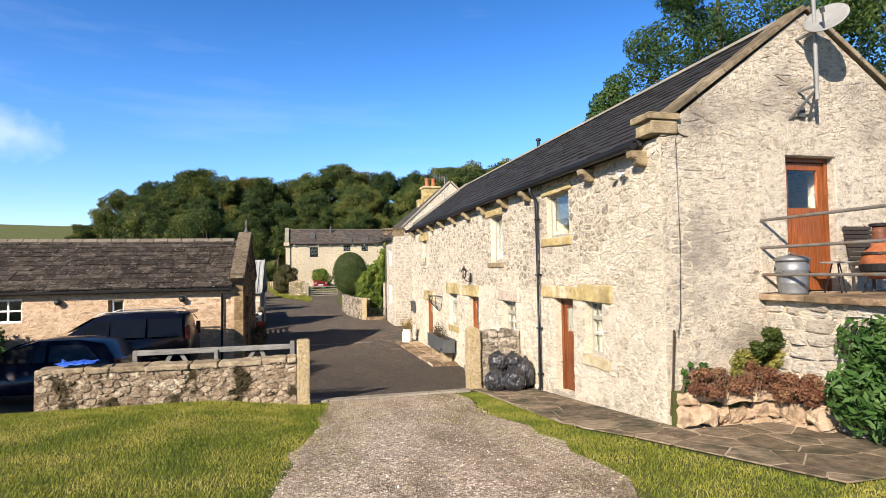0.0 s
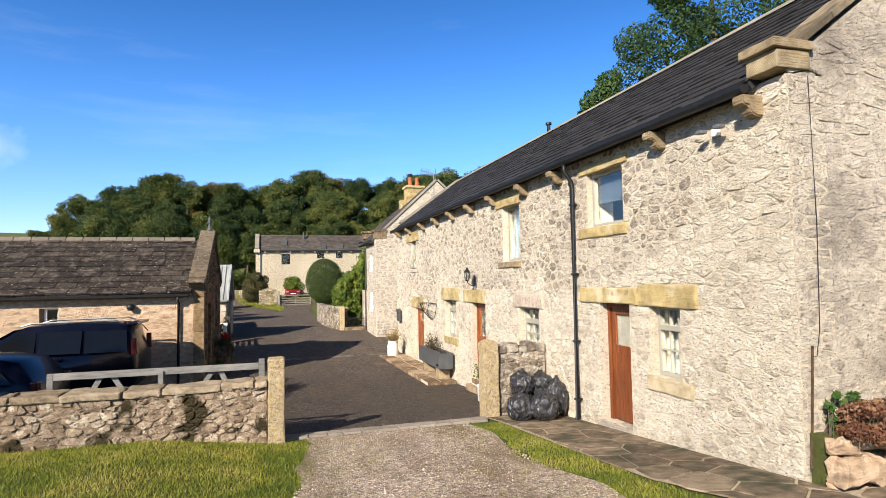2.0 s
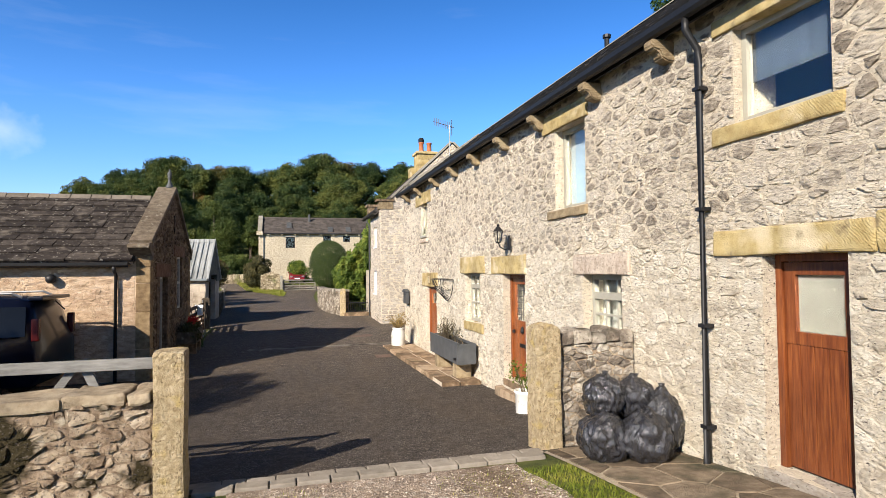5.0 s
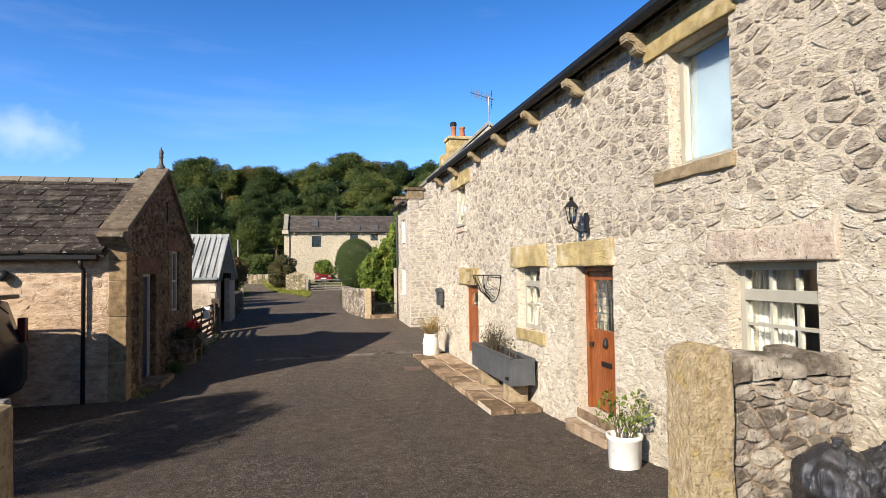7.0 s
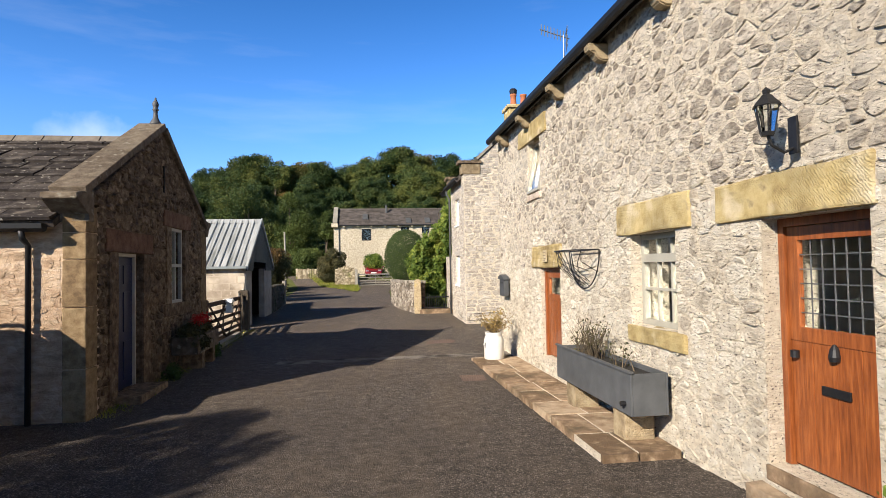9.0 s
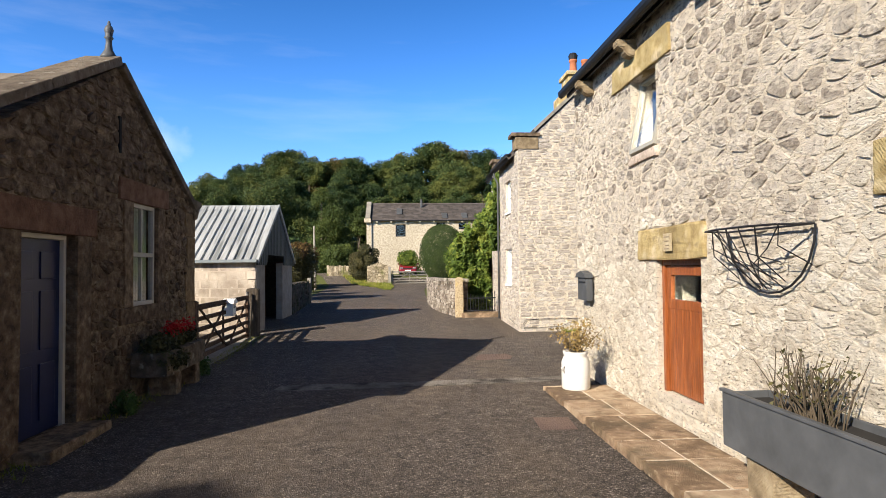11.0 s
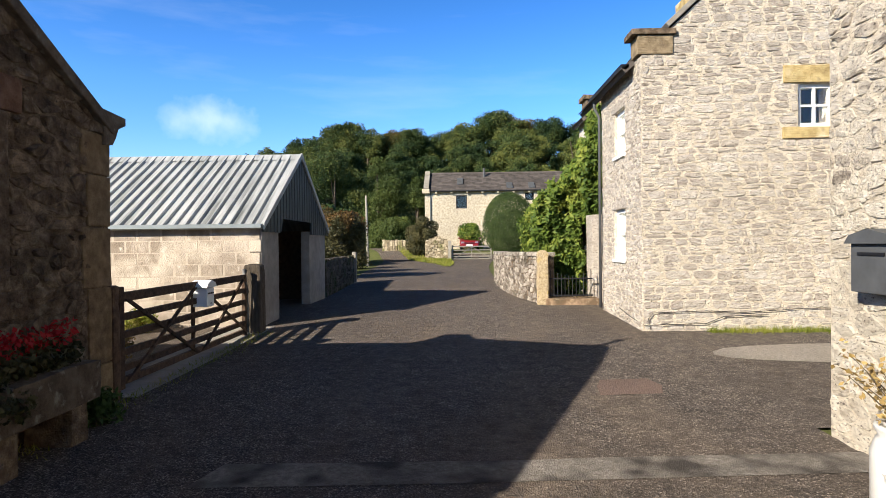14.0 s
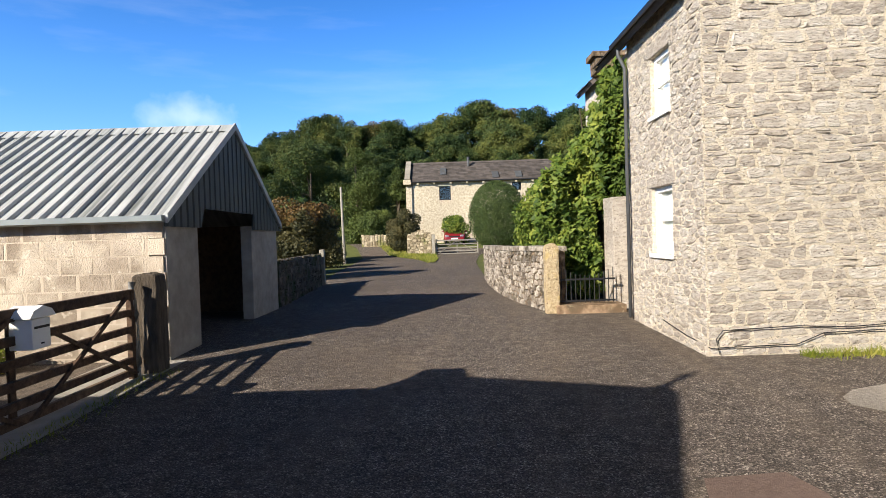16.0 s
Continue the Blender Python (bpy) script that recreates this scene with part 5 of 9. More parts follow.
for k in range(27):
    a = -13.1 + k * 0.45
    if a < CX - 0.5:
        part("ridge_tile", prism([(CM - 0.17, 3.08), (CM - 0.05, 3.20), (CM + 0.05, 3.20), (CM + 0.17, 3.08), (CM, 3.13)], 'x', a, a + 0.43), M["ridgetile"], cottage)
coping(cottage, 'x', CX - 0.34, 0.42, CY0 - 0.12, 1.83, CM, 3.34, 2, M["coping"], 0.02, 5, 0.10)
coping(cottage, 'x', CX - 0.34, 0.42, CY1 + 0.0, 1.72, CM, 3.30, 2, M["coping"], 0.02, 6, 0.10)
bm = prism([(CY0 - 0.34, 1.83), (CY0 - 0.34, 1.76), (CY0 - 0.02, 1.60), (CY0 - 0.02, 1.50), (CY0 + 0.12, 1.50), (CY0 + 0.12, 1.92)], 'x', CX - 0.36, CX + 0.06)
bmesh.ops.bevel(bm, geom=list(bm.edges), offset=0.01, segments=1, affect='EDGES')
part("kneeler", bm, M["coping"], cottage, "weathered brown stone kneeler")
bm = prism([(CY1 + 0.24, 1.93), (CY1 + 0.24, 1.85), (CY1 + 0.10, 1.80), (CY1 + 0.07, 1.70), (CY1 + 0.015, 1.62), (CY1 - 0.12, 1.60), (CY1 - 0.12, 1.95)], 'x', CX - 0.36, CX + 0.06)
bmesh.ops.bevel(bm, geom=list(bm.edges), offset=0.008, segments=1, affect='EDGES')
part("kneeler", bm, M["coping"], cottage, "weathered brown stone kneeler with projecting cap")
part("finial", lathe([(0.0, 0), (0.12, 0), (0.085, 0.06), (0.05, 0.12), (0.036, 0.20), (0.036, 0.26), (0.055, 0.28), (0.040, 0.30), (0.046, 0.34), (0.055, 0.38), (0.040, 0.42), (0.022, 0.44), (0.014, 0.49), (0, 0.50)], (CX - 0.10, CM, 3.40), 14), M["grey"], cottage, "dark turned stone finial", True)
part("gutter", prism([(CY0 - 0.30, 1.46), (CY0 - 0.29, 1.40), (CY0 - 0.24, 1.36), (CY0 - 0.19, 1.37), (CY0 - 0.16, 1.41), (CY0 - 0.15, 1.46)], 'x', -13.1, CX - 0.36), M["black"], cottage, "black gutter")
bm = tube([(CX - 0.62, CY0 - 0.23, 1.38), (CX - 0.62, CY0 - 0.2, 1.28), (CX - 0.62, CY0 - 0.07, 1.2), (CX - 0.62, CY0 - 0.07, -1.0)], 0.036, 8)
part("downpipe", bm, M["black"], cottage, "black downpipe", True)
# Hidden stack, added so the roof's shadow on the yard gets its bump.
part("flue_stack", rough_block(-2.72, -2.25, CM + 0.45, CM + 0.85, 2.6, 3.12, 0.01, 2, 91), M["brownstone"], cottage, "unseen stone stack behind the ridge, added for its shadow")
for x in (-6.12, -2.68):
    part("floodlight", lathe([(0, 0), (0.05, 0), (0.09, 0.05), (0.10, 0.12), (0.05, 0.17), (0, 0.18)], (x, CY0 - 0.10, 1.05), 12), M["black"], cottage, "black wall lamp", True)


def window_y(parent, x0, x1, z0, z1, y, cols, rows, material, bar=0.03, fw=0.06, label="", facing=1):
    """A window in a wall that faces -y."""
    w = new("window")
    w.parent = parent
    w.matrix_parent_inverse = parent.matrix_basis.inverted()
    w["label"] = label or "white-framed window"

    def sub(n, bm):
        o = part(n, bm, material, None)
        o.parent = w
    bm = bmesh.new()
    for a, b, c, d in ((x0, x0 + fw, z0, z1), (x1 - fw, x1, z0, z1), (x0 + fw, x1 - fw, z0, z0 + fw), (x0 + fw, x1 - fw, z1 - fw, z1)):
        box(a, b, y, y + 0.07, c, d, 0.004, bm)
    sub("window_frame", bm)
    xa, xb, za, zb = x0 + fw, x1 - fw, z0 + fw, z1 - fw
    for k in range(1, cols):
        x = xa + (xb - xa) * k / cols
        sub("glazing_bar", box(x - bar / 2, x + bar / 2, y + 0.01, y + 0.06, za, zb, 0.003))
    for k in range(1, rows):
        z = za + (zb - za) * k / rows
        sub("glazing_bar", box(xa, xb, y + 0.012, y + 0.058, z - bar / 2, z + bar / 2, 0.003))
    for i in range(cols):
        for j in range(rows):
            a, b = xa + (xb - xa) * i / cols, xa + (xb - xa) * (i + 1) / cols
            c, d = za + (zb - za) * j / rows, za + (zb - za) * (j + 1) / rows
            o = part("pane", box(a, b, y + 0.033, y + 0.037, c, d), M["glass"], None)
            o.parent = w
            o.visible_shadow = False


def window_x(parent, y0, y1, z0, z1, x, cols, rows, material, bar=0.03, fw=0.06, label=""):
    """A window in a wall that faces +x."""
    w = new("window")
    w.parent = parent
    w.matrix_parent_inverse = parent.matrix_basis.inverted()
    w["label"] = label or "white-framed window"

    def sub(n, bm):
        o = part(n, bm, material, None)
        o.parent = w
    bm = bmesh.new()
    for a, b, c, d in ((y0, y0 + fw, z0, z1), (y1 - fw, y1, z0, z1), (y0 + fw, y1 - fw, z0, z0 + fw), (y0 + fw, y1 - fw, z1 - fw, z1)):
        box(x - 0.07, x, a, b, c, d, 0.004, bm)
    sub("window_frame", bm)
    ya, yb, za, zb = y0 + fw, y1 - fw, z0 + fw, z1 - fw
    for k in range(1, cols):
        y = ya + (yb - ya) * k / cols
        sub("glazing_bar", box(x - 0.06, x - 0.01, y - bar / 2, y + bar / 2, za, zb, 0.003))
    for k in range(1, rows):
        z = za + (zb - za) * k / rows
        sub("glazing_bar", box(x - 0.062, x + 0.01, ya, yb, z - bar * 0.8, z + bar * 0.8, 0.003))
    for i in range(cols):
        for j in range(rows):
            a, b = ya + (yb - ya) * i / cols, ya + (yb - ya) * (i + 1) / cols
            c, d = za + (zb - za) * j / rows, za + (zb - za) * (j + 1) / rows
            o = part("pane", box(x - 0.037, x - 0.033, a, b, c, d), M["glass"], None)
            o.parent = w
            o.visible_shadow = False


window_y(cottage, -7.9, -7.1, 0.55, 1.26, CY0 + 0.12, 2, 2, M["white"], 0.05, 0.06, "white four-pane window")
window_y(cottage, -4.72, -4.37, 0.72, 1.16, CY0 + 0.12, 1, 1, M["white"], 0.03, 0.05, "small white-framed window")
window_x(cottage, 24.13, 24.91, 0.28, 1.66, CX - 0.025, 2, 2, M["offwhite"], 0.035, 0.055, "white sliding sash window")
bm = bmesh.new()
prev = None
for i in range(61):
    y = 23.95 + 1.2 * i / 60
    x = CX - 0.16 + 0.022 * math.sin(i * 0.95) + 0.012 * math.sin(i * 2.3)
    p = (bm.verts.new((x, y, 0.24)), bm.verts.new((x, y, 1.70)))
    if prev:
        bm.faces.new((prev[0], p[0], p[1], prev[1]))
    prev = p
part("curtain", bm, M["netting"], cottage, "white hanging net curtain", True)
part("floor", box(-12.5, CX - 0.41, CY0 + 0.41, CY1 - 0.69, -1.02, -0.92), M["timber"], cottage)
# panelled blue door, which faces +x
cd = new("door")
cd.parent = cottage
cd.matrix_parent_inverse = cottage.matrix_basis.inverted()
cd["label"] = "navy blue six-panel door in a white frame"


def csub(n, bm, m, lab=""):
    o = part(n, bm, m, None, lab)
    o.parent = cd


y0, y1, z0, z1 = CD
XD = CX - 0.12
bm = bmesh.new()
for a, b, c, e in ((y0, y0 + 0.05, z0, z1), (y1 - 0.05, y1, z0, z1), (y0 + 0.05, y1 - 0.05, z1 - 0.05, z1)):
    box(XD - 0.06, XD + 0.03, a, b, c, e, 0.005, bm)
csub("door_frame", bm, M["offwhite"])
csub("door_leaf", box(XD - 0.05, XD - 0.01, y0 + 0.055, y1 - 0.055, z0 + 0.02, z1 - 0.055, 0.003), M["bluepaint"])
W = (y1 - y0 - 0.11)
for i in range(2):
    for c, e in ((0.15, 0.72), (0.86, 1.46), (1.58, 1.86)):
        a = y0 + 0.055 + 0.10 + i * (W / 2 - 0.03)
        csub("panel", box(XD - 0.012, XD + 0.004, a, a + W / 2 - 0.16, z0 + c, z0 + e, 0.006), M["bluepaint"])
csub("handle", lathe([(0, 0), (0.025, 0), (0.03, 0.03), (0.02, 0.05), (0, 0.055)], (XD + 0.02, y0 + 0.13, z0 + 0.95), 12), M["chrome"], "brass-coloured knob")
part("doorstep", rough_block(CX - 0.1, CX + 0.35, y0 - 0.1, y1 + 0.1, -1.05, -0.88, 0.006, 2, 66), M["brownstone"], cottage)

# ---- block shed with sheet roof ----
SX, SY0, SY1, SZ = -0.95, 31.15, 36.10, 0.98
SM = (SY0 + SY1) / 2
shed = thing("shed", (-5, SM, -0.9), "concrete-block shed with pale green corrugated sheet roof and open doorway", "shed")
SD = (32.15, 34.50, -1.2, 1.16)
rnd = random.Random(4)
for a, b in ((SY0 + 0.03, SD[0]), (SD[1], SY1)):
    part("gable_pier", rough_block(SX - 0.22, SX - 0.02, a, b, -1.2, 0.93, 0.006, 2, int(a), 0.01), M["concrete"], shed)
wall_s = part("long_wall", box(-11, SX - 0.23, SY0 + 0.008, SY0 + 0.2, -1.2, SZ), M["slurry"], shed)
for r in range(9):
    z = -1.0 + r * 0.215
    x = SX - 0.03 - (0.22 if r % 2 else 0.0)
    if r % 2:
        part("block", box(SX - 0.24, SX - 0.03, SY0, SY0 + 0.06, z, min(SZ, z + 0.207), 0.004), M["block"], shed)
    while x > -9.5:
        ob = part("block", box(x - 0.44 + rnd.uniform(0, 0.012), x - 0.022 - rnd.uniform(0, 0.012), SY0 + 0.006 - rnd.uniform(0, 0.002), SY0 + 0.06, z, min(SZ, z + 0.196), 0.002), M["block"], wall_s)
        x -= 0.45
# Dark timber colour puts the shed's inner shade on the back wall.
part("back_wall", box(-11, SX - 0.23, SY1 - 0.2, SY1, -1.2, SZ), M["timber"], shed, "shed back wall, darkened for the inner shade")
part("end_wall", prism([(SY0 + 0.21, -1.2), (SY1 - 0.21, -1.2), (SY1 - 0.21, SZ), (SM, 2.4), (SY0 + 0.21, SZ)], 'x', -11, -10.8), M["concrete"], shed)


def ribbed(parent, name, a0, a1, place, length, pitch, depth, material, label=""):
    """A ribbed metal sheet: ribs run along its length; place(w, s, h)."""
    V, F = [], []
    w = a0
    prof = []
    while w < a1:
        for dw, h in ((0, 0), (0.62 * pitch, 0), (0.70 * pitch, depth), (0.92 * pitch, depth)):
            if w + dw <= a1:
                prof.append((w + dw, h))
        w += pitch
    prof.append((a1, 0))
    for wv, h in prof:
        V.append(place(wv, 0, h))
        V.append(place(wv, length, h))
    for i in range(len(prof) - 1):
        F.append((2 * i, 2 * i + 2, 2 * i + 3, 2 * i + 1))
    k = len(V)
    for wv, h in prof:
        V.append(place(wv, 0, -0.012))
        V.append(place(wv, length, -0.012))
    for i in range(len(prof) - 1):
        F.append((k + 2 * i, k + 2 * i + 1, k + 2 * i + 3, k + 2 * i + 2))
        F.append((2 * i, k + 2 * i, k + 2 * i + 2, 2 * i + 2))
        F.append((2 * i + 1, 2 * i + 3, k + 2 * i + 3, k + 2 * i + 1))
    return mesh(name, V, F, material, parent, label)


RZ = 2.58
for s in (-1, 1):
    eu = SM + s * (SY1 - SY0) / 2 + s * 0.08
    du, dz = SM - eu, RZ - 0.95
    Ls = math.hypot(du, dz)
    ribbed(shed, "roof_sheet", -11.1, SX + 0.05, lambda w, t, h, eu=eu, du=du, dz=dz, Ls=Ls, s=s: (w, eu + du * t / Ls + s * h * dz / Ls, 0.95 + dz * t / Ls + h * abs(du) / Ls), Ls, 0.20, 0.045, M["tin"], "pale green ribbed sheet")
part("ridge_cap", prism([(SM - 0.2, RZ - 0.10), (SM, RZ + 0.045), (SM + 0.2, RZ - 0.10), (SM, RZ + 0.02)], 'x', -11.1, SX + 0.07), M["tin"], shed)
bm = bmesh.new()
for s in (-1, 1):
    eu = SM + s * (SY1 - SY0) / 2 + s * 0.10
    prism([(eu, 0.90), (eu, 1.02), (SM, RZ + 0.07), (SM, RZ - 0.05)], 'x', SX + 0.045, SX + 0.075, bm)
part("barge_flashing", bm, M["tin"], shed)
part("gutter", prism([(SY0 - 0.18, 1.0), (SY0 - 0.17, 0.93), (SY0 - 0.07, 0.91), (SY0 - 0.03, 0.95), (SY0 - 0.03, 1.0)], 'x', -11.1, SX + 0.03), M["gutter"], shed)
# Cladding under the verge, coloured dark as the side turned from the sun.
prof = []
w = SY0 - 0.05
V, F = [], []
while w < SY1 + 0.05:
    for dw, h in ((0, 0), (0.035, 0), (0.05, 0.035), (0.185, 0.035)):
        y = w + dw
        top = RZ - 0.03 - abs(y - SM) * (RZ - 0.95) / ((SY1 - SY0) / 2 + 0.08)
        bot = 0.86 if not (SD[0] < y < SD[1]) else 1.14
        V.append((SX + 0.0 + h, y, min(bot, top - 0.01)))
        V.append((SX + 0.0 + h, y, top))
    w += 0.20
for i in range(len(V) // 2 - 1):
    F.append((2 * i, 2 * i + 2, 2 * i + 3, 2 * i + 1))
mesh("gable_cladding", V, F, M["tinshade"], shed, "green ribbed cladding, darkened for the gable's shade")
# Floor coloured near-black to stand for the shade inside the doorway.
part("floor", box(-10.8, SX - 0.3, SY0 + 0.2, SY1 - 0.2, -0.95, -0.86), M["dark"], shed, "shed floor, blackened for the inner shade")

# ---- white-windowed house beyond the yard ----
HX, HY0, HY1, HE = 5.58, 30.48, 34.4, 3.66
HR, HB = 8.6, 11.6
house2 = thing("stone_house", (8.6, 32.5, -0.8), "tall limestone house with white windows and steep gable", "house")


def h2gable(u, v, d):
    return (u, HY0 + d, v)


def h2side(u, v, d):
    return (HX + d, u, v)


HW = (8.12, 8.72, 2.46, 3.17)
v, f = pierced(HX + 0.002, HB, -1.2, HE, [HW], h2gable, 0.45)
wall_h = mesh("gable_wall", v, f, M["mortar"], house2)
HS = 0.92
part("gable_peak", prism([(HX, HE), (HB, HE), (HR, HE + HS * (HR - HX))], 'y', HY0, HY0 + 0.45), M["mortar"], house2)
h_avoid = [HW, (7.88, 8.98, 3.175, 3.46), (7.86, 8.97, 2.27, 2.455)]
lay_stones(rubble(HX, HB, -0.95, 6.3, 0.26, 0.115, h_avoid, [(-HS, 1, HE - HS * HX), (HS, 1, HE + HS * HB)], 41, 0.5, 0.04), h2gable, M["gablestone"], wall_h, 42, 0.007, 0.012, (5.6, 8.6, -0.8, 2.2))
for k, (a, b, c, d) in enumerate(h_avoid[1:]):
    part("lintel" if k == 0 else "sill", rough_block(a, b, HY0 - 0.03, HY0 + 0.2, c, d, 0.008, 3, 80 + k), M["sandstone"], house2, "tooled yellow stone block")
window_y(house2, *HW, HY0 + 0.06, 2, 2, M["white"], 0.035, 0.07, "small white four-pane window")
HSW = [(31.42, 32.18, 0.29, 1.22), (31.42, 32.12, 2.22, 3.05)]
v, f = pierced(HY0 + 0.452, 33.15, -1.2, HE, HSW, h2side, 0.45)
wall_hs = mesh("side_wall", v, f, M["mortar"], house2)
lay_stones(fieldstones(HY0, 33.15, -0.95, HE, 0.22, 0.095, HSW, (), 43, 0.85, 0.55), h2side, M["gablestone"], wall_hs, 44, 0.005, 0.014)
for k, (a, b, c, d) in enumerate(HSW):
    sash(house2, a, b, c, d, HX + 0.055, 1, 2, M["white"], 0.035, 0.07, "white-painted window with closed inner shutter")
    part("lintel", rough_block(HX - 0.02, HX + 0.2, a - 0.12, b + 0.12, d + 0.004, d + 0.16, 0.012, 3, 480 + k), M["gablestone"], house2)
    part("sill", box(HX - 0.045, HX + 0.1, a - 0.03, b + 0.03, c - 0.06, c - 0.004, 0.008), M["white"], house2)
    part("shutter", box(HX + 0.13, HX + 0.15, a - 0.02, b + 0.02, c - 0.02, d + 0.02), M["white"], house2, "closed white inner shutter")
part("far_wall", prism([(HX + 0.46, -1.2), (HB, -1.2), (HB, HE), (HR, HE + HS * (HR - HX)), (HX + 0.46, HE)], 'y', HY1 - 0.3, HY1), M["mortar"], house2)
roof_pair(house2, 'y', HY0 + 0.3, HY1 - 0.1, HR, HX - 0.22, HB + 0.2, HE - 0.12, HE + HS * (HR - HX) + 0.02, M["farslate"], 0.25, 0.35, 0.02, 45)
coping(house2, 'y', HY0, 0.34, HX + 0.45, HE + 0.45, HR, HE + HS * (HR - HX) + 0.06, 5, M["ridge"], 0.05, 7)
coping(house2, 'y', HY0, 0.34, HB - 0.45, HE + 0.45, HR, HE + HS * (HR - HX) + 0.06, 5, M["ridge"], 0.05, 8)
part("kneeler", rough_block(HX - 0.06, HX + 0.52, HY0 - 0.03, HY0 + 0.36, HE + 0.02, HE + 0.33, 0.008, 2, 85), M["agedsand"], house2, "yellow stone kneeler")
part("kneeler_cap", rough_block(HX - 0.16, HX + 0.56, HY0 - 0.07, HY0 + 0.40, HE + 0.335, HE + 0.43, 0.006, 2, 86), M["brownstone"], house2)
part("gutter", prism([(HX - 0.24, 3.62), (HX - 0.23, 3.56), (HX - 0.17, 3.53), (HX - 0.11, 3.56), (HX - 0.10, 3.62)], 'y', HY0 + 0.3, 33.3), M["black"], house2)
part("downpipe", tube([(HX - 0.17, 33.05, 3.55), (HX - 0.17, 33.05, 3.4), (HX - 0.07, 33.05, 3.2), (HX - 0.07, 33.05, -0.75)], 0.03, 8), M["grey"], house2, "grey-green downpipe", True)


def chimney(parent, x0, x1, y0, y1, z0, z1, pots, mat):
    part("chimney_shaft", rough_block(x0, x1, y0, y1, z0, z1, 0.01, 3, int(x0 * 10)), mat, parent, "yellow ashlar chimney stack")
    part("chimney_cap", rough_block(x0 - 0.07, x1 + 0.07, y0 - 0.07, y1 + 0.07, z1, z1 + 0.12, 0.006, 2, 3), mat, parent)
    for px, py in pots:
        part("chimney_pot", lathe([(0.0, 0), (0.14, 0), (0.15, 0.05), (0.12, 0.1), (0.105, 0.40), (0.13, 0.43), (0.13, 0.48), (0.09, 0.48), (0.09, 0.3), (0, 0.3)], (px, py, z1 + 0.12), 14), M["terracotta"], parent, "terracotta chimney pot", True)


chimney(house2, 7.85, 8.75, 33.6, 34.4, 5.4, 6.62, [(8.12, 34.0), (8.5, 34.0)], M["sandstone"])
part("chimney_offset", rough_block(7.55, 7.84, 33.7, 34.3, 5.2, 5.98, 0.01, 2, 9), M["sandstone"], house2)
AX, AY, AZ = 6.90, 25.05, 5.82
aerial = thing("tv_aerial", (AX, AY, 4.75), "grey metal yagi television aerial on a lattice mast", "aerial")
part("mast", tube([(AX, AY, 4.70), (AX, AY, AZ)], 0.016, 6), M["galv"], aerial)
part("boom", tube([(AX - 0.55, AY - 0.1, AZ + 0.06), (AX + 0.15, AY + 0.05, AZ - 0.06)], 0.012, 6), M["galv"], aerial)
for k in range(9):
    x = AX - 0.52 + k * 0.075
    y, z = AY + (x - AX) * 0.2, AZ - 0.03 - (x - AX) * 0.17
    part("director", tube([(x, y, z - 0.12), (x, y, z + 0.12)], 0.010, 5), M["galv"], aerial)

for z in (-0.26, -0.17, -0.08, 0.05, 0.12):
    part("reflector", tube([(AX + 0.02, AY - 0.2, AZ + z), (AX + 0.15, AY + 0.28, AZ + z)], 0.009, 5), M["galv"], aerial)
part("pot_cowl", lathe([(0, 0), (0.13, 0), (0.15, 0.12), (0.10, 0.2), (0, 0.22)], (8.12, 34.0, 7.23), 12), M["black"], house2, "dark cowl on a chimney pot")

# wing behind, mostly under the creeper
wing = thing("house_wing", (8, 38, -0.8), "gable end of a creeper-covered limestone wing", "house")
part("gable_wall", prism([(6.15, -1.2), (11, -1.2), (11, 4.1), (8.6, 6.2), (6.15, 4.1)], 'y', 36.6, 37.1), M["gablestone"], wing)
part("side_wall", box(6.15, 11, 37.1, 38.2, -1.2, 4.1), M["gablestone"], wing)
part("kneeler", rough_block(5.98, 6.55, 36.5, 37.0, 4.1, 4.42, 0.008, 2, 95), M["brownstone"], wing, "brown stone kneeler")
part("kneeler_cap", rough_block(5.9, 6.6, 36.45, 37.05, 4.42, 4.54, 0.006, 2, 96), M["brownstone"], wing)
roof_pair(wing, 'y', 36.9, 38.3, 8.6, 5.95, 11.2, 4.0, 6.25, M["farslate"], 0.25, 0.35, 0.02, 46)
wing_pier = thing("stone_pier", (6.1, 34.6, -0.8), "pale ashlar pier beside the garden gate", "pier")
part("pier_shaft", rough_block(5.62, 6.2, 34.3, 34.9, -0.95, 1.25, 0.01, 3, 97), M["gablestone"], wing_pier)

# ---- garden wall, post and iron gate ----
def gpost(name, x0, x1, y0, y1, z0, z1, mat, label, seed, round_top=True, rounding=0.9):
    o = thing(name, ((x0 + x1) / 2, (y0 + y1) / 2, z0), label, "gatepost")
    bm = rough_block(x0, x1, y0, y1, z0, z1, 0.014, 6, seed, 0.03)
    if round_top:
        cx, hw = (x0 + x1) / 2, (x1 - x0) / 2
        for v in bm.verts:
            if v.co.z > z1 - hw:
                u = max(-0.97, min(0.97, (v.co.x - cx) / hw))
                v.co.z = z1 - hw + (v.co.z - z1 + hw) * (1 - rounding + rounding * math.sqrt(1 - u * u))
    part("post_shaft", bm, M[mat], o)
    return o


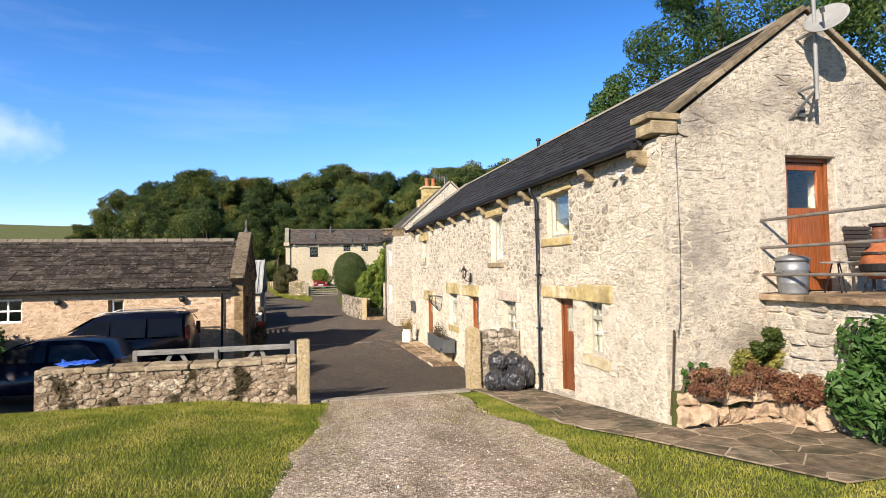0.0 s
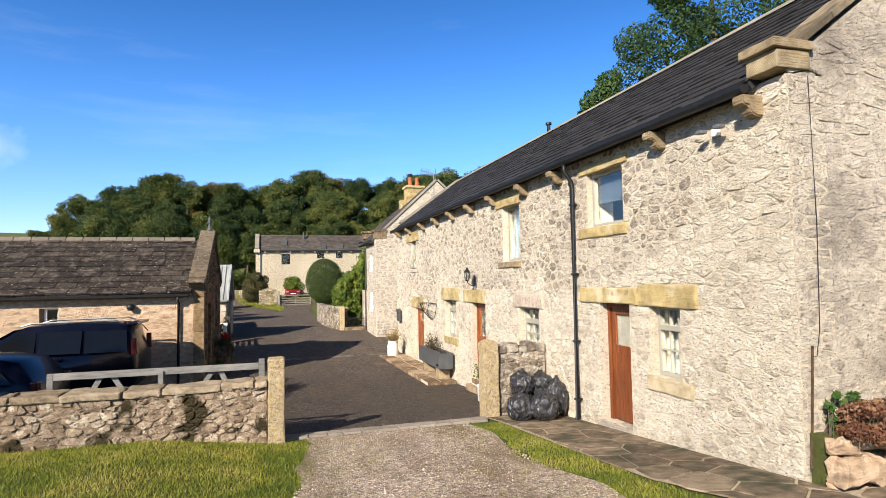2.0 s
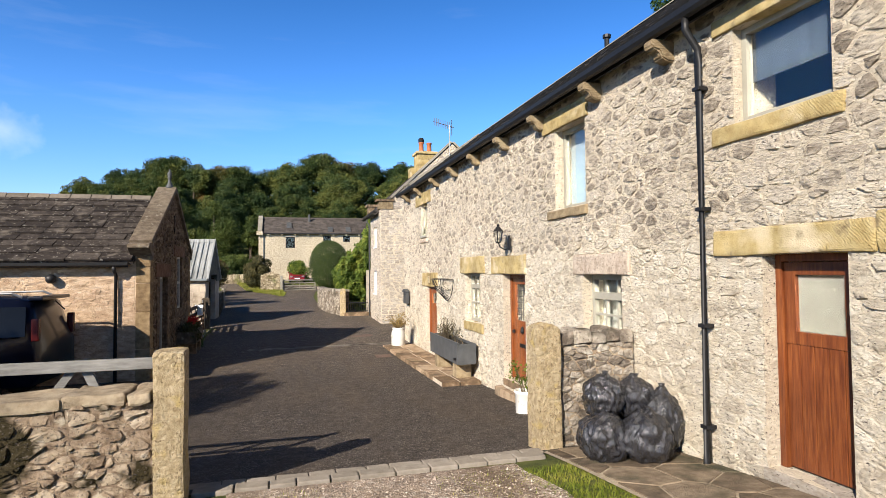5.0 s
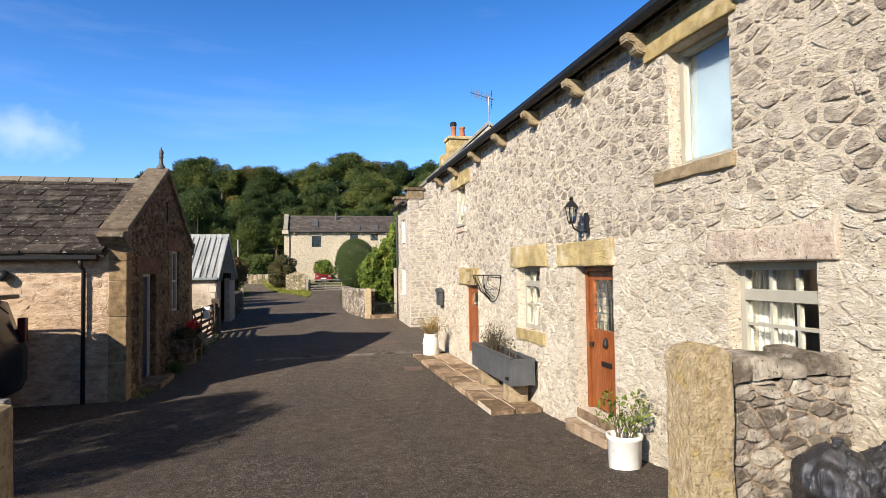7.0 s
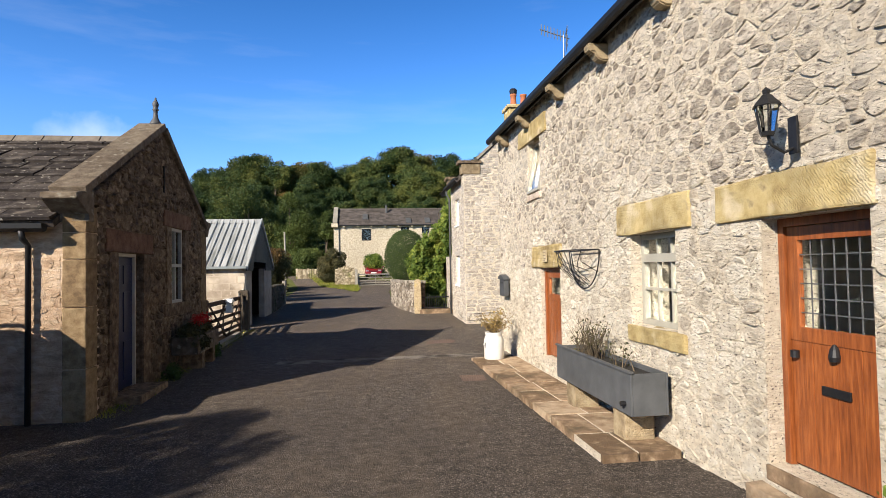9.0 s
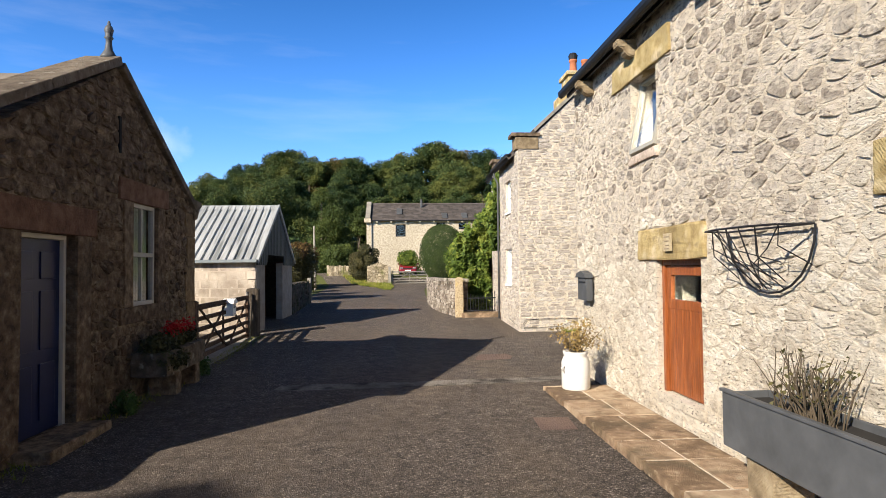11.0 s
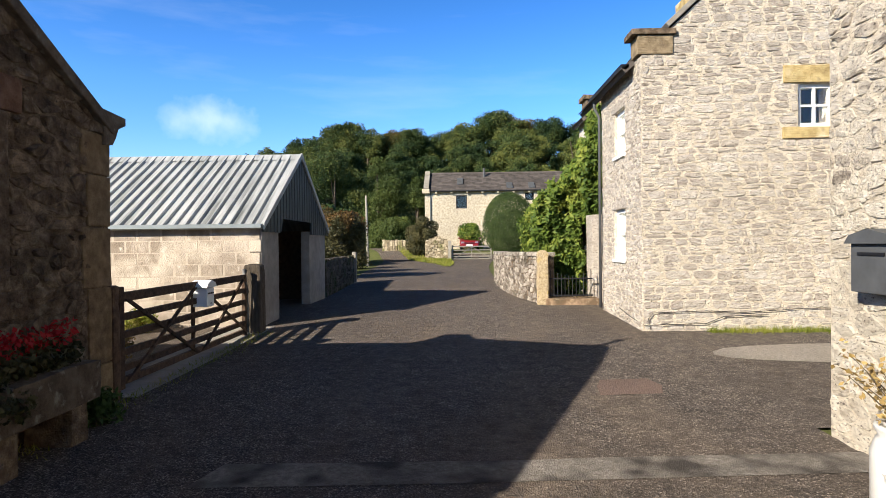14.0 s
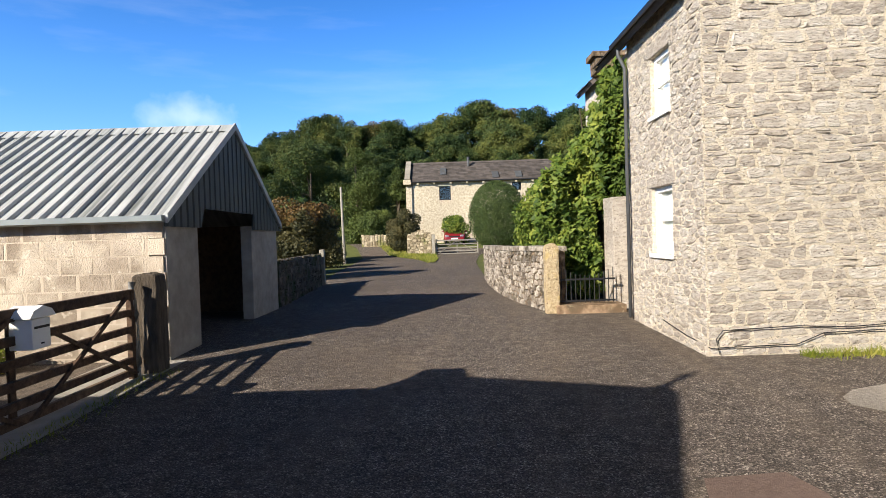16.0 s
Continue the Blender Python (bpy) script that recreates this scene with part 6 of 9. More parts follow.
gpost("stone_gatepost", 4.33, 4.57, 33.95, 34.2, -0.95, 0.45, "goldstone", "round-topped lichened stone gatepost at the garden", 101)
gwall = thing("garden_wall", (4.1, 38, -0.8), "curved rubble garden wall with flat copings", "wall")
pts = [(4.40, 34.22), (4.12, 35.6), (3.92, 37.2), (3.85, 39.0), (3.85, 41.0), (3.9, 43.2)]
for k, ((xa, ya), (xb, yb)) in enumerate(zip(pts, pts[1:])):
    L = math.hypot(xb - xa, yb - ya)
    dx, dy = (xb - xa) / L, (yb - ya) / L
    zt = 0.30 - 0.02 * k
    zb = -1.0

    def pl(u, w, d, xa=xa, ya=ya, dx=dx, dy=dy):
        return (xa + dx * u + dy * d, ya + dy * u - dx * d, w)
    V = [pl(0, zb, 0), pl(L, zb, 0), pl(L, zt, 0), pl(0, zt, 0), pl(0, zb, 0.35), pl(L, zb, 0.35), pl(L, zt, 0.35), pl(0, zt, 0.35)]
    base = mesh("wall_core", V, [(0, 1, 2, 3), (5, 4, 7, 6), (1, 5, 6, 2), (4, 0, 3, 7), (3, 2, 6, 7)], M["brownstone"], gwall)
    lay_stones(fieldstones(0, L, -0.95, zt, 0.20, 0.11, (), (), 110 + k, 0.9, 0.6), pl, M["greywall"], base, 120 + k, 0.004, 0.03)
    n = 3
    for i in range(n):
        a, b = L * i / n + 0.005, L * (i + 1) / n - 0.005
        V = [pl(a, zt, -0.04), pl(b, zt, -0.04), pl(b, zt, 0.39), pl(a, zt, 0.39), pl(a, zt + 0.09, -0.03), pl(b, zt + 0.09, -0.03), pl(b, zt + 0.09, 0.38), pl(a, zt + 0.09, 0.38)]
        mesh("coping_stone", V, [(0, 1, 5, 4), (1, 2, 6, 5), (2, 3, 7, 6), (3, 0, 4, 7), (4, 5, 6, 7)], M["greywall"], base)
igate = thing("iron_gate", (5.08, 34.1, -0.75), "low black iron garden gate of upright bars", "gate")
for z in (-0.60, -0.22):
    part("rail", box(4.6, 5.58, 34.09, 34.115, z, z + 0.03), M["black"], igate)
for k in range(12):
    x = 4.63 + k * 0.083
    part("bar", tube([(x, 34.1, -0.62), (x, 34.1, 0.0 - 0.14 * math.sin(k / 11 * math.pi))], 0.008, 6), M["black"], igate)
part("threshold", rough_block(4.5, 5.7, 33.85, 34.4, -0.9, -0.64, 0.008, 2, 102), M["flag"], igate)

# ---- far house ----
FY = 74.0
far = thing("far_house", (5.7, FY + 3, -0.3), "distant limestone barn house with dark roof and small windows", "house")
FW = [(2.30, 3.28, 3.82, 5.02), (6.35, 7.2, 4.5, 5.2), (8.55, 9.35, 4.5, 5.2)]
v, f = pierced(-0.55, 13, -1, 5.42, FW, lambda u, w, d: (u, FY + d, w), 0.45)
mesh("front_wall", v, f, M["farwall"], far)
part("side_wall", prism([(FY + 0.46, -1), (FY + 6, -1), (FY + 6, 5.42), (FY + 3.1, 7.35), (FY + 0.46, 5.72)], 'x', -0.55, -0.1), M["farwall"], far)
part("back_wall", box(-0.55, 13, FY + 5.6, FY + 6, -1, 5.3), M["farwall"], far)
# Dark wall puts the unlit room's shade behind the far windows.
part("inner_wall", box(-0.1, 12.9, FY + 1.5, FY + 1.6, -1, 5.2), M["dark"], far)
roof_pair(far, 'x', -0.2, 13.1, FY + 3.05, FY - 0.25, FY + 6.3, 5.40, 7.36, M["farslate"], 0.3, 0.4, 0.02, 51)
part("ridge_tile", prism([(FY + 2.85, 7.3), (FY + 3.05, 7.46), (FY + 3.25, 7.3)], 'x', -0.3, 13.1), M["farslate"], far)
coping(far, 'x', -0.62, 0.45, FY - 0.2, 5.58, FY + 3.05, 7.5, 4, M["ridge"], 0.02, 9, 0.12)
coping(far, 'x', -0.62, 0.45, FY + 6.2, 5.58, FY + 3.05, 7.5, 4, M["ridge"], 0.02, 10, 0.12)
part("kneeler", rough_block(-0.75, -0.1, FY - 0.35, FY + 0.1, 5.2, 5.6, 0.01, 1, 12), M["farwall"], far)
part("gutter", box(-0.1, 13, FY - 0.38, FY - 0.26, 5.36, 5.44), M["black"], far)
for k in range(9):
    part("corbel", box(0.4 + k * 1.4, 0.58 + k * 1.4, FY - 0.3, FY, 5.18, 5.35, 0.02), M["farwall"], far)
for a, b, c, d in FW:
    window_y(far, a, b, c, d, FY + 0.15, 1, 1, M["black"], 0.04, 0.08, "dark-framed window")
    part("lintel", box(a - 0.15, b + 0.15, FY - 0.03, FY + 0.2, d + 0.005, d + 0.22, 0.02), M["farwall"], far)
for k, x in enumerate((2.4, 6.9, 8.9)):
    t0, t1 = (0.32, 0.62) if k == 0 else (0.08, 0.34)
    y0, z0, y1, z1 = FY - 0.25 + 3.3 * t0, 5.45 + 1.96 * t0, FY - 0.25 + 3.3 * t1, 5.45 + 1.96 * t1
    part("roof_light", prism([(y0, z0 + 0.02), (y1, z1 + 0.02), (y1, z1 + 0.12), (y0, z0 + 0.12)], 'x', x, x + 0.55), M["grey"], far)
part("flue", tube([(4.95, FY + 2.3, 6.9), (4.95, FY + 2.3, 7.75)], 0.12, 10), M["grey"], far)
part("downpipe", tube([(-0.02, FY - 0.08, 5.3), (-0.02, FY - 0.08, 0)], 0.05, 6), M["grey"], far)

# ---- foliage ----
def card_mesh(name, C, Nrm, size, material, parent=None, seed=1, slim=0.55):
    """Small pointed leaves: a diamond of two triangles at each centre."""
    rs = np.random.RandomState(seed)
    n = len(C)
    R = rs.normal(size=(n, 3))
    A = np.cross(Nrm, R)
    A /= np.linalg.norm(A, axis=1, keepdims=True) + 1e-9
    B = np.cross(Nrm, A)
    B /= np.linalg.norm(B, axis=1, keepdims=True) + 1e-9
    s = size * rs.uniform(0.6, 1.35, (n, 1))
    bend = Nrm / (np.linalg.norm(Nrm, axis=1, keepdims=True) + 1e-9) * s * 0.12
    P = np.stack([C - A * s, C - B * s * slim + bend, C + A * s, C + B * s * slim + bend], axis=1).reshape(-1, 3)
    me = bpy.data.meshes.new(name)
    me.vertices.add(n * 4)
    me.vertices.foreach_set("co", P.astype(np.float32).ravel())
    me.loops.add(n * 4)
    me.loops.foreach_set("vertex_index", np.arange(n * 4, dtype=np.int32))
    me.polygons.add(n)
    me.polygons.foreach_set("loop_start", np.arange(0, n * 4, 4, dtype=np.int32))
    me.update(calc_edges=True)
    me.materials.append(material)
    ob = new(name, me)
    if parent is not None:
        ob.parent = parent
        if parent.type == 'EMPTY':
            ob.matrix_parent_inverse = parent.matrix_basis.inverted()
    return ob


def cloud(blobs, n, seed, inner=0.62, flat=0.5):
    """Leaf places and facings on the outer shells of a set of (centre, radius, squash) lobes."""
    rs = np.random.RandomState(seed)
    w = np.array([r * r for _, r, _ in blobs])
    pick = rs.choice(len(blobs), n, p=w / w.sum())
    D = rs.normal(size=(n, 3))
    D /= np.linalg.norm(D, axis=1, keepdims=True)
    cen = np.array([b[0] for b in blobs])[pick]
    rad = np.array([b[1] for b in blobs])[pick][:, None]
    sq = np.array([b[2] for b in blobs])[pick]
    r = rad * (inner + (1.06 - inner) * rs.uniform(0, 1, (n, 1)) ** 0.6)
    off = D * r
    off[:, 2] *= sq
    return cen + off, D + flat * rs.normal(size=(n, 3))


def lumpy(blobs, rnd, n, frac=0.45):
    """Breaks each lobe of a crown into uneven clumps round a smaller heart."""
    out = []
    for c, r, q in blobs:
        out.append((c, r * 0.84, q))
        for k in range(n):
            d = Vector((rnd.gauss(0, 1), rnd.gauss(0, 1), rnd.gauss(0.25, 1))).normalized() * r * rnd.uniform(0.55, 1.0)
            out.append(((c[0] + d.x, c[1] + d.y, c[2] + d.z * q), r * frac * rnd.uniform(0.5, 1.3), rnd.uniform(0.55, 0.9)))
    return out


def tree(name, at, height, radius, material, n, size, seed, label, trunk_h=0.3, lobes=16, group="", lobe_r=0.38, limbs=6, clumps=0):
    """A tapered trunk with limbs, and a crown of leaf clumps with gaps."""
    rnd = random.Random(seed)
    o = thing(name, (0, 0, 0), label, "tree", group)
    lean = (rnd.uniform(-0.3, 0.3), rnd.uniform(-0.3, 0.3))
    bm = tube([(0, 0, -0.3), (lean[0] * 0.3, lean[1] * 0.3, height * 0.2), (lean[0], lean[1], height * 0.5), (lean[0] * 1.5, lean[1] * 1.5, height * 0.8)], height * 0.022, 9, None, 0.25)
    part("trunk", bm, M["bark"], o, "", True)
    blobs = []
    z0 = height * trunk_h
    for k in range(lobes):
        a, t = rnd.uniform(0, math.tau), (k + 0.5) / lobes
        z = z0 + (height - z0) * (0.06 + 0.80 * t)
        wide = radius * (math.sin(math.pi * (0.16 + 0.72 * t)) ** 0.7)
        r = radius * lobe_r * (rnd.uniform(0.55, 1.45) if clumps else rnd.uniform(0.75, 1.2))
        d = max(0.0, wide - r * 0.8) * rnd.uniform(0.55, 1.05)
        blobs.append(((d * math.cos(a), d * math.sin(a), z), r, rnd.uniform(0.7, 0.95)))
    blobs.append(((lean[0], lean[1], height - radius * lobe_r), radius * lobe_r, 0.9))
    for k in range(limbs):
        b = blobs[(k * 5) % len(blobs)][0]
        s = height * rnd.uniform(0.25, 0.5)
        part("limb", tube([(lean[0] * 0.5, lean[1] * 0.5, s), (b[0] * 0.5, b[1] * 0.5, (s + b[2]) / 2 + 0.3), b], height * 0.009, 6, None, 0.3), M["bark"], o, "", True)
    if clumps:
        blobs = lumpy(blobs, rnd, clumps)
    C, D = cloud(blobs, n, seed, 0.25 if clumps else 0.62, 0.9 if clumps else 0.5)
    card_mesh("crown", C, D, size, material, o, seed)
    o.matrix_basis = pose(*at, 0, 0, rnd.uniform(0, 360))
    return o


# woodland on the rising ground
WOODS = [(-42, 140, 12.5), (-36, 138, 19), (-30, 141, 21.5), (-21, 139, 23.5), (-10.5, 140, 22.3), (-2, 143, 21.7), (3.5, 141, 23.5), (9.5, 138, 25.2), (15.5, 141, 24.3), (21.5, 139, 24.3), (29, 141, 24.5), (36, 139, 25.5), (44, 141, 26.5), (52, 139, 27.5), (61, 142, 28), (72, 140, 28), (-25.5, 137, 21), (-15.5, 136, 22), (-6, 137, 21.5), (33, 136, 24), (40, 137, 25),
         (-38, 122, 11), (-27, 120, 15.5), (-17, 121, 16), (-7, 119, 15), (4, 122, 17), (13, 120, 18.5), (24, 121, 18), (34, 122, 20), (46, 120, 23), (58, 121, 25),
         (-18, 101, 9), (-9, 99, 9.5), (0, 103, 10.5), (-25, 100, 7.5), (10, 101, 10), (20, 102, 11), (30, 101, 12), (42, 102, 14)]
kinds = [("wood_leaf", 14), ("wood_leaf", 18), ("wood_leaf", 16), ("autumn_leaf", 17), ("wood_leaf", 15)]
protos = []
for k, (m, h) in enumerate(kinds):
    protos.append(tree("woodland_tree", (0, 0, 0), 16.0, 6.5, M[m], 100000, 0.135, 200 + k, "broad dark green woodland tree on the hillside" if m != "autumn_leaf" else "woodland tree turning rusty brown", 0.04, 30, "woodland trees", 0.34, 4, 9))
rnd = random.Random(8)
for k, (x, y, top) in enumerate(WOODS):
    p = protos[3] if k in (4, 8) else protos[rnd.choice((0, 1, 2, 4))]
    g = ground_z(x, y) - 0.4
    s = (top * 1.01 - g) / 14.6
    m = pose(x, y, g, 0, 0, rnd.uniform(0, 360))
    if p.get("used"):
        o = copy_thing(p, m)
    else:
        o = p
        p["used"] = 1
    o.matrix_basis = m @ Matrix.Diagonal((s * rnd.uniform(0.95, 1.15), s * rnd.uniform(0.95, 1.15), s, 1))
for p in protos:
    if not p.get("used"):
        p.matrix_basis = pose(68, 118, ground_z(68, 118))
for o in list(bpy.data.objects):
    if "used" in o:
        del o["used"]

tree("tall_tree", (27.8, 33, 0.2), 24, 8.4, M["ash_leaf"], 75000, 0.10, 301, "tall leafy tree behind the slate roof", 0.15, 62, "", 0.17, 16)
tree("tall_tree", (30, 21, 0.2), 22, 7.5, M["ash_leaf"], 55000, 0.10, 302, "tall leafy tree beyond the gable", 0.15, 56, "", 0.17, 14)
tree("tall_tree", (20.9, 34.5, 0.2), 14.2, 3.6, M["ash_leaf"], 30000, 0.10, 306, "leafy tree rising over the slate roof", 0.15, 40, "", 0.22, 12)
# Out-of-view tree, added to throw streaky shade across the yard and cars.
tree("garden_tree", (-10.3, 9.2, -0.2), 8.2, 2.5, M["mid_leaf"], 11000, 0.085, 307, "unseen tree added to cast dappled shade over the yard", 0.36, 30, "", 0.26, 10)
tree("hedgerow_tree", (-11, 84, 0.4), 10.5, 4.6, M["wood_leaf"], 40000, 0.09, 303, "dark green tree beside the lane", 0.05, 16, clumps=9)
tree("hedgerow_tree", (-5.6, 80, 0.4), 9.4, 3.4, M["mid_leaf"], 34000, 0.08, 304, "mid-green tree beside the far house", 0.05, 14, clumps=9)
tree("hedgerow_tree", (-17, 78, 0.4), 9, 4.5, M["wood_leaf"], 26000, 0.10, 305, "dark green tree beside the lane", 0.05, 14, clumps=9)


def shrub(name, at, radius, height, material, n, size, seed, label, lobes=9, squash=0.9, category="shrub", low=0.0, lobe_r=0.5, tips=None, slim=0.55):
    rnd = random.Random(seed)
    o = thing(name, at, label, category)
    blobs = []
    for k in range(lobes):
        a = rnd.uniform(0, math.tau)
        r = radius * lobe_r * rnd.uniform(0.8, 1.15)
        d = max(0, radius - r) * rnd.uniform(0.3, 1)
        z = at[2] + low + r * squash * 0.6 + (height - low - r * squash * 1.6) * rnd.random()
        blobs.append(((at[0] + d * math.cos(a), at[1] + d * math.sin(a), max(z, at[2] + r * 0.3)), r, squash))
    blobs.append(((at[0], at[1], at[2] + height - radius * lobe_r * squash), radius * lobe_r, squash))
    for k in range(5):
        b = blobs[k % len(blobs)][0]
        part("stem", tube([(at[0] + rnd.uniform(-0.1, 0.1), at[1] + rnd.uniform(-0.1, 0.1), at[2] - 0.05), b], 0.02 * max(0.5, radius), 5, None, 0.4), M["bark"], o)
    C, D = cloud(blobs, n, seed, 0.55, 0.6)
    if tips:
        high = C[:, 2] > at[2] + height * (0.74 + 0.10 * np.sin(C[:, 0] * 5 + C[:, 1] * 3))
        card_mesh("flush", C[high], D[high], size, tips, o, seed, slim)
        C, D = C[~high], D[~high]
    card_mesh("foliage", C, D, size, material, o, seed, slim)
    return o


# clipped round tree by the far drive
o = thing("clipped_tree", (5.75, 58, -0.6), "clipped egg-shaped dark evergreen beside the drive", "tree")
part("trunk", tube([(5.75, 58, -0.8), (5.75, 58, 1.5)], 0.12, 8), M["bark"], o)
C, D = cloud([((5.75, 58, 1.75), 1.62, 1.22), ((5.7, 57.9, 2.2), 1.4, 1.12), ((5.95, 58.1, 1.2), 1.5, 1.0)], 70000, 77, 0.84, 0.8)
card_mesh("foliage", C, D, 0.036, M["yew_leaf"], o, 78)
shrub("shrub", (3.6, 70.8, -0.2), 1.3, 2.6, M["vine_leaf"], 6000, 0.08, 401, "light green climbing shrub on the far house")
shrub("shrub", (-0.40, 67.9, -0.4), 1.55, 3.3, M["dark_leaf"], 20000, 0.06, 402, "dark purple-brown shrub on the verge", 18, lobe_r=0.36)
shrub("shrub", (-3.0, 72.4, 0.1), 1.75, 3.0, M["mid_leaf"], 20000, 0.065, 403, "broad mid-green shrub behind the verge wall", 18, lobe_r=0.36)
tree("hedgerow_tree", (-1.9, 79.5, 0.3), 7.2, 1.6, M["mid_leaf"], 24000, 0.07, 308, "narrow upright mid-green tree beside the far house", 0.06, 16, clumps=8)
tree("hedgerow_tree", (-6.3, 88, 0.8), 9.5, 4.2, M["wood_leaf"], 36000, 0.09, 309, "dark green tree at the foot of the wood", 0.03, 18, clumps=9)
shrub("shrub", (-5.0, 76.6, 0.2), 1.9, 2.8, M["mid_leaf"], 16000, 0.07, 404, "mid-green hedge shrub at the lane's bend")
shrub("hedge_tree", (-3.3, 45.4, -0.8), 2.0, 3.1, M["dark_leaf"], 30000, 0.055, 405, "rust-tinged hawthorn behind the lane wall", 26, low=0.7, lobe_r=0.34, tips=M["rust_leaf"])
shrub("hedge_tree", (-3.8, 49.9, -0.8), 1.75, 2.7, M["dark_leaf"], 20000, 0.06, 406, "dark bramble hedge beside the lane", 18, lobe_r=0.4)
shrub("hedge_bush", (-3.9, 54.5, -0.85), 1.3, 1.9, M["dark_leaf"], 9000, 0.06, 421, "dark bramble hedge on the lane bank", 12)
shrub("hedge_bush", (-4.6, 58.6, -0.85), 1.5, 2.3, M["mid_leaf"], 9000, 0.07, 422, "mid-green hedge bush behind the timber pole", 12)
shrub("hedge_bush", (-5.4, 63.0, -0.75), 1.6, 2.2, M["dark_leaf"], 9000, 0.07, 423, "dark hedge bush at the lane's bend", 12)
shrub("hedge_tree", (-6.5, 60, -0.8), 2.2, 4.2, M["wood_leaf"], 7000, 0.16, 407, "dark green hedge tree", 10)
shrub("shrub", (8.4, 62, -0.7), 2.2, 3.4, M["shrub_leaf"], 6000, 0.14, 408, "broad mid-green garden shrub")
shrub("shrub", (6.9, 48, -0.7), 1.7, 2.6, M["vine_leaf"], 14000, 0.06, 409, "loose yellow-green garden shrub")

shrub("shrub", (5.15, 38.3, -0.8), 1.0, 2.75, M["vine_leaf"], 14000, 0.045, 412, "loose yellow-green shrub behind the garden wall", 14)

# creeper on the wing
o = thing("creeper", (5.6, 35.8, -0.8), "large bright green creeper climbing over the house corner", "climber")
EDGE = [(-0.4, 4.95), (0.2, 4.55), (0.76, 4.36), (1.4, 4.36), (1.8, 4.45), (2.1, 4.72), (2.4, 5.15), (2.7, 5.42), (3.3, 5.66), (4.0, 5.90)]
rnd = random.Random(5)
rs = np.random.RandomState(79)
C, D = [], []
for k in range(620):
    # a drooping spray of long leaves
    z = -0.3 + 4.2 * rnd.random() ** 1.1
    left = span(z, EDGE)[0]
    right = 5.5 if z < 1.2 else 6.35
    a = np.array([left + 0.12 + max(0.1, right - left - 0.1) * rnd.random() ** 0.9, 35.1 + 1.0 * rnd.random() ** 1.5, z])
    n_leaf = rnd.randint(34, 60)
    t = rs.uniform(0, 1, (n_leaf, 1)) ** 0.8
    reach = np.array([rnd.uniform(-0.22, 0.10), rnd.uniform(-0.26, -0.02), 0.0])
    fall = rnd.uniform(0.25, 0.55)
    C.append(a + reach * t + np.array([0, 0, 1.0]) * (0.10 * t - fall * t ** 2.2) + rs.normal(scale=0.045, size=(n_leaf, 3)))
    D.append(np.array([-0.55, -0.6, 0.55]) + 0.55 * rs.normal(size=(n_leaf, 3)))
C, D = np.concatenate(C), np.concatenate(D)
C[:, 1] = np.maximum(C[:, 1], 34.5)
keep = (C[:, 0] > 4.72) | (C[:, 2] > 0.42)
card_mesh("foliage", C[keep], D[keep], 0.075, M["vine_leaf"], o, 80, 0.40)
for k in range(8):
    x = 5.8 + rnd.uniform(-0.4, 0.4)
    part("stem", tube([(x, 36.2, -0.85), (x + rnd.uniform(-0.3, 0.2), 36.0, 1.2), (x + rnd.uniform(-0.4, 0.3), 35.9, 3.2)], 0.03, 6, None, 0.4), M["bark"], o)
C, D = cloud([((5.45 + 0.5 * rnd.random(), 36.2 + 1.6 * rnd.random(), rnd.uniform(-0.2, 2.4)), rnd.uniform(0.18, 0.32), 0.9) for k in range(40)], 14000, 83, 0.4, 0.8)
card_mesh("inner_foliage", C, D, 0.06, M["mid_leaf"], o, 84, 0.42)

# ---- lane-side wall and far verge ----
lw = thing("lane_wall", (-1.05, 39, -0.8), "low mossy field wall in shade beside the lane", "wall")


def lpl(u, w, d):
    return (-1.0 - 0.06 * (u - 36.3) - d, u, w)


V = [lpl(36.3, -1, 0), lpl(42.4, -1, 0), lpl(42.4, 0.2, 0), lpl(36.3, 0.2, 0), lpl(36.3, -1, 0.4), lpl(42.4, -1, 0.4), lpl(42.4, 0.2, 0.4), lpl(36.3, 0.2, 0.4)]
base = mesh("wall_core", V, [(0, 1, 2, 3), (5, 4, 7, 6), (1, 5, 6, 2), (4, 0, 3, 7), (3, 2, 6, 7)], M["mosswall"], lw)
lay_stones(rubble(36.3, 42.4, -0.95, 0.25, 0.27, 0.14, (), (), 131, 0.4, 0.1), lambda u, w, d: lpl(u, w, d), M["mosswall"], base, 132, 0.01, 0.03)
gpost("wooden_post", -1.45, -1.29, 42.5, 42.66, -1.0, 0.35, "ridge", "pale weathered post at the end of the lane wall", 133, False)
pole = thing("utility_pole", (-3.30, 58, -0.75), "slender pale weathered timber pole beside the lane", "pole")
part("shaft", tube([(-3.28, 58, -0.9), (-3.36, 58, 3.75)], 0.085, 8, None, 0.75), M["ridge"], pole)
vw = thing("verge_wall", (0.8, 65.4, -0.7), "ruined mossy rubble wall on the verge beside the gate", "wall")
base = mesh("wall_core", [(x, y, z) for x, y, h in ((-0.10, 66.2, 0.80), (0.75, 65.75, 1.08), (1.70, 65.15, 0.86)) for y, z in ((y, -0.95), (y, h), (y + 0.45, h), (y + 0.45, -0.95))],
            [(0, 1, 5, 4), (1, 2, 6, 5), (2, 3, 7, 6), (4, 5, 9, 8), (5, 6, 10, 9), (6, 7, 11, 10), (0, 3, 2, 1), (8, 9, 10, 11)], M["vergestone"], vw)
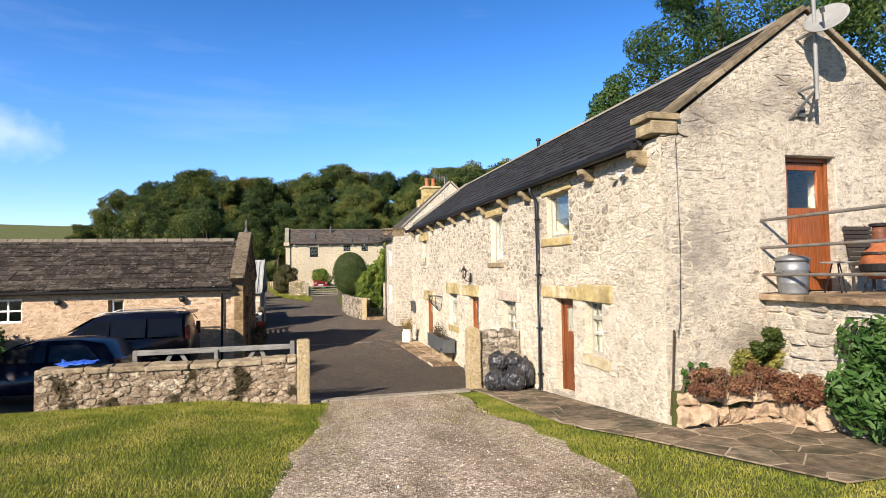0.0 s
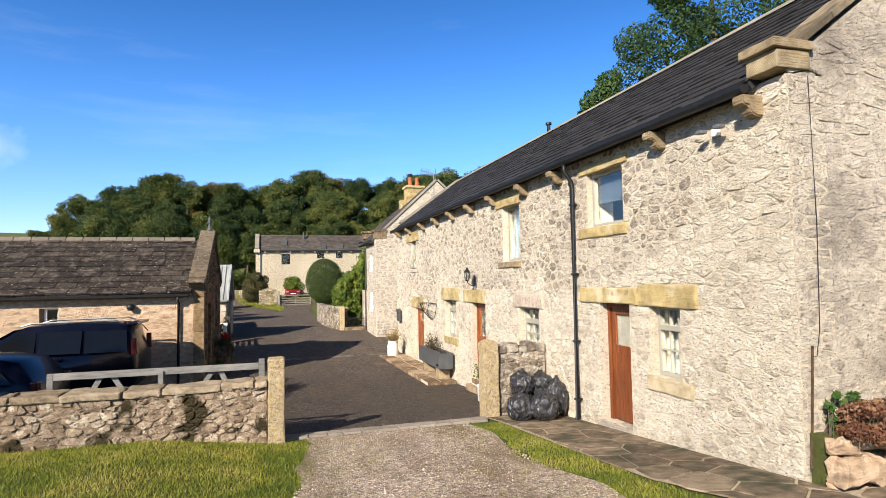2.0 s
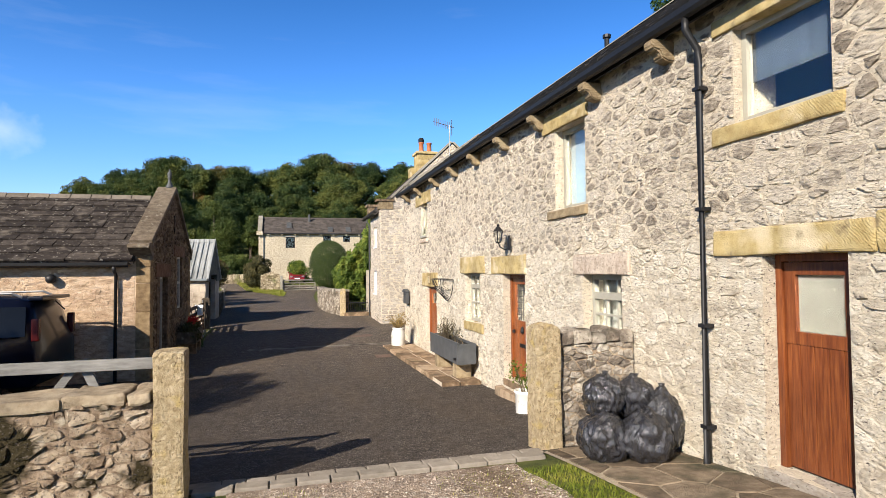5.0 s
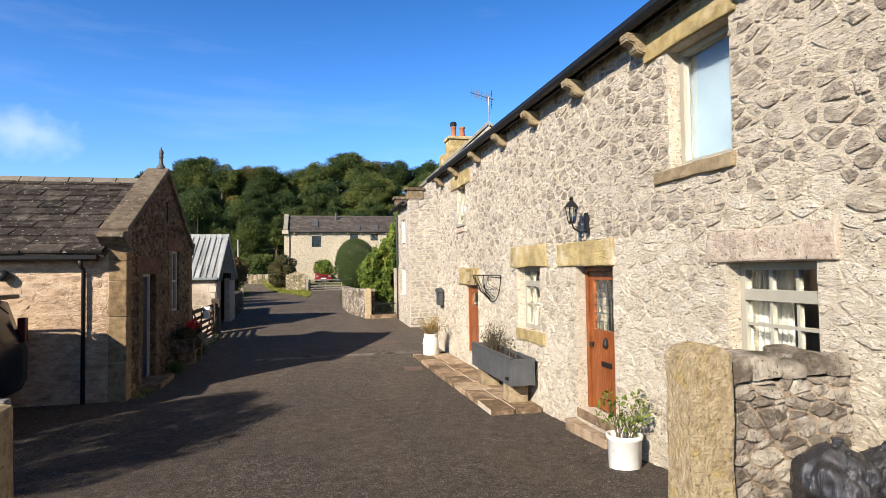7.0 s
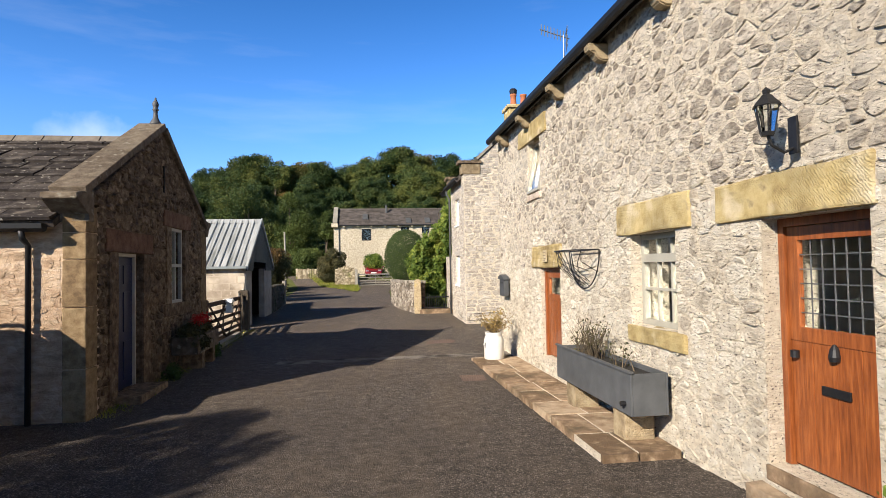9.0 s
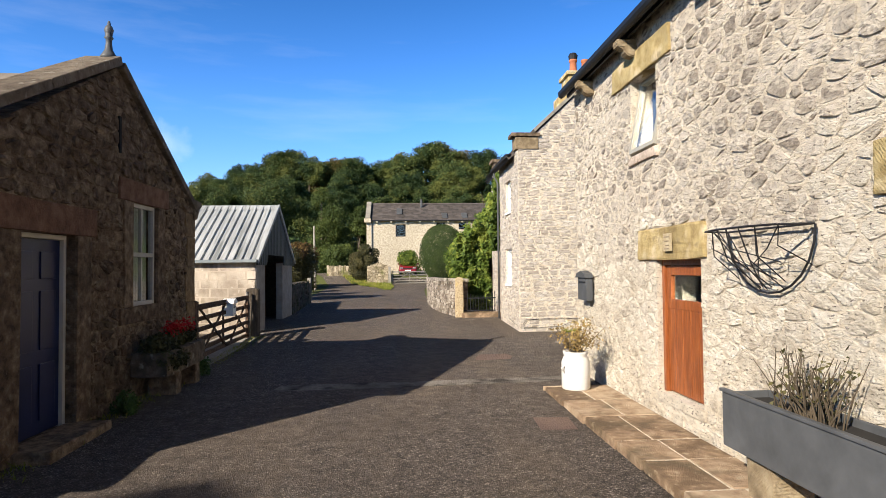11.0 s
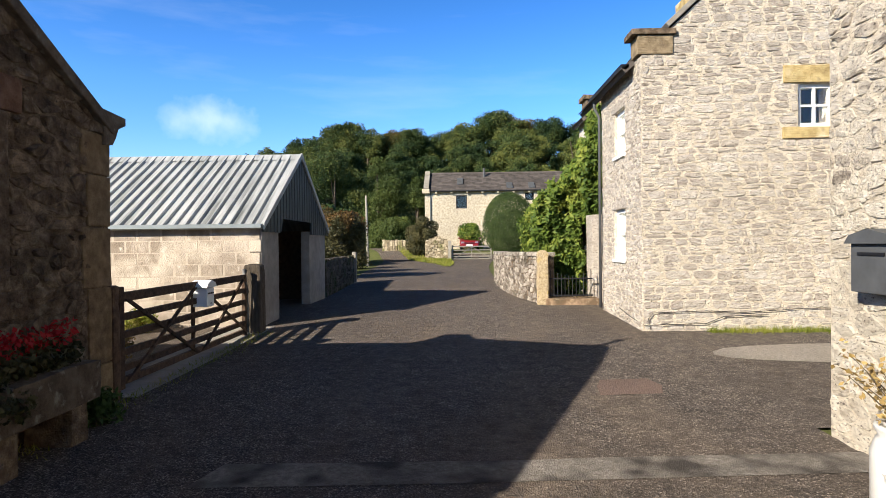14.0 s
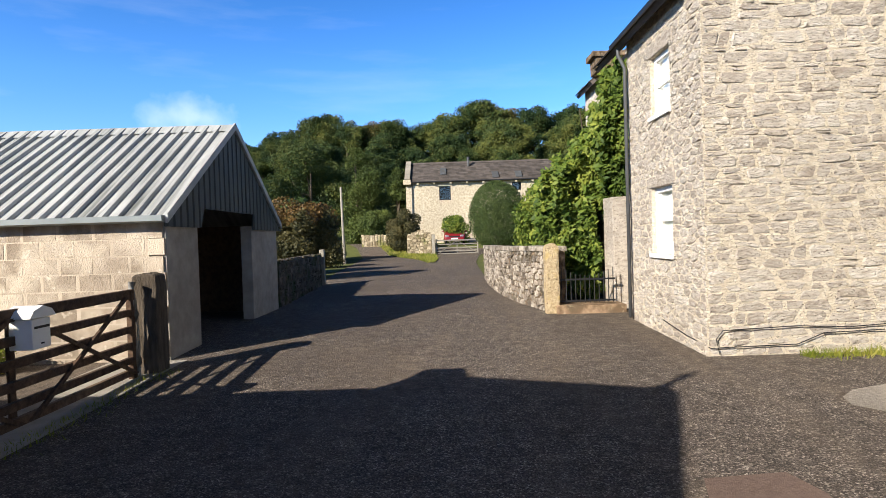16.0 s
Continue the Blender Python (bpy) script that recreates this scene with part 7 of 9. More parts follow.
lay_stones(fieldstones(-0.10, 1.70, -0.9, 1.12, 0.30, 0.17, (), [(-0.33, 1, 0.84), (0.24, 1, 1.27)], 161, 0.95, 0.8), lambda u, w, d: (u, 66.13 - 0.57 * (u + 0.10) + d, w), M["vergestone"], base, 162, 0.012, 0.06)
rnd = random.Random(3)
for k in range(7):
    x = -0.05 + 0.24 * k
    z = 0.80 + 0.28 * min(1, (x + 0.1) / 0.85) if x < 0.75 else 1.08 - 0.22 * (x - 0.75) / 0.95
    y = 66.16 - 0.57 * (x + 0.1)
    part("cap_stone", rough_block(x, x + 0.225, y, y + 0.42, z - 0.02, z + rnd.uniform(0.06, 0.2), 0.04, 2, 300 + k, 0.03), M["vergestone"], vw)
rw = thing("verge_wall", (-3, 72, -0.2), "distant pale stone wall at the lane's bend", "wall")
for k in range(24):
    t = k % 12 / 12
    x, z = -4.0 + 2.6 * t, -0.05 + (k // 12) * 0.5
    part("stone", rough_block(x, x + 0.212, 70.5, 70.9, z, z + 0.49 + 0.1 * ((k * 7) % 5) / 5, 0.05, 1, k, 0.04), M["vergestone"], rw)


# ---- gates ----
def bars_gate(name, label, length, height, n_bars, mat, group="", braces=((0.0, 0.5), (0.5, 1.0)), thick=0.05, slope=0.0):
    """A five-bar field gate along +x from the origin."""
    o = thing(name, (0, 0, 0), label, "gate", group)
    part("hanging_stile", box(0, 0.09, -thick / 2 - 0.01, thick / 2 + 0.01, 0.0, height + 0.08, 0.008), mat, o)
    part("closing_stile", box(length - 0.08, length, -thick / 2 - 0.005, thick / 2 + 0.005, 0.0, height + 0.02, 0.008), mat, o)
    zs = [0.04 + (height - 0.12) * (k / (n_bars - 1)) ** 1.15 for k in range(n_bars)]
    for k, z in enumerate(zs):
        h = 0.10 if k == n_bars - 1 else 0.075
        part("bar", box(0.09, length - 0.08, -thick / 2, thick / 2, z, z + h, 0.006), mat, o)
    for a, b in braces:
        bm = prism([(0.09 + (length - 0.17) * a, 0.06), (0.17 + (length - 0.17) * a, 0.06), (0.09 + (length - 0.17) * b, height - 0.05), (0.01 + (length - 0.17) * b, height - 0.05)], 'y', -thick / 2 - 0.03, -thick / 2 - 0.004)
        part("brace", bm, mat, o)
    part("mid_post", box(length / 2 - 0.035, length / 2 + 0.035, thick / 2 + 0.002, thick / 2 + 0.03, 0.04, height - 0.02, 0.005), mat, o)
    return o


fg = bars_gate("field_gate", "silvered wooden field gate folded open behind the wall", 2.95, 1.12, 5, M["greytimber"], "", ((0.03, 0.22), (0.48, 0.25), (0.5, 0.75), (0.97, 0.8)))
fg.matrix_basis = pose(0.74, 13.22, -0.66, 0, 0, 180)
ng = bars_gate("field_gate", "brown wooden five-bar gate with crossed braces between cottage and shed", 3.67, 0.98, 6, M["timber"], "", ((0.0, 0.48), (0.48, 0.02), (0.52, 0.98), (1.0, 0.52)))
ng.matrix_basis = pose(-0.93, 26.63, -0.86, 0, 0, 90.5)
gpost("wooden_gatepost", -1.03, -0.87, 26.485, 26.61, -1.0, 0.22, "timber", "stout brown timber gatepost", 141, False)
gpost("wooden_gatepost", -1.04, -0.76, 30.44, 30.72, -1.0, 0.30, "bark", "broad rough dark timber stump post by the shed", 142, True, 0.25)
o = thing("wooden_post", (-0.96, 30.32, -0.95), "slim pale twisted weathered post beside the gate", "post")
part("shaft", tube([(-0.97, 30.31, -1.0), (-0.95, 30.33, -0.7), (-0.98, 30.30, -0.42), (-0.95, 30.32, -0.15), (-0.98, 30.31, 0.08), (-0.97, 30.33, 0.22)], 0.055, 9, None, 0.75), M["greytimber"], o, "", True)
for a, b in ((0.0, 0.045), (2.1, 0.05), (4.2, 0.042)):
    part("split", tube([(-0.97 + 0.05 * math.cos(a + 0.25 * k), 30.315 + 0.05 * math.sin(a + 0.25 * k), -0.98 + 0.2 * k) for k in range(6)], 0.016, 5, None, 0.7), M["ridge"], o, "", True)
wg = bars_gate("field_gate", "pale wooden gate across the far drive", 3.2, 1.05, 5, M["ridge"], "", ((0.0, 0.5), (1.0, 0.5)))
wg.matrix_basis = pose(1.98, 65.2, -0.62, 0, 0, 17)
gpost("wooden_gatepost", 1.72, 1.95, 65.0, 65.2, -1.0, 0.85, "ridge", "pale gatepost of the far drive", 143, False)
lb = thing("letter_box", (-0.86, 28.55, -0.15), "white house-shaped letter box fixed to the gate", "letter box")
part("case", box(-0.98, -0.78, 28.44, 28.66, -0.20, 0.05, 0.01), M["white"], lb)
part("lid", prism([(28.39, 0.06), (28.71, 0.06), (28.66, 0.12), (28.55, 0.155), (28.44, 0.12)], 'x', -1.0, -0.76), M["white"], lb)
part("slot", box(-0.778, -0.772, 28.46, 28.64, -0.03, -0.01), M["black"], lb)
part("lock", lathe([(0, 0), (0.015, 0), (0.015, 0.01), (0, 0.01)], (-0.776, 28.55, -0.16), 10), M["black"], lb)

sheet("concrete_apron", [(y, -1.7, -0.72) for y in (26.6, 27.6, 28.6, 29.6, 30.6, 31.1)], M["concrete"], 0.012, "pale concrete apron under the brown gate", "paving", 3)
shrub("shrub", (-1.9, 28.0, -0.85), 0.4, 0.5, M["yellow_leaf"], 1600, 0.026, 410, "straw-coloured weeds behind the gate", 8)
shrub("shrub", (-3.0, 30.7, -0.85), 0.4, 0.4, M["grass"], 1500, 0.03, 411, "yellow-green weeds at the shed's foot", 8)

# ---- field wall with posts at the lane's mouth ----
nw = thing("field_wall", (-1.4, 12.65, -0.5), "dry-stone rubble wall with flat coping stones and moss", "wall")


def npl(u, w, d):
    return (u, 12.46 + d, w)


V = [(x, y, z) for z in (-0.9, 0.22) for x, y in ((-3.55, 12.46), (0.78, 12.46), (0.78, 12.86), (-3.55, 12.86))]
base = mesh("wall_core", V, [(0, 1, 5, 4), (1, 2, 6, 5), (2, 3, 7, 6), (3, 0, 4, 7), (4, 5, 6, 7)], M["drystone"], nw)
lay_stones(fieldstones(-3.55, 0.78, -0.7, 0.25, 0.16, 0.085, (), (), 151, 0.95, 0.9), npl, M["drystone"], base, 152, 0.005, 0.025, (-3.5, 0.8, -0.7, 0.3), limit=290)
x = -3.55
rnd = random.Random(6)
k = 0
while x < 0.7:
    w = min(rnd.uniform(0.40, 0.85), 0.78 - x)
    zt = 0.215 + 0.02 * math.sin(x)
    y_in, y_out = 12.41 + rnd.uniform(-0.03, 0.03), 12.90 + rnd.uniform(-0.04, 0.03)
    part("coping_stone", rough_block(x + 0.004, x + w - 0.004, y_in, y_out, zt, zt + 0.095 * rnd.uniform(0.85, 1.15), 0.026, 3, 160 + k, 0.024), M["wallcap"], base)
    x += w
    k += 1
gpost("stone_gatepost", 0.785, 1.02, 12.40, 12.66, -0.85, 0.63, "goldstone", "square lichened stone gatepost at the lane's mouth", 171, False)
gpost("stone_gatepost", 4.285, 4.57, 12.98, 13.25, -0.95, 0.67, "goldstone", "broad round-shouldered lichened stone gatepost", 172, True, 0.6)
pw = thing("pier_wall", (5.0, 13.2, -0.7), "short rubble wall between gatepost and house", "wall")
V = [(x, y, z) for z in (-1.0, 0.42) for x, y in ((4.56, 13.06), (5.47, 13.06), (5.47, 13.40), (4.56, 13.40))]
base = mesh("wall_core", V, [(0, 1, 5, 4), (1, 2, 6, 5), (2, 3, 7, 6), (3, 0, 4, 7), (4, 5, 6, 7)], M["drystone"], pw)
lay_stones(fieldstones(4.57, 5.47, -0.8, 0.44, 0.135, 0.085, (), (), 153, 0.9, 0.6), lambda u, w, d: (u, 13.06 + d, w), M["greywall"], base, 154, 0.003, 0.026, (4.5, 5.5, -1, 1))
for k, (a, b) in enumerate(((4.58, 4.75), (4.755, 4.98), (4.985, 5.14), (5.145, 5.30), (5.305, 5.46))):
    part("coping_stone", rough_block(a, b, 13.03, 13.43, 0.44, 0.56 + 0.03 * math.sin(k * 2.3), 0.030, 3, 180 + k, 0.035), M["greywall"], base)

# stone setts across the lane's mouth
th = tagged(new("sett_threshold"), "row of worn stone setts across the lane", "threshold", "", "structure")
for r in range(2):
    x = 1.04 - r * 0.12
    while x < 4.1:
        w = rnd.uniform(0.2, 0.34)
        y = 12.62 + r * 0.15 + 0.03 * (x - 1)
        z = ground_z(x, y)
        part("sett", rough_block(x, x + w - 0.012, y, y + 0.14, z - 0.08, z + 0.012, 0.005, 1, int(x * 50), 0.012), M["gravelstone"], th)
        x += w

# ---- flagged path along the house ----
sheet("path_bed", [(y, max(4.30, 7.72 - 0.41 * y), 5.46 if y > 7.46 else 7.0) for y in (5.3, 5.7, 6.0, 6.4, 6.9, 7.45, 7.47, 8, 8.5, 9, 9.5, 10, 10.5, 11, 11.5, 12, 12.5, 12.9)], M["pathbed"], 0.001, "sandy bed between the path stones", "path", 6)
fp = tagged(new("flag_path"), "irregular stone flag path beside the house", "path", "", "structure")
fl = fieldstones(4.30, 7.0, 4.2, 12.95, 0.46, 0.50, [(4.0, 4.34, 10.5, 13), (5.45, 7.2, 7.45, 13), (4.0, 7.2, 3, 5.3)], [(-1, -0.41, -7.70)], 191, 0.6, 0.5)
for k, poly in enumerate(fl):
    vs, fs = stone_shape(poly, lambda u, w, d: (u, w, ground_z(u, w) + 0.0 - d), random.Random(k), 0.008, 0.010, 0.975, 0)
    mesh("flagstone", vs, fs, M["pathflag"], fp)
tr = tagged(new("door_terrace"), "low terrace of worn sandstone flags by the doors", "terrace", "", "structure")
tz = -0.905
part("terrace_edge", prism([(18.2, tz - 0.25), (24.15, tz - 0.25), (24.15, tz + 0.004), (18.2, tz + 0.004)], 'x', 4.69, 5.47), M["mortar"], tr)
y = 18.15
k = 0
while y < 24.1:
    w = min(rnd.uniform(0.55, 0.9), 24.16 - y)
    s = rnd.uniform(0.4, 0.6)
    e = 4.70 - 0.02 * (y - 18)
    for a, b in ((e, e + 0.80 * s), (e + 0.80 * s + 0.026, 5.46)):
        part("flagstone", rough_block(a, b, y, y + w - 0.028, tz - 0.08, tz + rnd.uniform(0.008, 0.014), 0.003, 1, k, 0.006), M["flag"], tr)
        k += 1
    y += w
part("step", rough_block(5.33, 5.465, 16.0, 17.05, -1.02, -0.78, 0.014, 3, 9), M["flag"], tr)

# ---- things along the house ----
pl = thing("trough_planter", (5.24, 19.35, -0.9), "long dark grey metal trough planter with bare twiggy plants", "planter")
X0, X1, PY0, PY1, PZ0, PZ1 = 5.04, 5.42, 18.28, 20.42, -0.60, -0.20
part("front_side", box(X0, X0 + 0.025, PY0, PY1, PZ0, PZ1, 0.006), M["grey"], pl)
part("back_side", box(X1 - 0.025, X1, PY0, PY1, PZ0, PZ1, 0.006), M["grey"], pl)
for a in (PY0, PY1 - 0.025):
    part("end_side", box(X0 + 0.026, X1 - 0.026, a, a + 0.025, PZ0, PZ1 - 0.002, 0.004), M["grey"], pl)
part("rim", box(X0 - 0.015, X0 + 0.03, PY0 - 0.015, PY1 + 0.015, PZ1 + 0.001, PZ1 + 0.025, 0.006), M["grey"], pl)
part("soil", box(X0 + 0.026, X1 - 0.026, PY0 + 0.03, PY1 - 0.03, PZ0 + 0.02, PZ1 - 0.05), M["dark"], pl)
for a in (PY0 + 0.25, PY1 - 0.5):
    part("support", rough_block(X0 + 0.05, X1 - 0.02, a, a + 0.28, -0.94, -0.605, 0.01, 2, 5), M["agedsand"], pl)
part("cock", tube([(X0 - 0.05, PY0 + 0.12, -0.5), (X0 + 0.01, PY0 + 0.12, -0.5)], 0.025, 8), M["black"], pl)


def twigs(name, at, n, height, spread, mat, label, seed, parent=None, leaf=None, leaf_n=0, leaf_size=0.03, rx=0.1, ry=0.3):
    rnd = random.Random(seed)
    o = parent or thing(name, at, label, "plant")
    bm = bmesh.new()
    tips = []
    for k in range(n):
        x, y = at[0] + rnd.uniform(-rx, rx), at[1] + rnd.uniform(-ry, ry)
        h = height * rnd.uniform(0.45, 1.0)
        dx, dy = rnd.uniform(-spread, spread), rnd.uniform(-spread, spread)
        p = [(x, y, at[2]), (x + dx * 0.4, y + dy * 0.4, at[2] + h * 0.5), (x + dx, y + dy, at[2] + h)]
        tube(p, 0.006, 4, bm, 0.4)
        tips += [p[1], p[2], ((p[1][0] + p[2][0]) / 2, (p[1][1] + p[2][1]) / 2, (p[1][2] + p[2][2]) / 2)]
    part("stem", bm, M[mat], o)
    if leaf:
        rs = np.random.RandomState(seed)
        T = np.array(tips)[rs.randint(0, len(tips), leaf_n)]
        spray = card_mesh("leaf_spray", T + rs.normal(scale=0.035, size=(leaf_n, 3)), rs.normal(size=(leaf_n, 3)), leaf_size, M[leaf], o, seed)
        spray["kind"] = "stuff"
    return o


twigs("twiggy_plant", (5.22, 19.72, -0.28), 80, 0.47, 0.17, "drytwig", "bare dry twiggy plant in the trough", 11, None, "dark_leaf", 220, 0.018, 0.09, 0.24)
twigs("twiggy_plant", (5.22, 18.95, -0.28), 6, 0.3, 0.12, "twig", "small dry plant in the trough", 12, None, "dark_leaf", 60, 0.018, 0.08, 0.3)
churn = thing("milk_churn_pot", (4.98, 23.93, tz), "white enamelled churn used as a plant pot", "plant pot")
part("body", lathe([(0, 0), (0.175, 0), (0.19, 0.03), (0.19, 0.36), (0.165, 0.43), (0.15, 0.45), (0.17, 0.49), (0.17, 0.51), (0.13, 0.51), (0.13, 0.44), (0, 0.44)], (4.98, 23.93, tz), 24), M["ceramic"], churn, "", True)
part("handle", tube([(4.80, 23.85, tz + 0.33), (4.76, 23.83, tz + 0.30), (4.79, 23.85, tz + 0.24)], 0.012, 6), M["ceramic"], churn)
twigs("dry_plant", (4.98, 23.93, tz + 0.44), 34, 0.5, 0.30, "twig", "yellowing dry shrub in the white churn", 13, None, "yellow_leaf", 900, 0.020, 0.07, 0.07)
pot = thing("white_pot", (5.18, 15.32, -0.86), "white cylindrical plant pot by the door", "plant pot")
part("body", lathe([(0, 0), (0.145, 0), (0.155, 0.02), (0.165, 0.30), (0.178, 0.31), (0.178, 0.35), (0.15, 0.35), (0.15, 0.27), (0, 0.27)], (5.18, 15.32, -0.86), 24), M["ceramic"], pot, "", True)
twigs("potted_shrub", (5.18, 15.32, -0.59), 16, 0.52, 0.22, "twig", "leggy yellow-green shrub in the white pot", 14, None, "vine_leaf", 260, 0.027, 0.08, 0.08)

for k, (x, y, up, r, h) in enumerate(((4.66, 12.30, 0, 0.23, 0.44), (4.98, 12.13, 0, 0.24, 0.46), (5.30, 12.36, 0, 0.21, 0.64), (4.76, 12.58, 0, 0.22, 0.40), (5.08, 12.62, 0, 0.23, 0.40), (4.78, 12.52, 0.36, 0.21, 0.42), (5.10, 12.50, 0.34, 0.20, 0.40))):
    g = ground_z(x, y) + 0.02 + up
    o = thing("bin_bag", (x, y, g), "full knotted black bin bag slumped against the wall", "bin bag", "heap of bin bags")
    bm = bmesh.new()
    bmesh.ops.create_icosphere(bm, subdivisions=5, radius=1)
    for v in bm.verts:
        c = v.co.copy()
        t = noise.noise(c * 1.5 + Vector((k * 5, 0, 0))) * 0.14 + noise.noise(c * 3.5 + Vector((0, k * 3, 0))) * 0.10 - abs(noise.noise(c * 3.2 + Vector((k, k, 0)))) * 0.16 - abs(noise.noise(Vector((c.x * 6, c.y * 6, c.z * 2)) + Vector((k, 0, k)))) * 0.09 + abs(noise.noise(c * 11 + Vector((0, k, k)))) * 0.015
        c *= 1 + t
        if c.z > 0.55:
            c.x *= 1 - (c.z - 0.55) * 0.9
            c.y *= 1 - (c.z - 0.55) * 0.9
        z = max(c.z, -0.72)
        v.co = Vector((x + c.x * r, y + c.y * r, g + (z + 0.72) * h / 1.72))
    part("sack", bm, M["bag"], o, "", True)
    part("knot", lathe([(0.0, -0.05), (0.06, -0.05), (0.022, -0.025), (0.028, -0.01), (0.035, 0.005), (0.015, 0.008), (0, 0.0)], (x + 0.02, y, g + h), 9), M["bag"], o, "", True)

lan = thing("wall_lantern", (5.46, 16.58, 1.6), "black iron carriage lantern on a wall bracket", "wall lamp")
part("back_plate", box(5.435, 5.455, 16.52, 16.62, 1.55, 1.85, 0.006), M["black"], lan)
part("bracket", tube([(5.45, 16.57, 1.6), (5.36, 16.57, 1.56), (5.25, 16.57, 1.62), (5.22, 16.57, 1.70)], 0.013, 8), M["black"], lan)
part("lamp_base", lathe([(0, 0), (0.05, 0), (0.06, 0.03), (0, 0.03)], (5.22, 16.57, 1.69), 6), M["black"], lan)
part("lamp_glass", lathe([(0.0, 0), (0.055, 0), (0.09, 0.20), (0, 0.20)], (5.22, 16.57, 1.722), 6), M["glass"], lan)
part("lamp_roof", lathe([(0, 0), (0.115, 0), (0.10, 0.02), (0.04, 0.09), (0.025, 0.10), (0.035, 0.13), (0, 0.16)], (5.22, 16.57, 1.925), 6), M["black"], lan)
for k in range(6):
    a = k * math.tau / 6
    part("lamp_rib", tube([(5.22 + 0.057 * math.cos(a), 16.57 + 0.057 * math.sin(a), 1.72), (5.22 + 0.093 * math.cos(a), 16.57 + 0.093 * math.sin(a), 1.925)], 0.006, 5), M["black"], lan)
lan.matrix_basis = lan.matrix_basis @ Matrix.Diagonal((0.84, 0.84, 0.84, 1))
mb = thing("mail_box", (5.42, 24.8, 0.4), "dark grey metal mail box with pitched lid on the wall", "mail box")
part("case", box(5.36, 5.455, 24.58, 25.0, 0.24, 0.58, 0.008), M["grey"], mb)
part("lid", prism([(24.55, 0.58), (25.03, 0.58), (24.98, 0.64), (24.79, 0.68), (24.6, 0.64)], 'x', 5.33, 5.455), M["grey"], mb)
part("flap", box(5.35, 5.358, 24.66, 24.92, 0.50, 0.52), M["black"], mb)
hb = thing("wall_basket", (5.45, 20.45, 0.8), "empty black wire hay-rack basket on the wall", "wall basket")
part("top_rail", tube([(5.44, 19.92, 1.03), (5.20, 20.0, 1.03), (5.14, 20.2, 1.03), (5.12, 20.45, 1.03), (5.14, 20.7, 1.03), (5.20, 20.9, 1.03), (5.44, 20.98, 1.03)], 0.009, 6), M["black"], hb)
part("back_rail", tube([(5.44, 19.92, 1.03), (5.44, 20.98, 1.03)], 0.009, 6), M["black"], hb)
part("back_curve", tube([(5.45, 20.45 + 0.53 * math.cos(a), 1.03 - 0.5 * math.sin(a)) for a in [k * math.pi / 12 for k in range(13)]], 0.009, 6), M["black"], hb)
for k in range(7):
    y = 20.02 + k * 0.145
    d = math.sqrt(max(0, 1 - ((y - 20.45) / 0.53) ** 2))
    yy = y + (0.07 if k % 2 else -0.07)
    part("wire", tube([(5.44 - 0.32 * d, y, 1.03), (5.30 - 0.08 * d, (y + yy) / 2 + 0.05, 1.03 - 0.25 * d), (5.44, yy, 1.03 - 0.48 * d)], 0.005, 5), M["black"], hb)
    part("wire", tube([(5.44 - 0.32 * d, y, 1.03), (5.30 - 0.08 * d, (y + 20.45) / 2 - 0.08, 1.03 - 0.28 * d), (5.44, 20.45 + (20.45 - y) * 0.4, 1.03 - 0.47 * d)], 0.005, 5), M["black"], hb)
plate = thing("number_plaque", (5.455, 22.1, 1.0), "small pale carved plaque on the stone lintel", "plaque")
part("slab", box(5.44, 5.462, 22.05, 22.22, 0.90, 1.09, 0.004), M["palesand"], plate)
for k, z in enumerate((1.045, 1.00, 0.955, 0.92)):
    part("bar_mark", box(5.4365, 5.4395, 22.075 + 0.012 * (k % 2), 22.195 - 0.016 * (k % 3), z, z + 0.014), M["coping_tan"], plate)
fld = thing("floodlight", (5.42, 8.75, 3.3), "small twin white security floodlight under the eaves", "floodlight")
part("mount", box(5.42, 5.455, 8.68, 8.78, 3.22, 3.30, 0.006), M["white"], fld)
for a in (8.58, 8.84):
    part("lamp_head", box(5.30, 5.39, a - 0.045, a + 0.045, 3.26, 3.30, 0.01), M["galv"], fld)
flue = thing("ridge_vent", (RIDGE_X, 17.5, 5.6), "small black vent cowl on the ridge", "vent")
part("pipe", tube([(RIDGE_X, 17.5, 5.5), (RIDGE_X, 17.5, 5.78)], 0.05, 8), M["black"], flue)
part("cowl", lathe([(0, 0), (0.08, 0), (0.08, 0.06), (0, 0.09)], (RIDGE_X, 17.5, 5.78), 10), M["black"], flue)

# ---- loft landing, rails and what stands on it ----
ld = thing("stone_landing", (8.4, 6.2, 0), "stone landing of the outside stair with flag edge", "stair landing")
V = [(x, y, z) for z in (-0.4, 1.40) for x, y in ((7.08, 4.2), (9.9, 4.2), (9.9, 7.84), (7.08, 7.84))]
base = mesh("landing_core", V, [(0, 1, 5, 4), (1, 2, 6, 5), (2, 3, 7, 6), (3, 0, 4, 7), (4, 5, 6, 7)], M["mortar"], ld)
lay_stones(rubble(4.2, 7.83, -0.3, 1.4, 0.30, 0.16, (), (), 155, 0.4, 0.1), lambda u, w, d: (7.08 + d, u, w), M["gablestone"], base, 156, 0.008, 0.035)
lay_stones(rubble(7.08, 9.9, -0.3, 1.4, 0.30, 0.16, (), (), 157, 0.4, 0.1), lambda u, w, d: (u, 4.2 + d, w), M["gablestone"], base, 158, 0.008, 0.035)
for k in range(5):
    part("flag", rough_block(6.96, 9.95, 4.15 + k * 0.74, 4.15 + k * 0.74 + 0.73, 1.41, 1.49, 0.01, 2, 70 + k), M["flag"], ld)
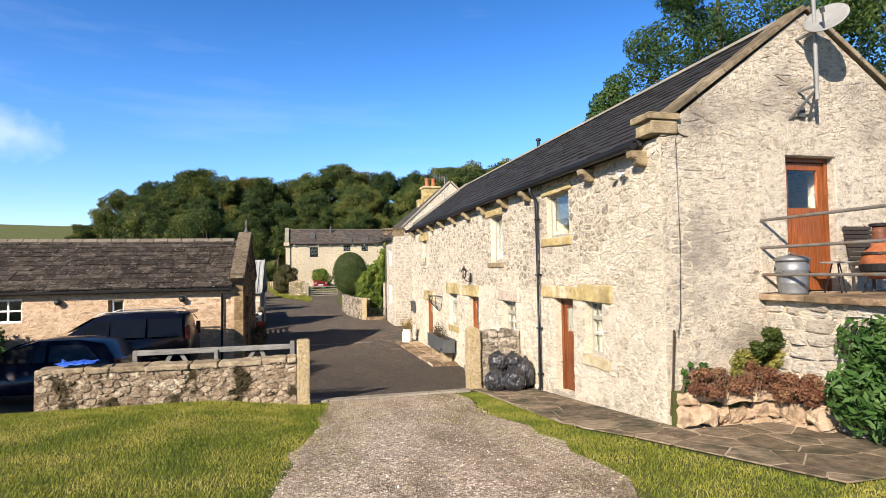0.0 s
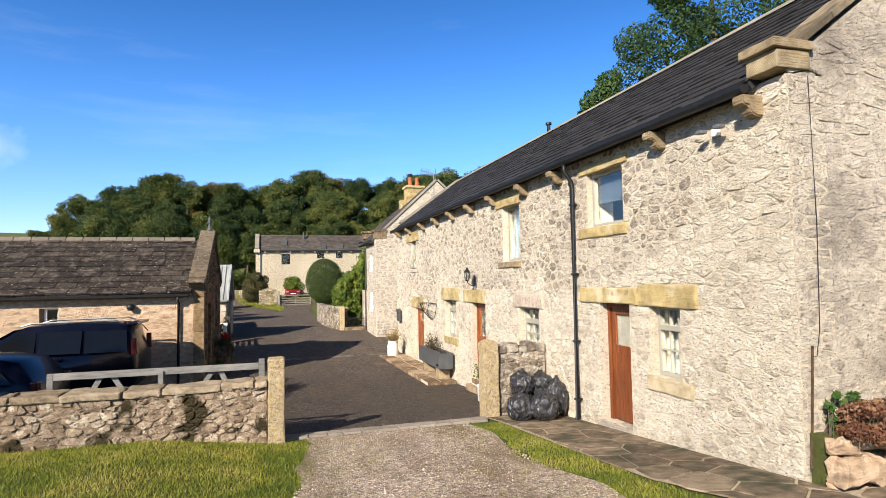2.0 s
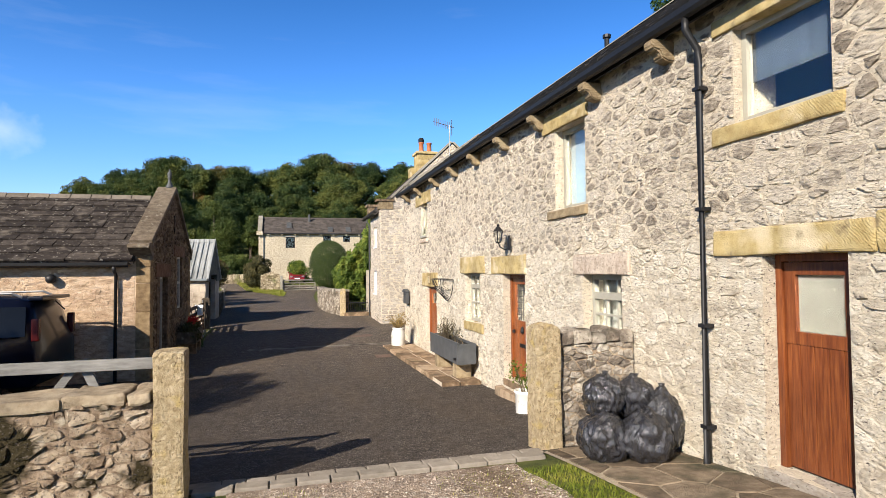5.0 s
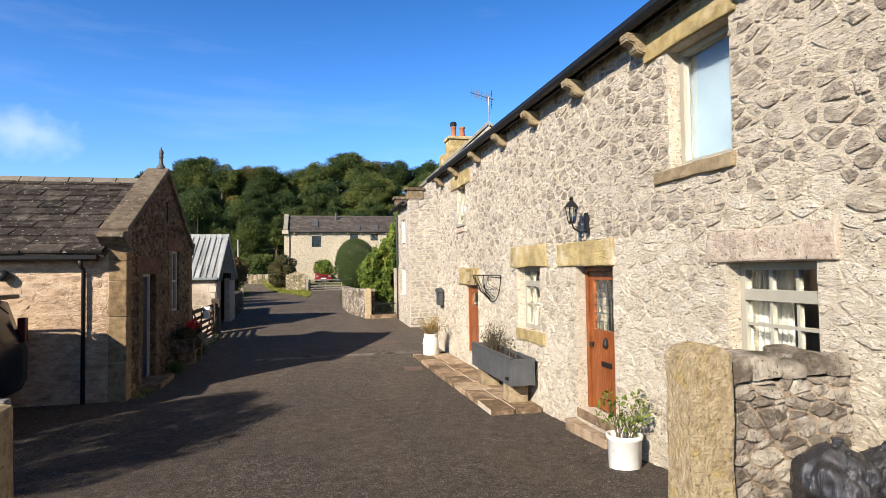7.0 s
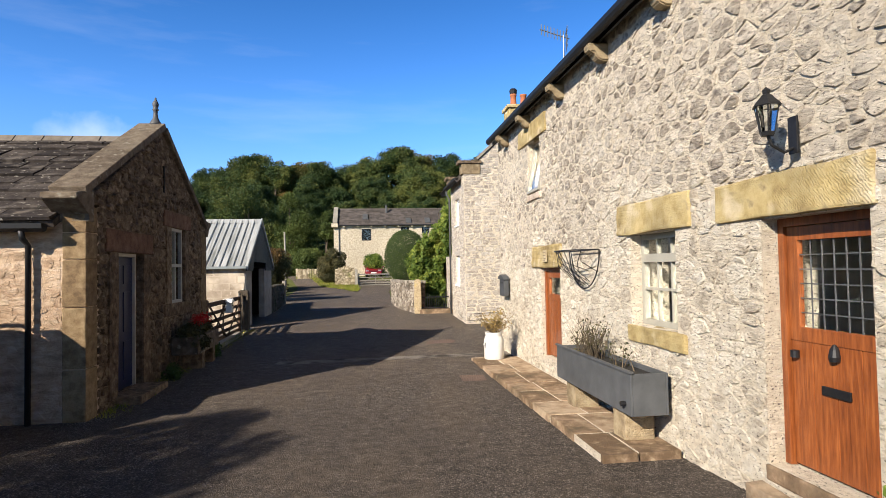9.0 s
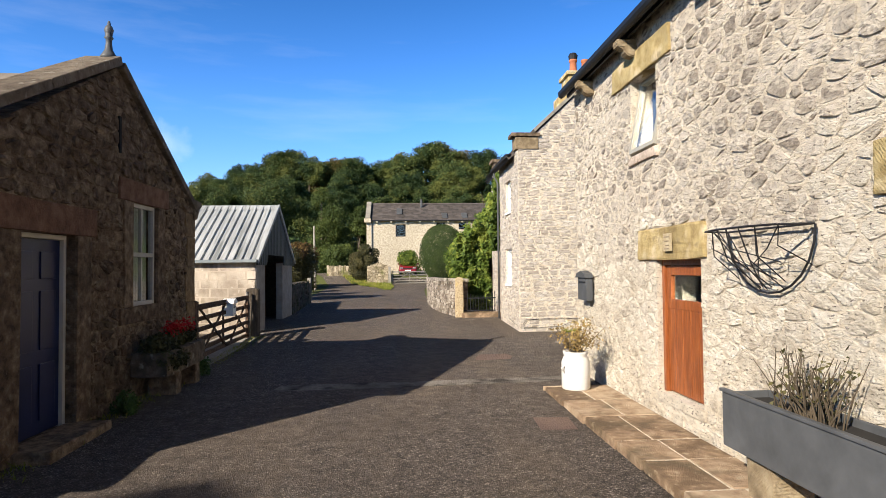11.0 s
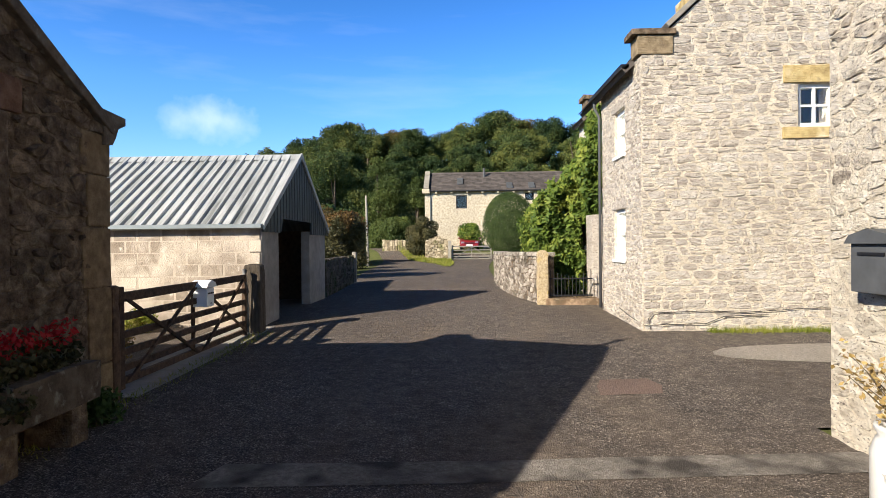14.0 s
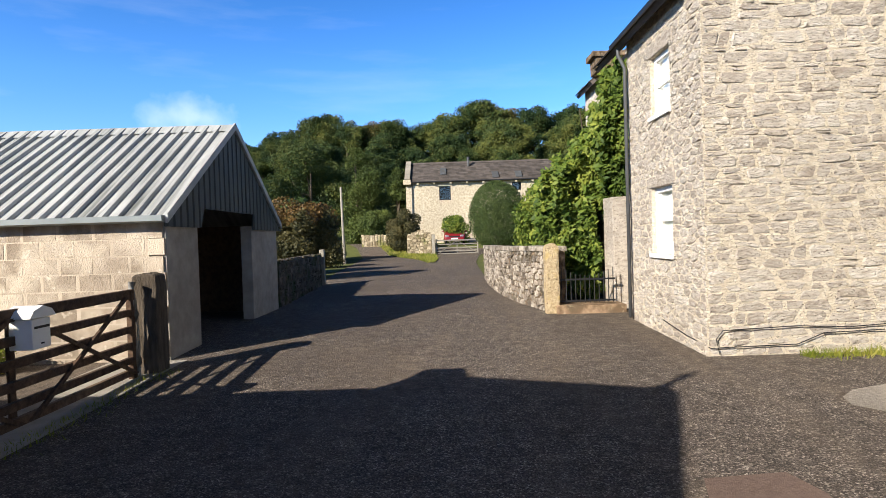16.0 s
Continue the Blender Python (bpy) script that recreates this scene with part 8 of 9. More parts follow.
rl = thing("stair_rail", (7.12, 6.2, 1.5), "weathered grey tubular handrails along the landing", "handrail")
for z in (2.50, 2.12, 1.75):
    part("rail", tube([(7.04, 7.86, z), (7.04, 4.2, z + 0.02)], 0.021, 8), M["dullsteel"], rl)
for y in (4.3,):
    part("upright", tube([(7.04, y, 1.48), (7.04, y, 2.52)], 0.021, 8), M["dullsteel"], rl)
BX, BY = 7.24, 7.54
binn = thing("dustbin", (BX, BY, 1.49), "galvanised ribbed steel dustbin with lid", "dustbin")
part("body", lathe([(0, 0), (0.178, 0), (0.180, 0.03), (0.184, 0.14), (0.188, 0.150), (0.186, 0.16), (0.193, 0.31), (0.197, 0.32), (0.195, 0.33), (0.200, 0.44), (0, 0.44)], (BX, BY, 1.49), 28), M["galv"], binn, "", True)
part("lid", lathe([(0, 0), (0.218, 0), (0.22, 0.03), (0.15, 0.065), (0.03, 0.085), (0, 0.085)], (BX, BY, 1.932), 28), M["galv"], binn, "", True)
for s_ in (-1, 1):
    part("handle", tube([(BX + s_ * 0.195, BY - 0.05, 1.82), (BX + s_ * 0.235, BY - 0.05, 1.79), (BX + s_ * 0.235, BY + 0.05, 1.79), (BX + s_ * 0.195, BY + 0.05, 1.82)], 0.007, 6), M["galv"], binn)
part("lid_grip", tube([(BX - 0.05, BY, 2.01), (BX - 0.04, BY, 2.045), (BX + 0.04, BY, 2.045), (BX + 0.05, BY, 2.01)], 0.008, 6), M["galv"], binn)
tb = thing("small_table", (7.93, 7.5, 1.49), "small round weathered garden table by the loft door", "table")
part("tabletop", lathe([(0, 0), (0.20, 0), (0.205, 0.012), (0.19, 0.025), (0, 0.028)], (7.93, 7.5, 1.89), 20), M["greytimber"], tb)
for k in range(3):
    a = k * math.tau / 3
    part("leg", tube([(7.93 + 0.05 * math.cos(a), 7.5 + 0.05 * math.sin(a), 1.89), (7.93 + 0.15 * math.cos(a), 7.5 + 0.15 * math.sin(a), 1.49)], 0.010, 6), M["black"], tb)
ch = thing("clay_chiminea", (8.40, 7.25, 1.49), "smoke-darkened clay chiminea on an iron stand", "chiminea")
part("bowl", lathe([(0, 0), (0.12, 0), (0.22, 0.10), (0.25, 0.22), (0.20, 0.36), (0.11, 0.44), (0.105, 0.50), (0, 0.50)], (8.40, 7.25, 1.67), 24), M["sootclay"], ch, "", True)
part("neck", lathe([(0.085, 0.49), (0.108, 0.50), (0.098, 0.54), (0.104, 0.56), (0.092, 0.60), (0.098, 0.62), (0.09, 0.70), (0.06, 0.70), (0.06, 0.5)], (8.40, 7.25, 1.67), 20), M["darkpot"], ch, "soot-dark ringed clay neck", True)
part("rim", lathe([(0.07, 0.70), (0.12, 0.71), (0.125, 0.745), (0.07, 0.745)], (8.40, 7.25, 1.67), 20), M["black"], ch)
part("bowl_band", lathe([(0.215, 0.345), (0.235, 0.345), (0.220, 0.375), (0.19, 0.375)], (8.40, 7.25, 1.66), 24), M["black"], ch)
part("mouth_band", lathe([(0.20, 0.075), (0.248, 0.12), (0.262, 0.20), (0.25, 0.215), (0.20, 0.2)], (8.40, 7.25, 1.665), 24), M["black"], ch)
for k in range(3):
    a = k * math.tau / 3 + 0.4
    part("leg", tube([(8.40 + 0.16 * math.cos(a), 7.25 + 0.16 * math.sin(a), 1.70), (8.40 + 0.22 * math.cos(a), 7.25 + 0.22 * math.sin(a), 1.49)], 0.012, 6), M["black"], ch)
wc = thing("wicker_chair", (8.62, 7.6, 1.49), "dark woven garden chair on the landing", "chair")
part("seat", box(8.44, 8.86, 7.40, 7.74, 1.85, 1.90, 0.015), M["wicker"], wc)
for k in range(8):
    z = 1.93 + 0.062 * k
    part("woven_band", box(8.44 - 0.006 * k, 8.86 + 0.006 * k, 7.735 + 0.008 * k, 7.755 + 0.008 * k, z, z + 0.054, 0.008), M["wicker"], wc)
for x in (8.47, 8.83):
    part("back_post", tube([(x, 7.77, 1.86), (x, 7.83, 2.43)], 0.014, 6), M["wicker"], wc)
    for y in (7.43, 7.72):
        part("leg", tube([(x, y, 1.49), (x, y, 1.85)], 0.018, 6), M["wicker"], wc)
dish = thing("satellite_dish", (7.8, 7.6, 4.2), "large grey satellite dish on a wall mast with its bracket", "satellite dish")
part("mast", tube([(7.78, 7.55, 4.15), (7.78, 7.55, 5.85)], 0.026, 10), M["dishgrey"], dish)
for z in (4.35, 5.1):
    part("bracket", tube([(7.78, 7.86, z), (7.78, 7.55, z)], 0.02, 6), M["galv"], dish)
part("bracket_plate", box(7.73, 7.83, 7.80, 7.845, 3.98, 4.12), M["grey"], dish)
part("strut", tube([(7.62, 7.86, 3.95), (7.78, 7.56, 4.3)], 0.018, 6), M["grey"], dish)
part("strut", tube([(7.94, 7.86, 3.95), (7.78, 7.56, 4.3)], 0.018, 6), M["grey"], dish)
bm = bmesh.new()
rings = []
ax = Vector((-0.713, -0.397, 0.57)).normalized()
u = ax.cross(Vector((0, 0, 1))).normalized()
w_ = ax.cross(u)
c0 = Vector((7.86, 7.42, 5.20))
for i in range(7):
    r = 0.275 * i / 6
    rings.append([bm.verts.new(c0 + ax * (0.06 * (i / 6) ** 2) + (u * math.cos(k * math.tau / 28) + w_ * math.sin(k * math.tau / 28)) * max(r, 0.002)) for k in range(28)])
for r0, r1 in zip(rings, rings[1:]):
    for k in range(28):
        bm.faces.new((r0[k], r0[(k + 1) % 28], r1[(k + 1) % 28], r1[k]))
ob = part("dish_bowl", bm, M["dishgrey"], dish, "", True)
md = ob.modifiers.new("thick", 'SOLIDIFY')
md.thickness = 0.012
part("feed_arm", tube([c0 + w_ * 0.23, c0 + ax * 0.24 + w_ * 0.08], 0.012, 6), M["grey"], dish)
part("feed_horn", tube([c0 + ax * 0.21 + w_ * 0.07, c0 + ax * 0.28 + w_ * 0.05], 0.03, 8), M["grey"], dish)
cab = thing("wall_cable", (5.8, 7.84, 2), "thin dark cable running down the gable", "cable")
part("wire", tube([(5.72, 7.83, 3.6), (5.74, 7.83, 2.2), (5.71, 7.83, 1.2), (5.66, 7.83, 0.95), (5.60, 7.82, 0.95)], 0.004, 5), M["black"], cab)
part("conduit", tube([(5.60, 7.82, 1.05), (5.56, 7.82, 0.4), (5.50, 7.80, -0.05)], 0.012, 6), M["timber"], cab)
# ---- raised bed at the corner ----
bed = thing("rock_bed", (6.2, 7.3, -0.1), "rough stone-edged raised bed at the gable's foot", "flower bed")
rnd = random.Random(12)
for r in range(3):
    x = 5.46
    while x < 6.95:
        w = rnd.uniform(0.25, 0.48)
        part("stone", rough_block(x, x + w, 7.46 + rnd.uniform(-0.08, 0.06) + 0.03 * r, 7.68, -0.35 + r * 0.23, -0.13 + r * 0.23 + rnd.uniform(-0.05, 0.03), 0.075, 3, int(x * 90) + r, 0.06), M["pinkstone"], bed)
        x += w + 0.01
for r in range(2):
    y = 6.72
    while y < 7.40:
        w = rnd.uniform(0.24, 0.40)
        part("stone", rough_block(6.78 + 0.04 * r + rnd.uniform(-0.05, 0.04), 7.03, y, min(y + w, 7.44), -0.32 + r * 0.25, -0.07 + r * 0.25 + rnd.uniform(-0.05, 0.03), 0.06, 3, int(y * 70) + r, 0.05), M["pinkstone"], bed)
        y += w + 0.01
part("soil", box(5.53, 7.05, 7.64, 7.83, -0.3, 0.26), M["earth"], bed)
o = thing("sedum_clump", (6.1, 7.35, 0.25), "rusty red-brown faded plants spilling over the bed", "plants")
rnd = random.Random(31)
C, D = cloud([((5.60 + 1.45 * rnd.random(), 7.50 + rnd.uniform(-0.12, 0.18), 0.30 + 0.26 * rnd.random() ** 1.5), rnd.uniform(0.06, 0.14), 0.7) for k in range(38)] + [((rnd.uniform(6.70, 7.02), rnd.uniform(6.75, 7.5), 0.22 + 0.24 * rnd.random()), rnd.uniform(0.06, 0.13), 0.7) for k in range(22)], 26000, 501, 0.1, 0.9)
card_mesh("foliage", C, D, 0.017, M["dry_leaf"], o, 502)
bm = bmesh.new()
for k in range(120):
    x, y, h = 5.58 + 1.45 * rnd.random(), 7.46 + rnd.uniform(-0.08, 0.2), rnd.uniform(0.1, 0.32)
    tube([(x, y, 0.24), (x + rnd.uniform(-0.08, 0.08), y + rnd.uniform(-0.14, 0.02), 0.24 + h)], 0.004, 4, bm, 0.5)
part("stalk", bm, M["twig"], o)["kind"] = "stuff"
o = thing("yellow_plant_clump", (6.9, 7.3, 0.3), "yellow-green plants against the landing", "plants")
C, D = cloud([((6.30 + 0.75 * rnd.random(), 7.60 + 0.18 * rnd.random(), 0.44 + 0.26 * rnd.random()), rnd.uniform(0.05, 0.11), 0.8) for k in range(18)], 5500, 503, 0.1, 0.9)
card_mesh("foliage", C, D, 0.018, M["lime_leaf"], o, 504)
C, D = cloud([((6.72 + 0.32 * rnd.random(), 7.45 + 0.3 * rnd.random(), 0.72 + 0.32 * rnd.random()), rnd.uniform(0.05, 0.12), 0.9) for k in range(12)], 4200, 506, 0.1, 0.9)
card_mesh("upper_foliage", C, D, 0.020, M["mid_leaf"], o, 507)
for k in range(5):
    x = 5.68 + 0.10 * k
    shrub("leafy_plant", (x, 7.76, 0.24), 0.07, 0.30 + 0.08 * (k % 2), M["shrub_leaf"], 60, 0.035, 530 + k, "small dark green leafy plant against the gable", 3)
shrub("shrub", (7.15, 6.1, 0.0), 0.72, 1.32, M["shrub_leaf"], 9000, 0.062, 505, "glossy mid-green evergreen shrub by the landing", 14, slim=0.36)

# ---- by the cottage ----
tro = thing("stone_trough", (-0.6, 24.6, -0.95), "old stone trough on blocks with red geraniums", "planter")
part("basin", rough_block(-0.86, -0.40, 24.02, 25.52, -0.64, -0.32, 0.02, 3, 210), M["coping"], tro)
for y in (24.45, 25.2):
    part("support", rough_block(-0.82, -0.44, y, y + 0.2, -0.97, -0.63, 0.01, 2, 211), M["brownstone"], tro)
ge = thing("geraniums", (-0.6, 24.6, -0.3), "red geraniums with dark leaves in the trough", "flowers")
C, D = cloud([((-0.62, 24.12 + 0.20 * k, -0.24), 0.17, 0.8) for k in range(7)] + [((-0.44, 24.1 + 0.17 * k, -0.42 - 0.05 * (k % 2)), 0.12, 1.1) for k in range(4)], 4200, 511, 0.3, 0.9)
card_mesh("foliage", C, D, 0.028, M["dark_leaf"], ge, 512)
C, D = cloud([((-0.6, 24.62 + 0.15 * k, -0.10 + 0.04 * (k % 2)), 0.13, 0.8) for k in range(6)], 420, 513, 0.3, 0.9)
bloom = card_mesh("petals", C, D, 0.024, M["red_petal"], ge, 514)
bloom["kind"] = "stuff"

shrub("fern", (-0.62, 25.78, -0.96), 0.24, 0.34, M["ash_leaf"], 900, 0.035, 515, "dark green weeds at the cottage foot", 6, slim=0.35)
shrub("fern", (-0.66, 23.45, -0.97), 0.2, 0.3, M["ash_leaf"], 700, 0.03, 516, "dark green weeds beside the trough", 6, slim=0.35)


# ---- vehicles ----
def car(name, label, prof, glass_z, width, length, paint, wheel_r, axles, roof_y=0.74, rails=False):
    """prof: the side outline from front to back, (x, z). Built along +x (front at x = 0), then placed."""
    o = thing(name, (0, 0, 0), label, "car")
    hw = width / 2
    bm = bmesh.new()
    ny = 9
    rings = []
    for j in range(ny):
        t = -1 + 2 * j / (ny - 1)
        ring = []
        for x, z in prof:
            k = max(0.0, min(1.0, (z - glass_z) / 0.55))
            half = hw * (1 - k * (1 - roof_y)) * (1 - 0.05 * (max(0, 1 - x / 0.5) + max(0, (x - length + 0.35) / 0.35)))
            dz = -0.035 * t * t if z > 0.5 else 0
            ring.append(bm.verts.new((x + 0.05 * t * t * (1 if x < length / 2 else -1), half * t, z + dz)))
        rings.append(ring)
    n = len(prof)
    for r0, r1 in zip(rings, rings[1:]):
        for i in range(n):
            bm.faces.new((r0[i], r0[(i + 1) % n], r1[(i + 1) % n], r1[i]))
    bm.faces.new(rings[0])
    bm.faces.new(rings[-1][::-1])
    bmesh.ops.recalc_face_normals(bm, faces=bm.faces)
    part("body", bm, paint, o, "", True)
    return o, hw


def wheel(o, x, y, r):
    s = 1 if y > 0 else -1
    bm = bmesh.new()
    prof = [(0.55 * r, 0), (0.85 * r, 0), (r, 0.04), (r, 0.16), (0.85 * r, 0.20), (0.55 * r, 0.20)]
    rings = []
    for rr, w in prof:
        rings.append([bm.verts.new((x + rr * math.cos(k * math.tau / 24), y - s * w, r + rr * math.sin(k * math.tau / 24))) for k in range(24)])
    for r0, r1 in zip(rings, rings[1:] + rings[:1]):
        for k in range(24):
            bm.faces.new((r0[k], r0[(k + 1) % 24], r1[(k + 1) % 24], r1[k]))
    w = part("wheel", bm, M["rubber"], o, "", True)
    for k in range(5):
        a = k * math.tau / 5
        b = tube([(x, y - s * 0.03, r), (x + 0.56 * r * math.cos(a), y - s * 0.03, r + 0.56 * r * math.sin(a))], 0.03, 6)
        part("spoke", b, M["chrome"], w)


MPV = [(0.02, 0.35), (0.0, 0.55), (0.06, 0.78), (0.35, 0.92), (1.05, 1.04), (1.35, 1.22), (1.95, 1.58), (2.25, 1.68), (3.2, 1.72), (4.1, 1.68), (4.32, 1.62), (4.40, 1.25), (4.50, 0.95), (4.50, 0.55), (4.42, 0.35)]
van, hw = car("people_carrier", "dark blue people carrier with roof rails parked before the cottage", MPV, 1.02, 1.82, 4.5, M["carpaint"], 0.31, (0.85, 3.6))
for s in (-1, 1):
    for a in (0.85, 3.6):
        wheel(van, a, s * 0.86, 0.32)
    for x0, x1, x2, x3, zb, zt in ((1.55, 2.08, 2.45, 2.45, 1.10, 1.52), (2.52, 2.52, 3.35, 3.35, 1.10, 1.55), (3.42, 3.42, 4.25, 4.30, 1.10, 1.54)):
        y0, y1 = s * (0.91 - 0.02 + 0.004), s * (0.91 * 0.78 + 0.012)
        V = [(x0, s * 0.885, zb), (x3, s * 0.885, zb), (x2, s * 0.735, zt), (x1, s * 0.735, zt)]
        V += [(x, y - s * 0.02, z) for x, y, z in V]
        mesh("side_window", V, [(0, 1, 2, 3), (7, 6, 5, 4), (0, 4, 5, 1), (1, 5, 6, 2), (2, 6, 7, 3), (3, 7, 4, 0)], M["carglass"], van)
    part("roof_rail", tube([(2.1, s * 0.62, 1.66), (2.3, s * 0.62, 1.72), (4.0, s * 0.62, 1.74), (4.15, s * 0.62, 1.68)], 0.02, 6), M["chrome"], van)
    part("tail_lamp", box(4.36, 4.475, s * 0.78 - 0.05, s * 0.78 + 0.05, 1.02, 1.36, 0.02), M["lamp_red"], van)
    part("door_mirror", box(1.55, 1.72, s * 0.98 - 0.09, s * 0.98 + 0.09, 1.08, 1.24, 0.03), M["carpaint"], van)
    part("door_handle", box(2.85, 3.02, s * 0.9 - 0.02, s * 0.9 + 0.02, 0.98, 1.02, 0.006), M["carpaint"], van)
mesh("windscreen", [(1.36, -0.74, 1.25), (1.36, 0.74, 1.25), (1.97, 0.60, 1.60), (1.97, -0.60, 1.60)], [(0, 1, 2, 3)], M["carglass"], van)
part("spoiler", box(4.22, 4.45, -0.62, 0.62, 1.63, 1.69, 0.02), M["carpaint"], van)
part("rear_wiper", tube([(4.42, 0.0, 1.6), (4.52, 0.15, 1.45)], 0.012, 5), M["black"], van)
van.matrix_basis = pose(-6.55, 19.42, ground_z(-4, 19.2), 0, 0, -1) @ Matrix.Diagonal((1, 1.02, 1.09, 1))

HATCH = [(0.02, 0.30), (0.0, 0.50), (0.08, 0.68), (0.9, 0.86), (1.15, 0.95), (1.75, 1.32), (2.2, 1.42), (3.0, 1.42), (3.5, 1.32), (3.75, 1.0), (3.85, 0.85), (3.85, 0.45), (3.78, 0.30)]
c2, hw = car("hatchback_car", "dark navy hatchback parked behind the field wall", HATCH, 0.92, 1.68, 3.85, M["carpaint"], 0.29, (0.7, 3.1))
for s in (-1, 1):
    for a in (0.7, 3.1):
        wheel(c2, a, s * 0.80, 0.29)
    for x0, x1, x2, x3 in ((1.3, 1.78, 2.4, 2.4), (2.47, 2.47, 3.15, 3.5)):
        V = [(x0, s * 0.82, 0.97), (x3, s * 0.82, 0.97), (x2, s * 0.70, 1.31), (x1, s * 0.70, 1.31)]
        V += [(x, y - s * 0.02, z) for x, y, z in V]
        mesh("side_window", V, [(0, 1, 2, 3), (7, 6, 5, 4), (0, 4, 5, 1), (1, 5, 6, 2), (2, 6, 7, 3), (3, 7, 4, 0)], M["carglass"], c2)
    part("head_lamp", box(0.05, 0.28, s * 0.6 - 0.12, s * 0.6 + 0.12, 0.58, 0.7, 0.03), M["chrome"], c2)
    part("tail_lamp", box(3.72, 3.84, s * 0.66 - 0.08, s * 0.66 + 0.08, 0.75, 0.98, 0.02), M["lamp_red"], c2)
    part("door_mirror", box(1.35, 1.5, s * 0.9 - 0.08, s * 0.9 + 0.08, 0.94, 1.06, 0.03), M["carpaint"], c2)
mesh("windscreen", [(1.17, -0.68, 0.97), (1.17, 0.68, 0.97), (1.76, 0.56, 1.335), (1.76, -0.56, 1.335)], [(0, 1, 2, 3)], M["carglass"], c2)
c2.matrix_basis = pose(-6.75, 16.2, ground_z(-4, 16.2), 0, 0, -4)
rc, hw = car("red_car", "small red hatchback parked on the far drive", HATCH, 0.92, 1.68, 3.85, M["redpaint"], 0.29, (0.7, 3.1))
for s in (-1, 1):
    for a in (0.7, 3.1):
        wheel(rc, a, s * 0.80, 0.29)
    part("tail_lamp", box(3.72, 3.86, s * 0.62 - 0.1, s * 0.62 + 0.1, 0.78, 0.98, 0.02), M["lamp_red"], rc)
    part("head_lamp", box(0.03, 0.26, s * 0.58 - 0.14, s * 0.58 + 0.14, 0.56, 0.70, 0.03), M["chrome"], rc)
    part("door_mirror", box(1.35, 1.5, s * 0.9 - 0.08, s * 0.9 + 0.08, 0.94, 1.06, 0.03), M["redpaint"], rc)
    V = [(1.3, s * 0.82, 0.97), (3.5, s * 0.82, 0.97), (3.1, s * 0.70, 1.31), (1.78, s * 0.70, 1.31)]
    mesh("side_window", V, [(0, 1, 2, 3)], M["carglass"], rc)
mesh("windscreen", [(1.16, -0.68, 0.972), (1.16, 0.68, 0.972), (1.755, 0.57, 1.345), (1.755, -0.57, 1.345)], [(0, 1, 2, 3)], M["carglass"], rc)
part("bumper", box(-0.04, 0.10, -0.72, 0.72, 0.30, 0.50, 0.04), M["redpaint"], rc)
part("grille", box(-0.015, 0.03, -0.40, 0.40, 0.54, 0.62, 0.01), M["black"], rc)
part("plate", box(-0.06, -0.042, -0.26, 0.26, 0.36, 0.46), M["white"], rc)
rc.matrix_basis = pose(3.40, 69.35, ground_z(3.7, 70.5) + 0.05, 0, 0, 88)
tarp = thing("blue_cloth", (-3.4, 12.65, 0.35), "crumpled bright blue cloth on the wall top", "cloth")
bm = bmesh.new()
bmesh.ops.create_grid(bm, x_segments=16, y_segments=8, size=0.5)
for v in bm.verts:
    v.co = Vector((-2.95 + v.co.x * 0.6, 12.66 + v.co.y * 0.42, 0.385 + 0.045 * noise.noise(v.co * 7) + 0.03 * noise.noise(v.co * 15)))
ob = part("fabric", bm, M["bluecloth"], tarp, "", True)
md = ob.modifiers.new("thick", 'SOLIDIFY')
md.thickness = 0.006
shrub("shrub", (-7.9, 19.6, -0.97), 1.0, 1.75, M["shrub_leaf"], 5000, 0.06, 520, "dark green shrub beneath the cottage window")
shrub("shrub", (-9.6, 19.4, -0.97), 1.1, 1.6, M["wood_leaf"], 4000, 0.07, 521, "dark shrub by the cottage wall")

# ---- grass ----
rs = np.random.RandomState(17)


def blades(name, pts, hmin, hmax, width, label, seed):
    r = np.random.RandomState(seed)
    n = len(pts)
    a = r.uniform(0, math.tau, n)
    h = r.uniform(hmin, hmax, n)
    lean = r.normal(scale=0.45, size=(n, 2)) * h[:, None]
    base = np.column_stack([pts[:, 0], pts[:, 1], np.array([ground_z(x, y) for x, y in pts]) - 0.03])
    d = np.column_stack([np.cos(a), np.sin(a), np.zeros(n)]) * (width * r.uniform(0.6, 1.3, n))[:, None]
    tip = base + np.column_stack([lean, h])
    P = np.stack([base - d, base + d, tip], axis=1).reshape(-1, 3)
    me = bpy.data.meshes.new(name)
    me.vertices.add(n * 3)
    me.vertices.foreach_set("co", P.astype(np.float32).ravel())
    me.loops.add(n * 3)
    me.loops.foreach_set("vertex_index", np.arange(n * 3, dtype=np.int32))
    me.polygons.add(n)
    me.polygons.foreach_set("loop_start", np.arange(0, n * 3, 3, dtype=np.int32))
    me.update(calc_edges=True)
    me.materials.append(M["grass"])
    return tagged(new(name, me), label, "grass", "", "stuff")


n = 400000
P = np.column_stack([rs.uniform(-9, 7.4, n), 3.0 + 9.4 * rs.uniform(0, 1, n) ** 0.9])
lim = np.array([span(y, DRIVE) for y in P[:, 1]])
edge = 0.22 * np.array([noise.noise(Vector((x * 0.8, y * 1.3, 0))) for x, y in P])
left = P[:, 0] < lim[:, 0] + edge + 0.05
right = (P[:, 0] > lim[:, 1] + edge) & ((P[:, 0] < 4.38) | (P[:, 0] + 0.41 * P[:, 1] < 7.66) | ((P[:, 0] > 4.98) & (P[:, 1] < 5.32))) & (P[:, 0] < 7.5)
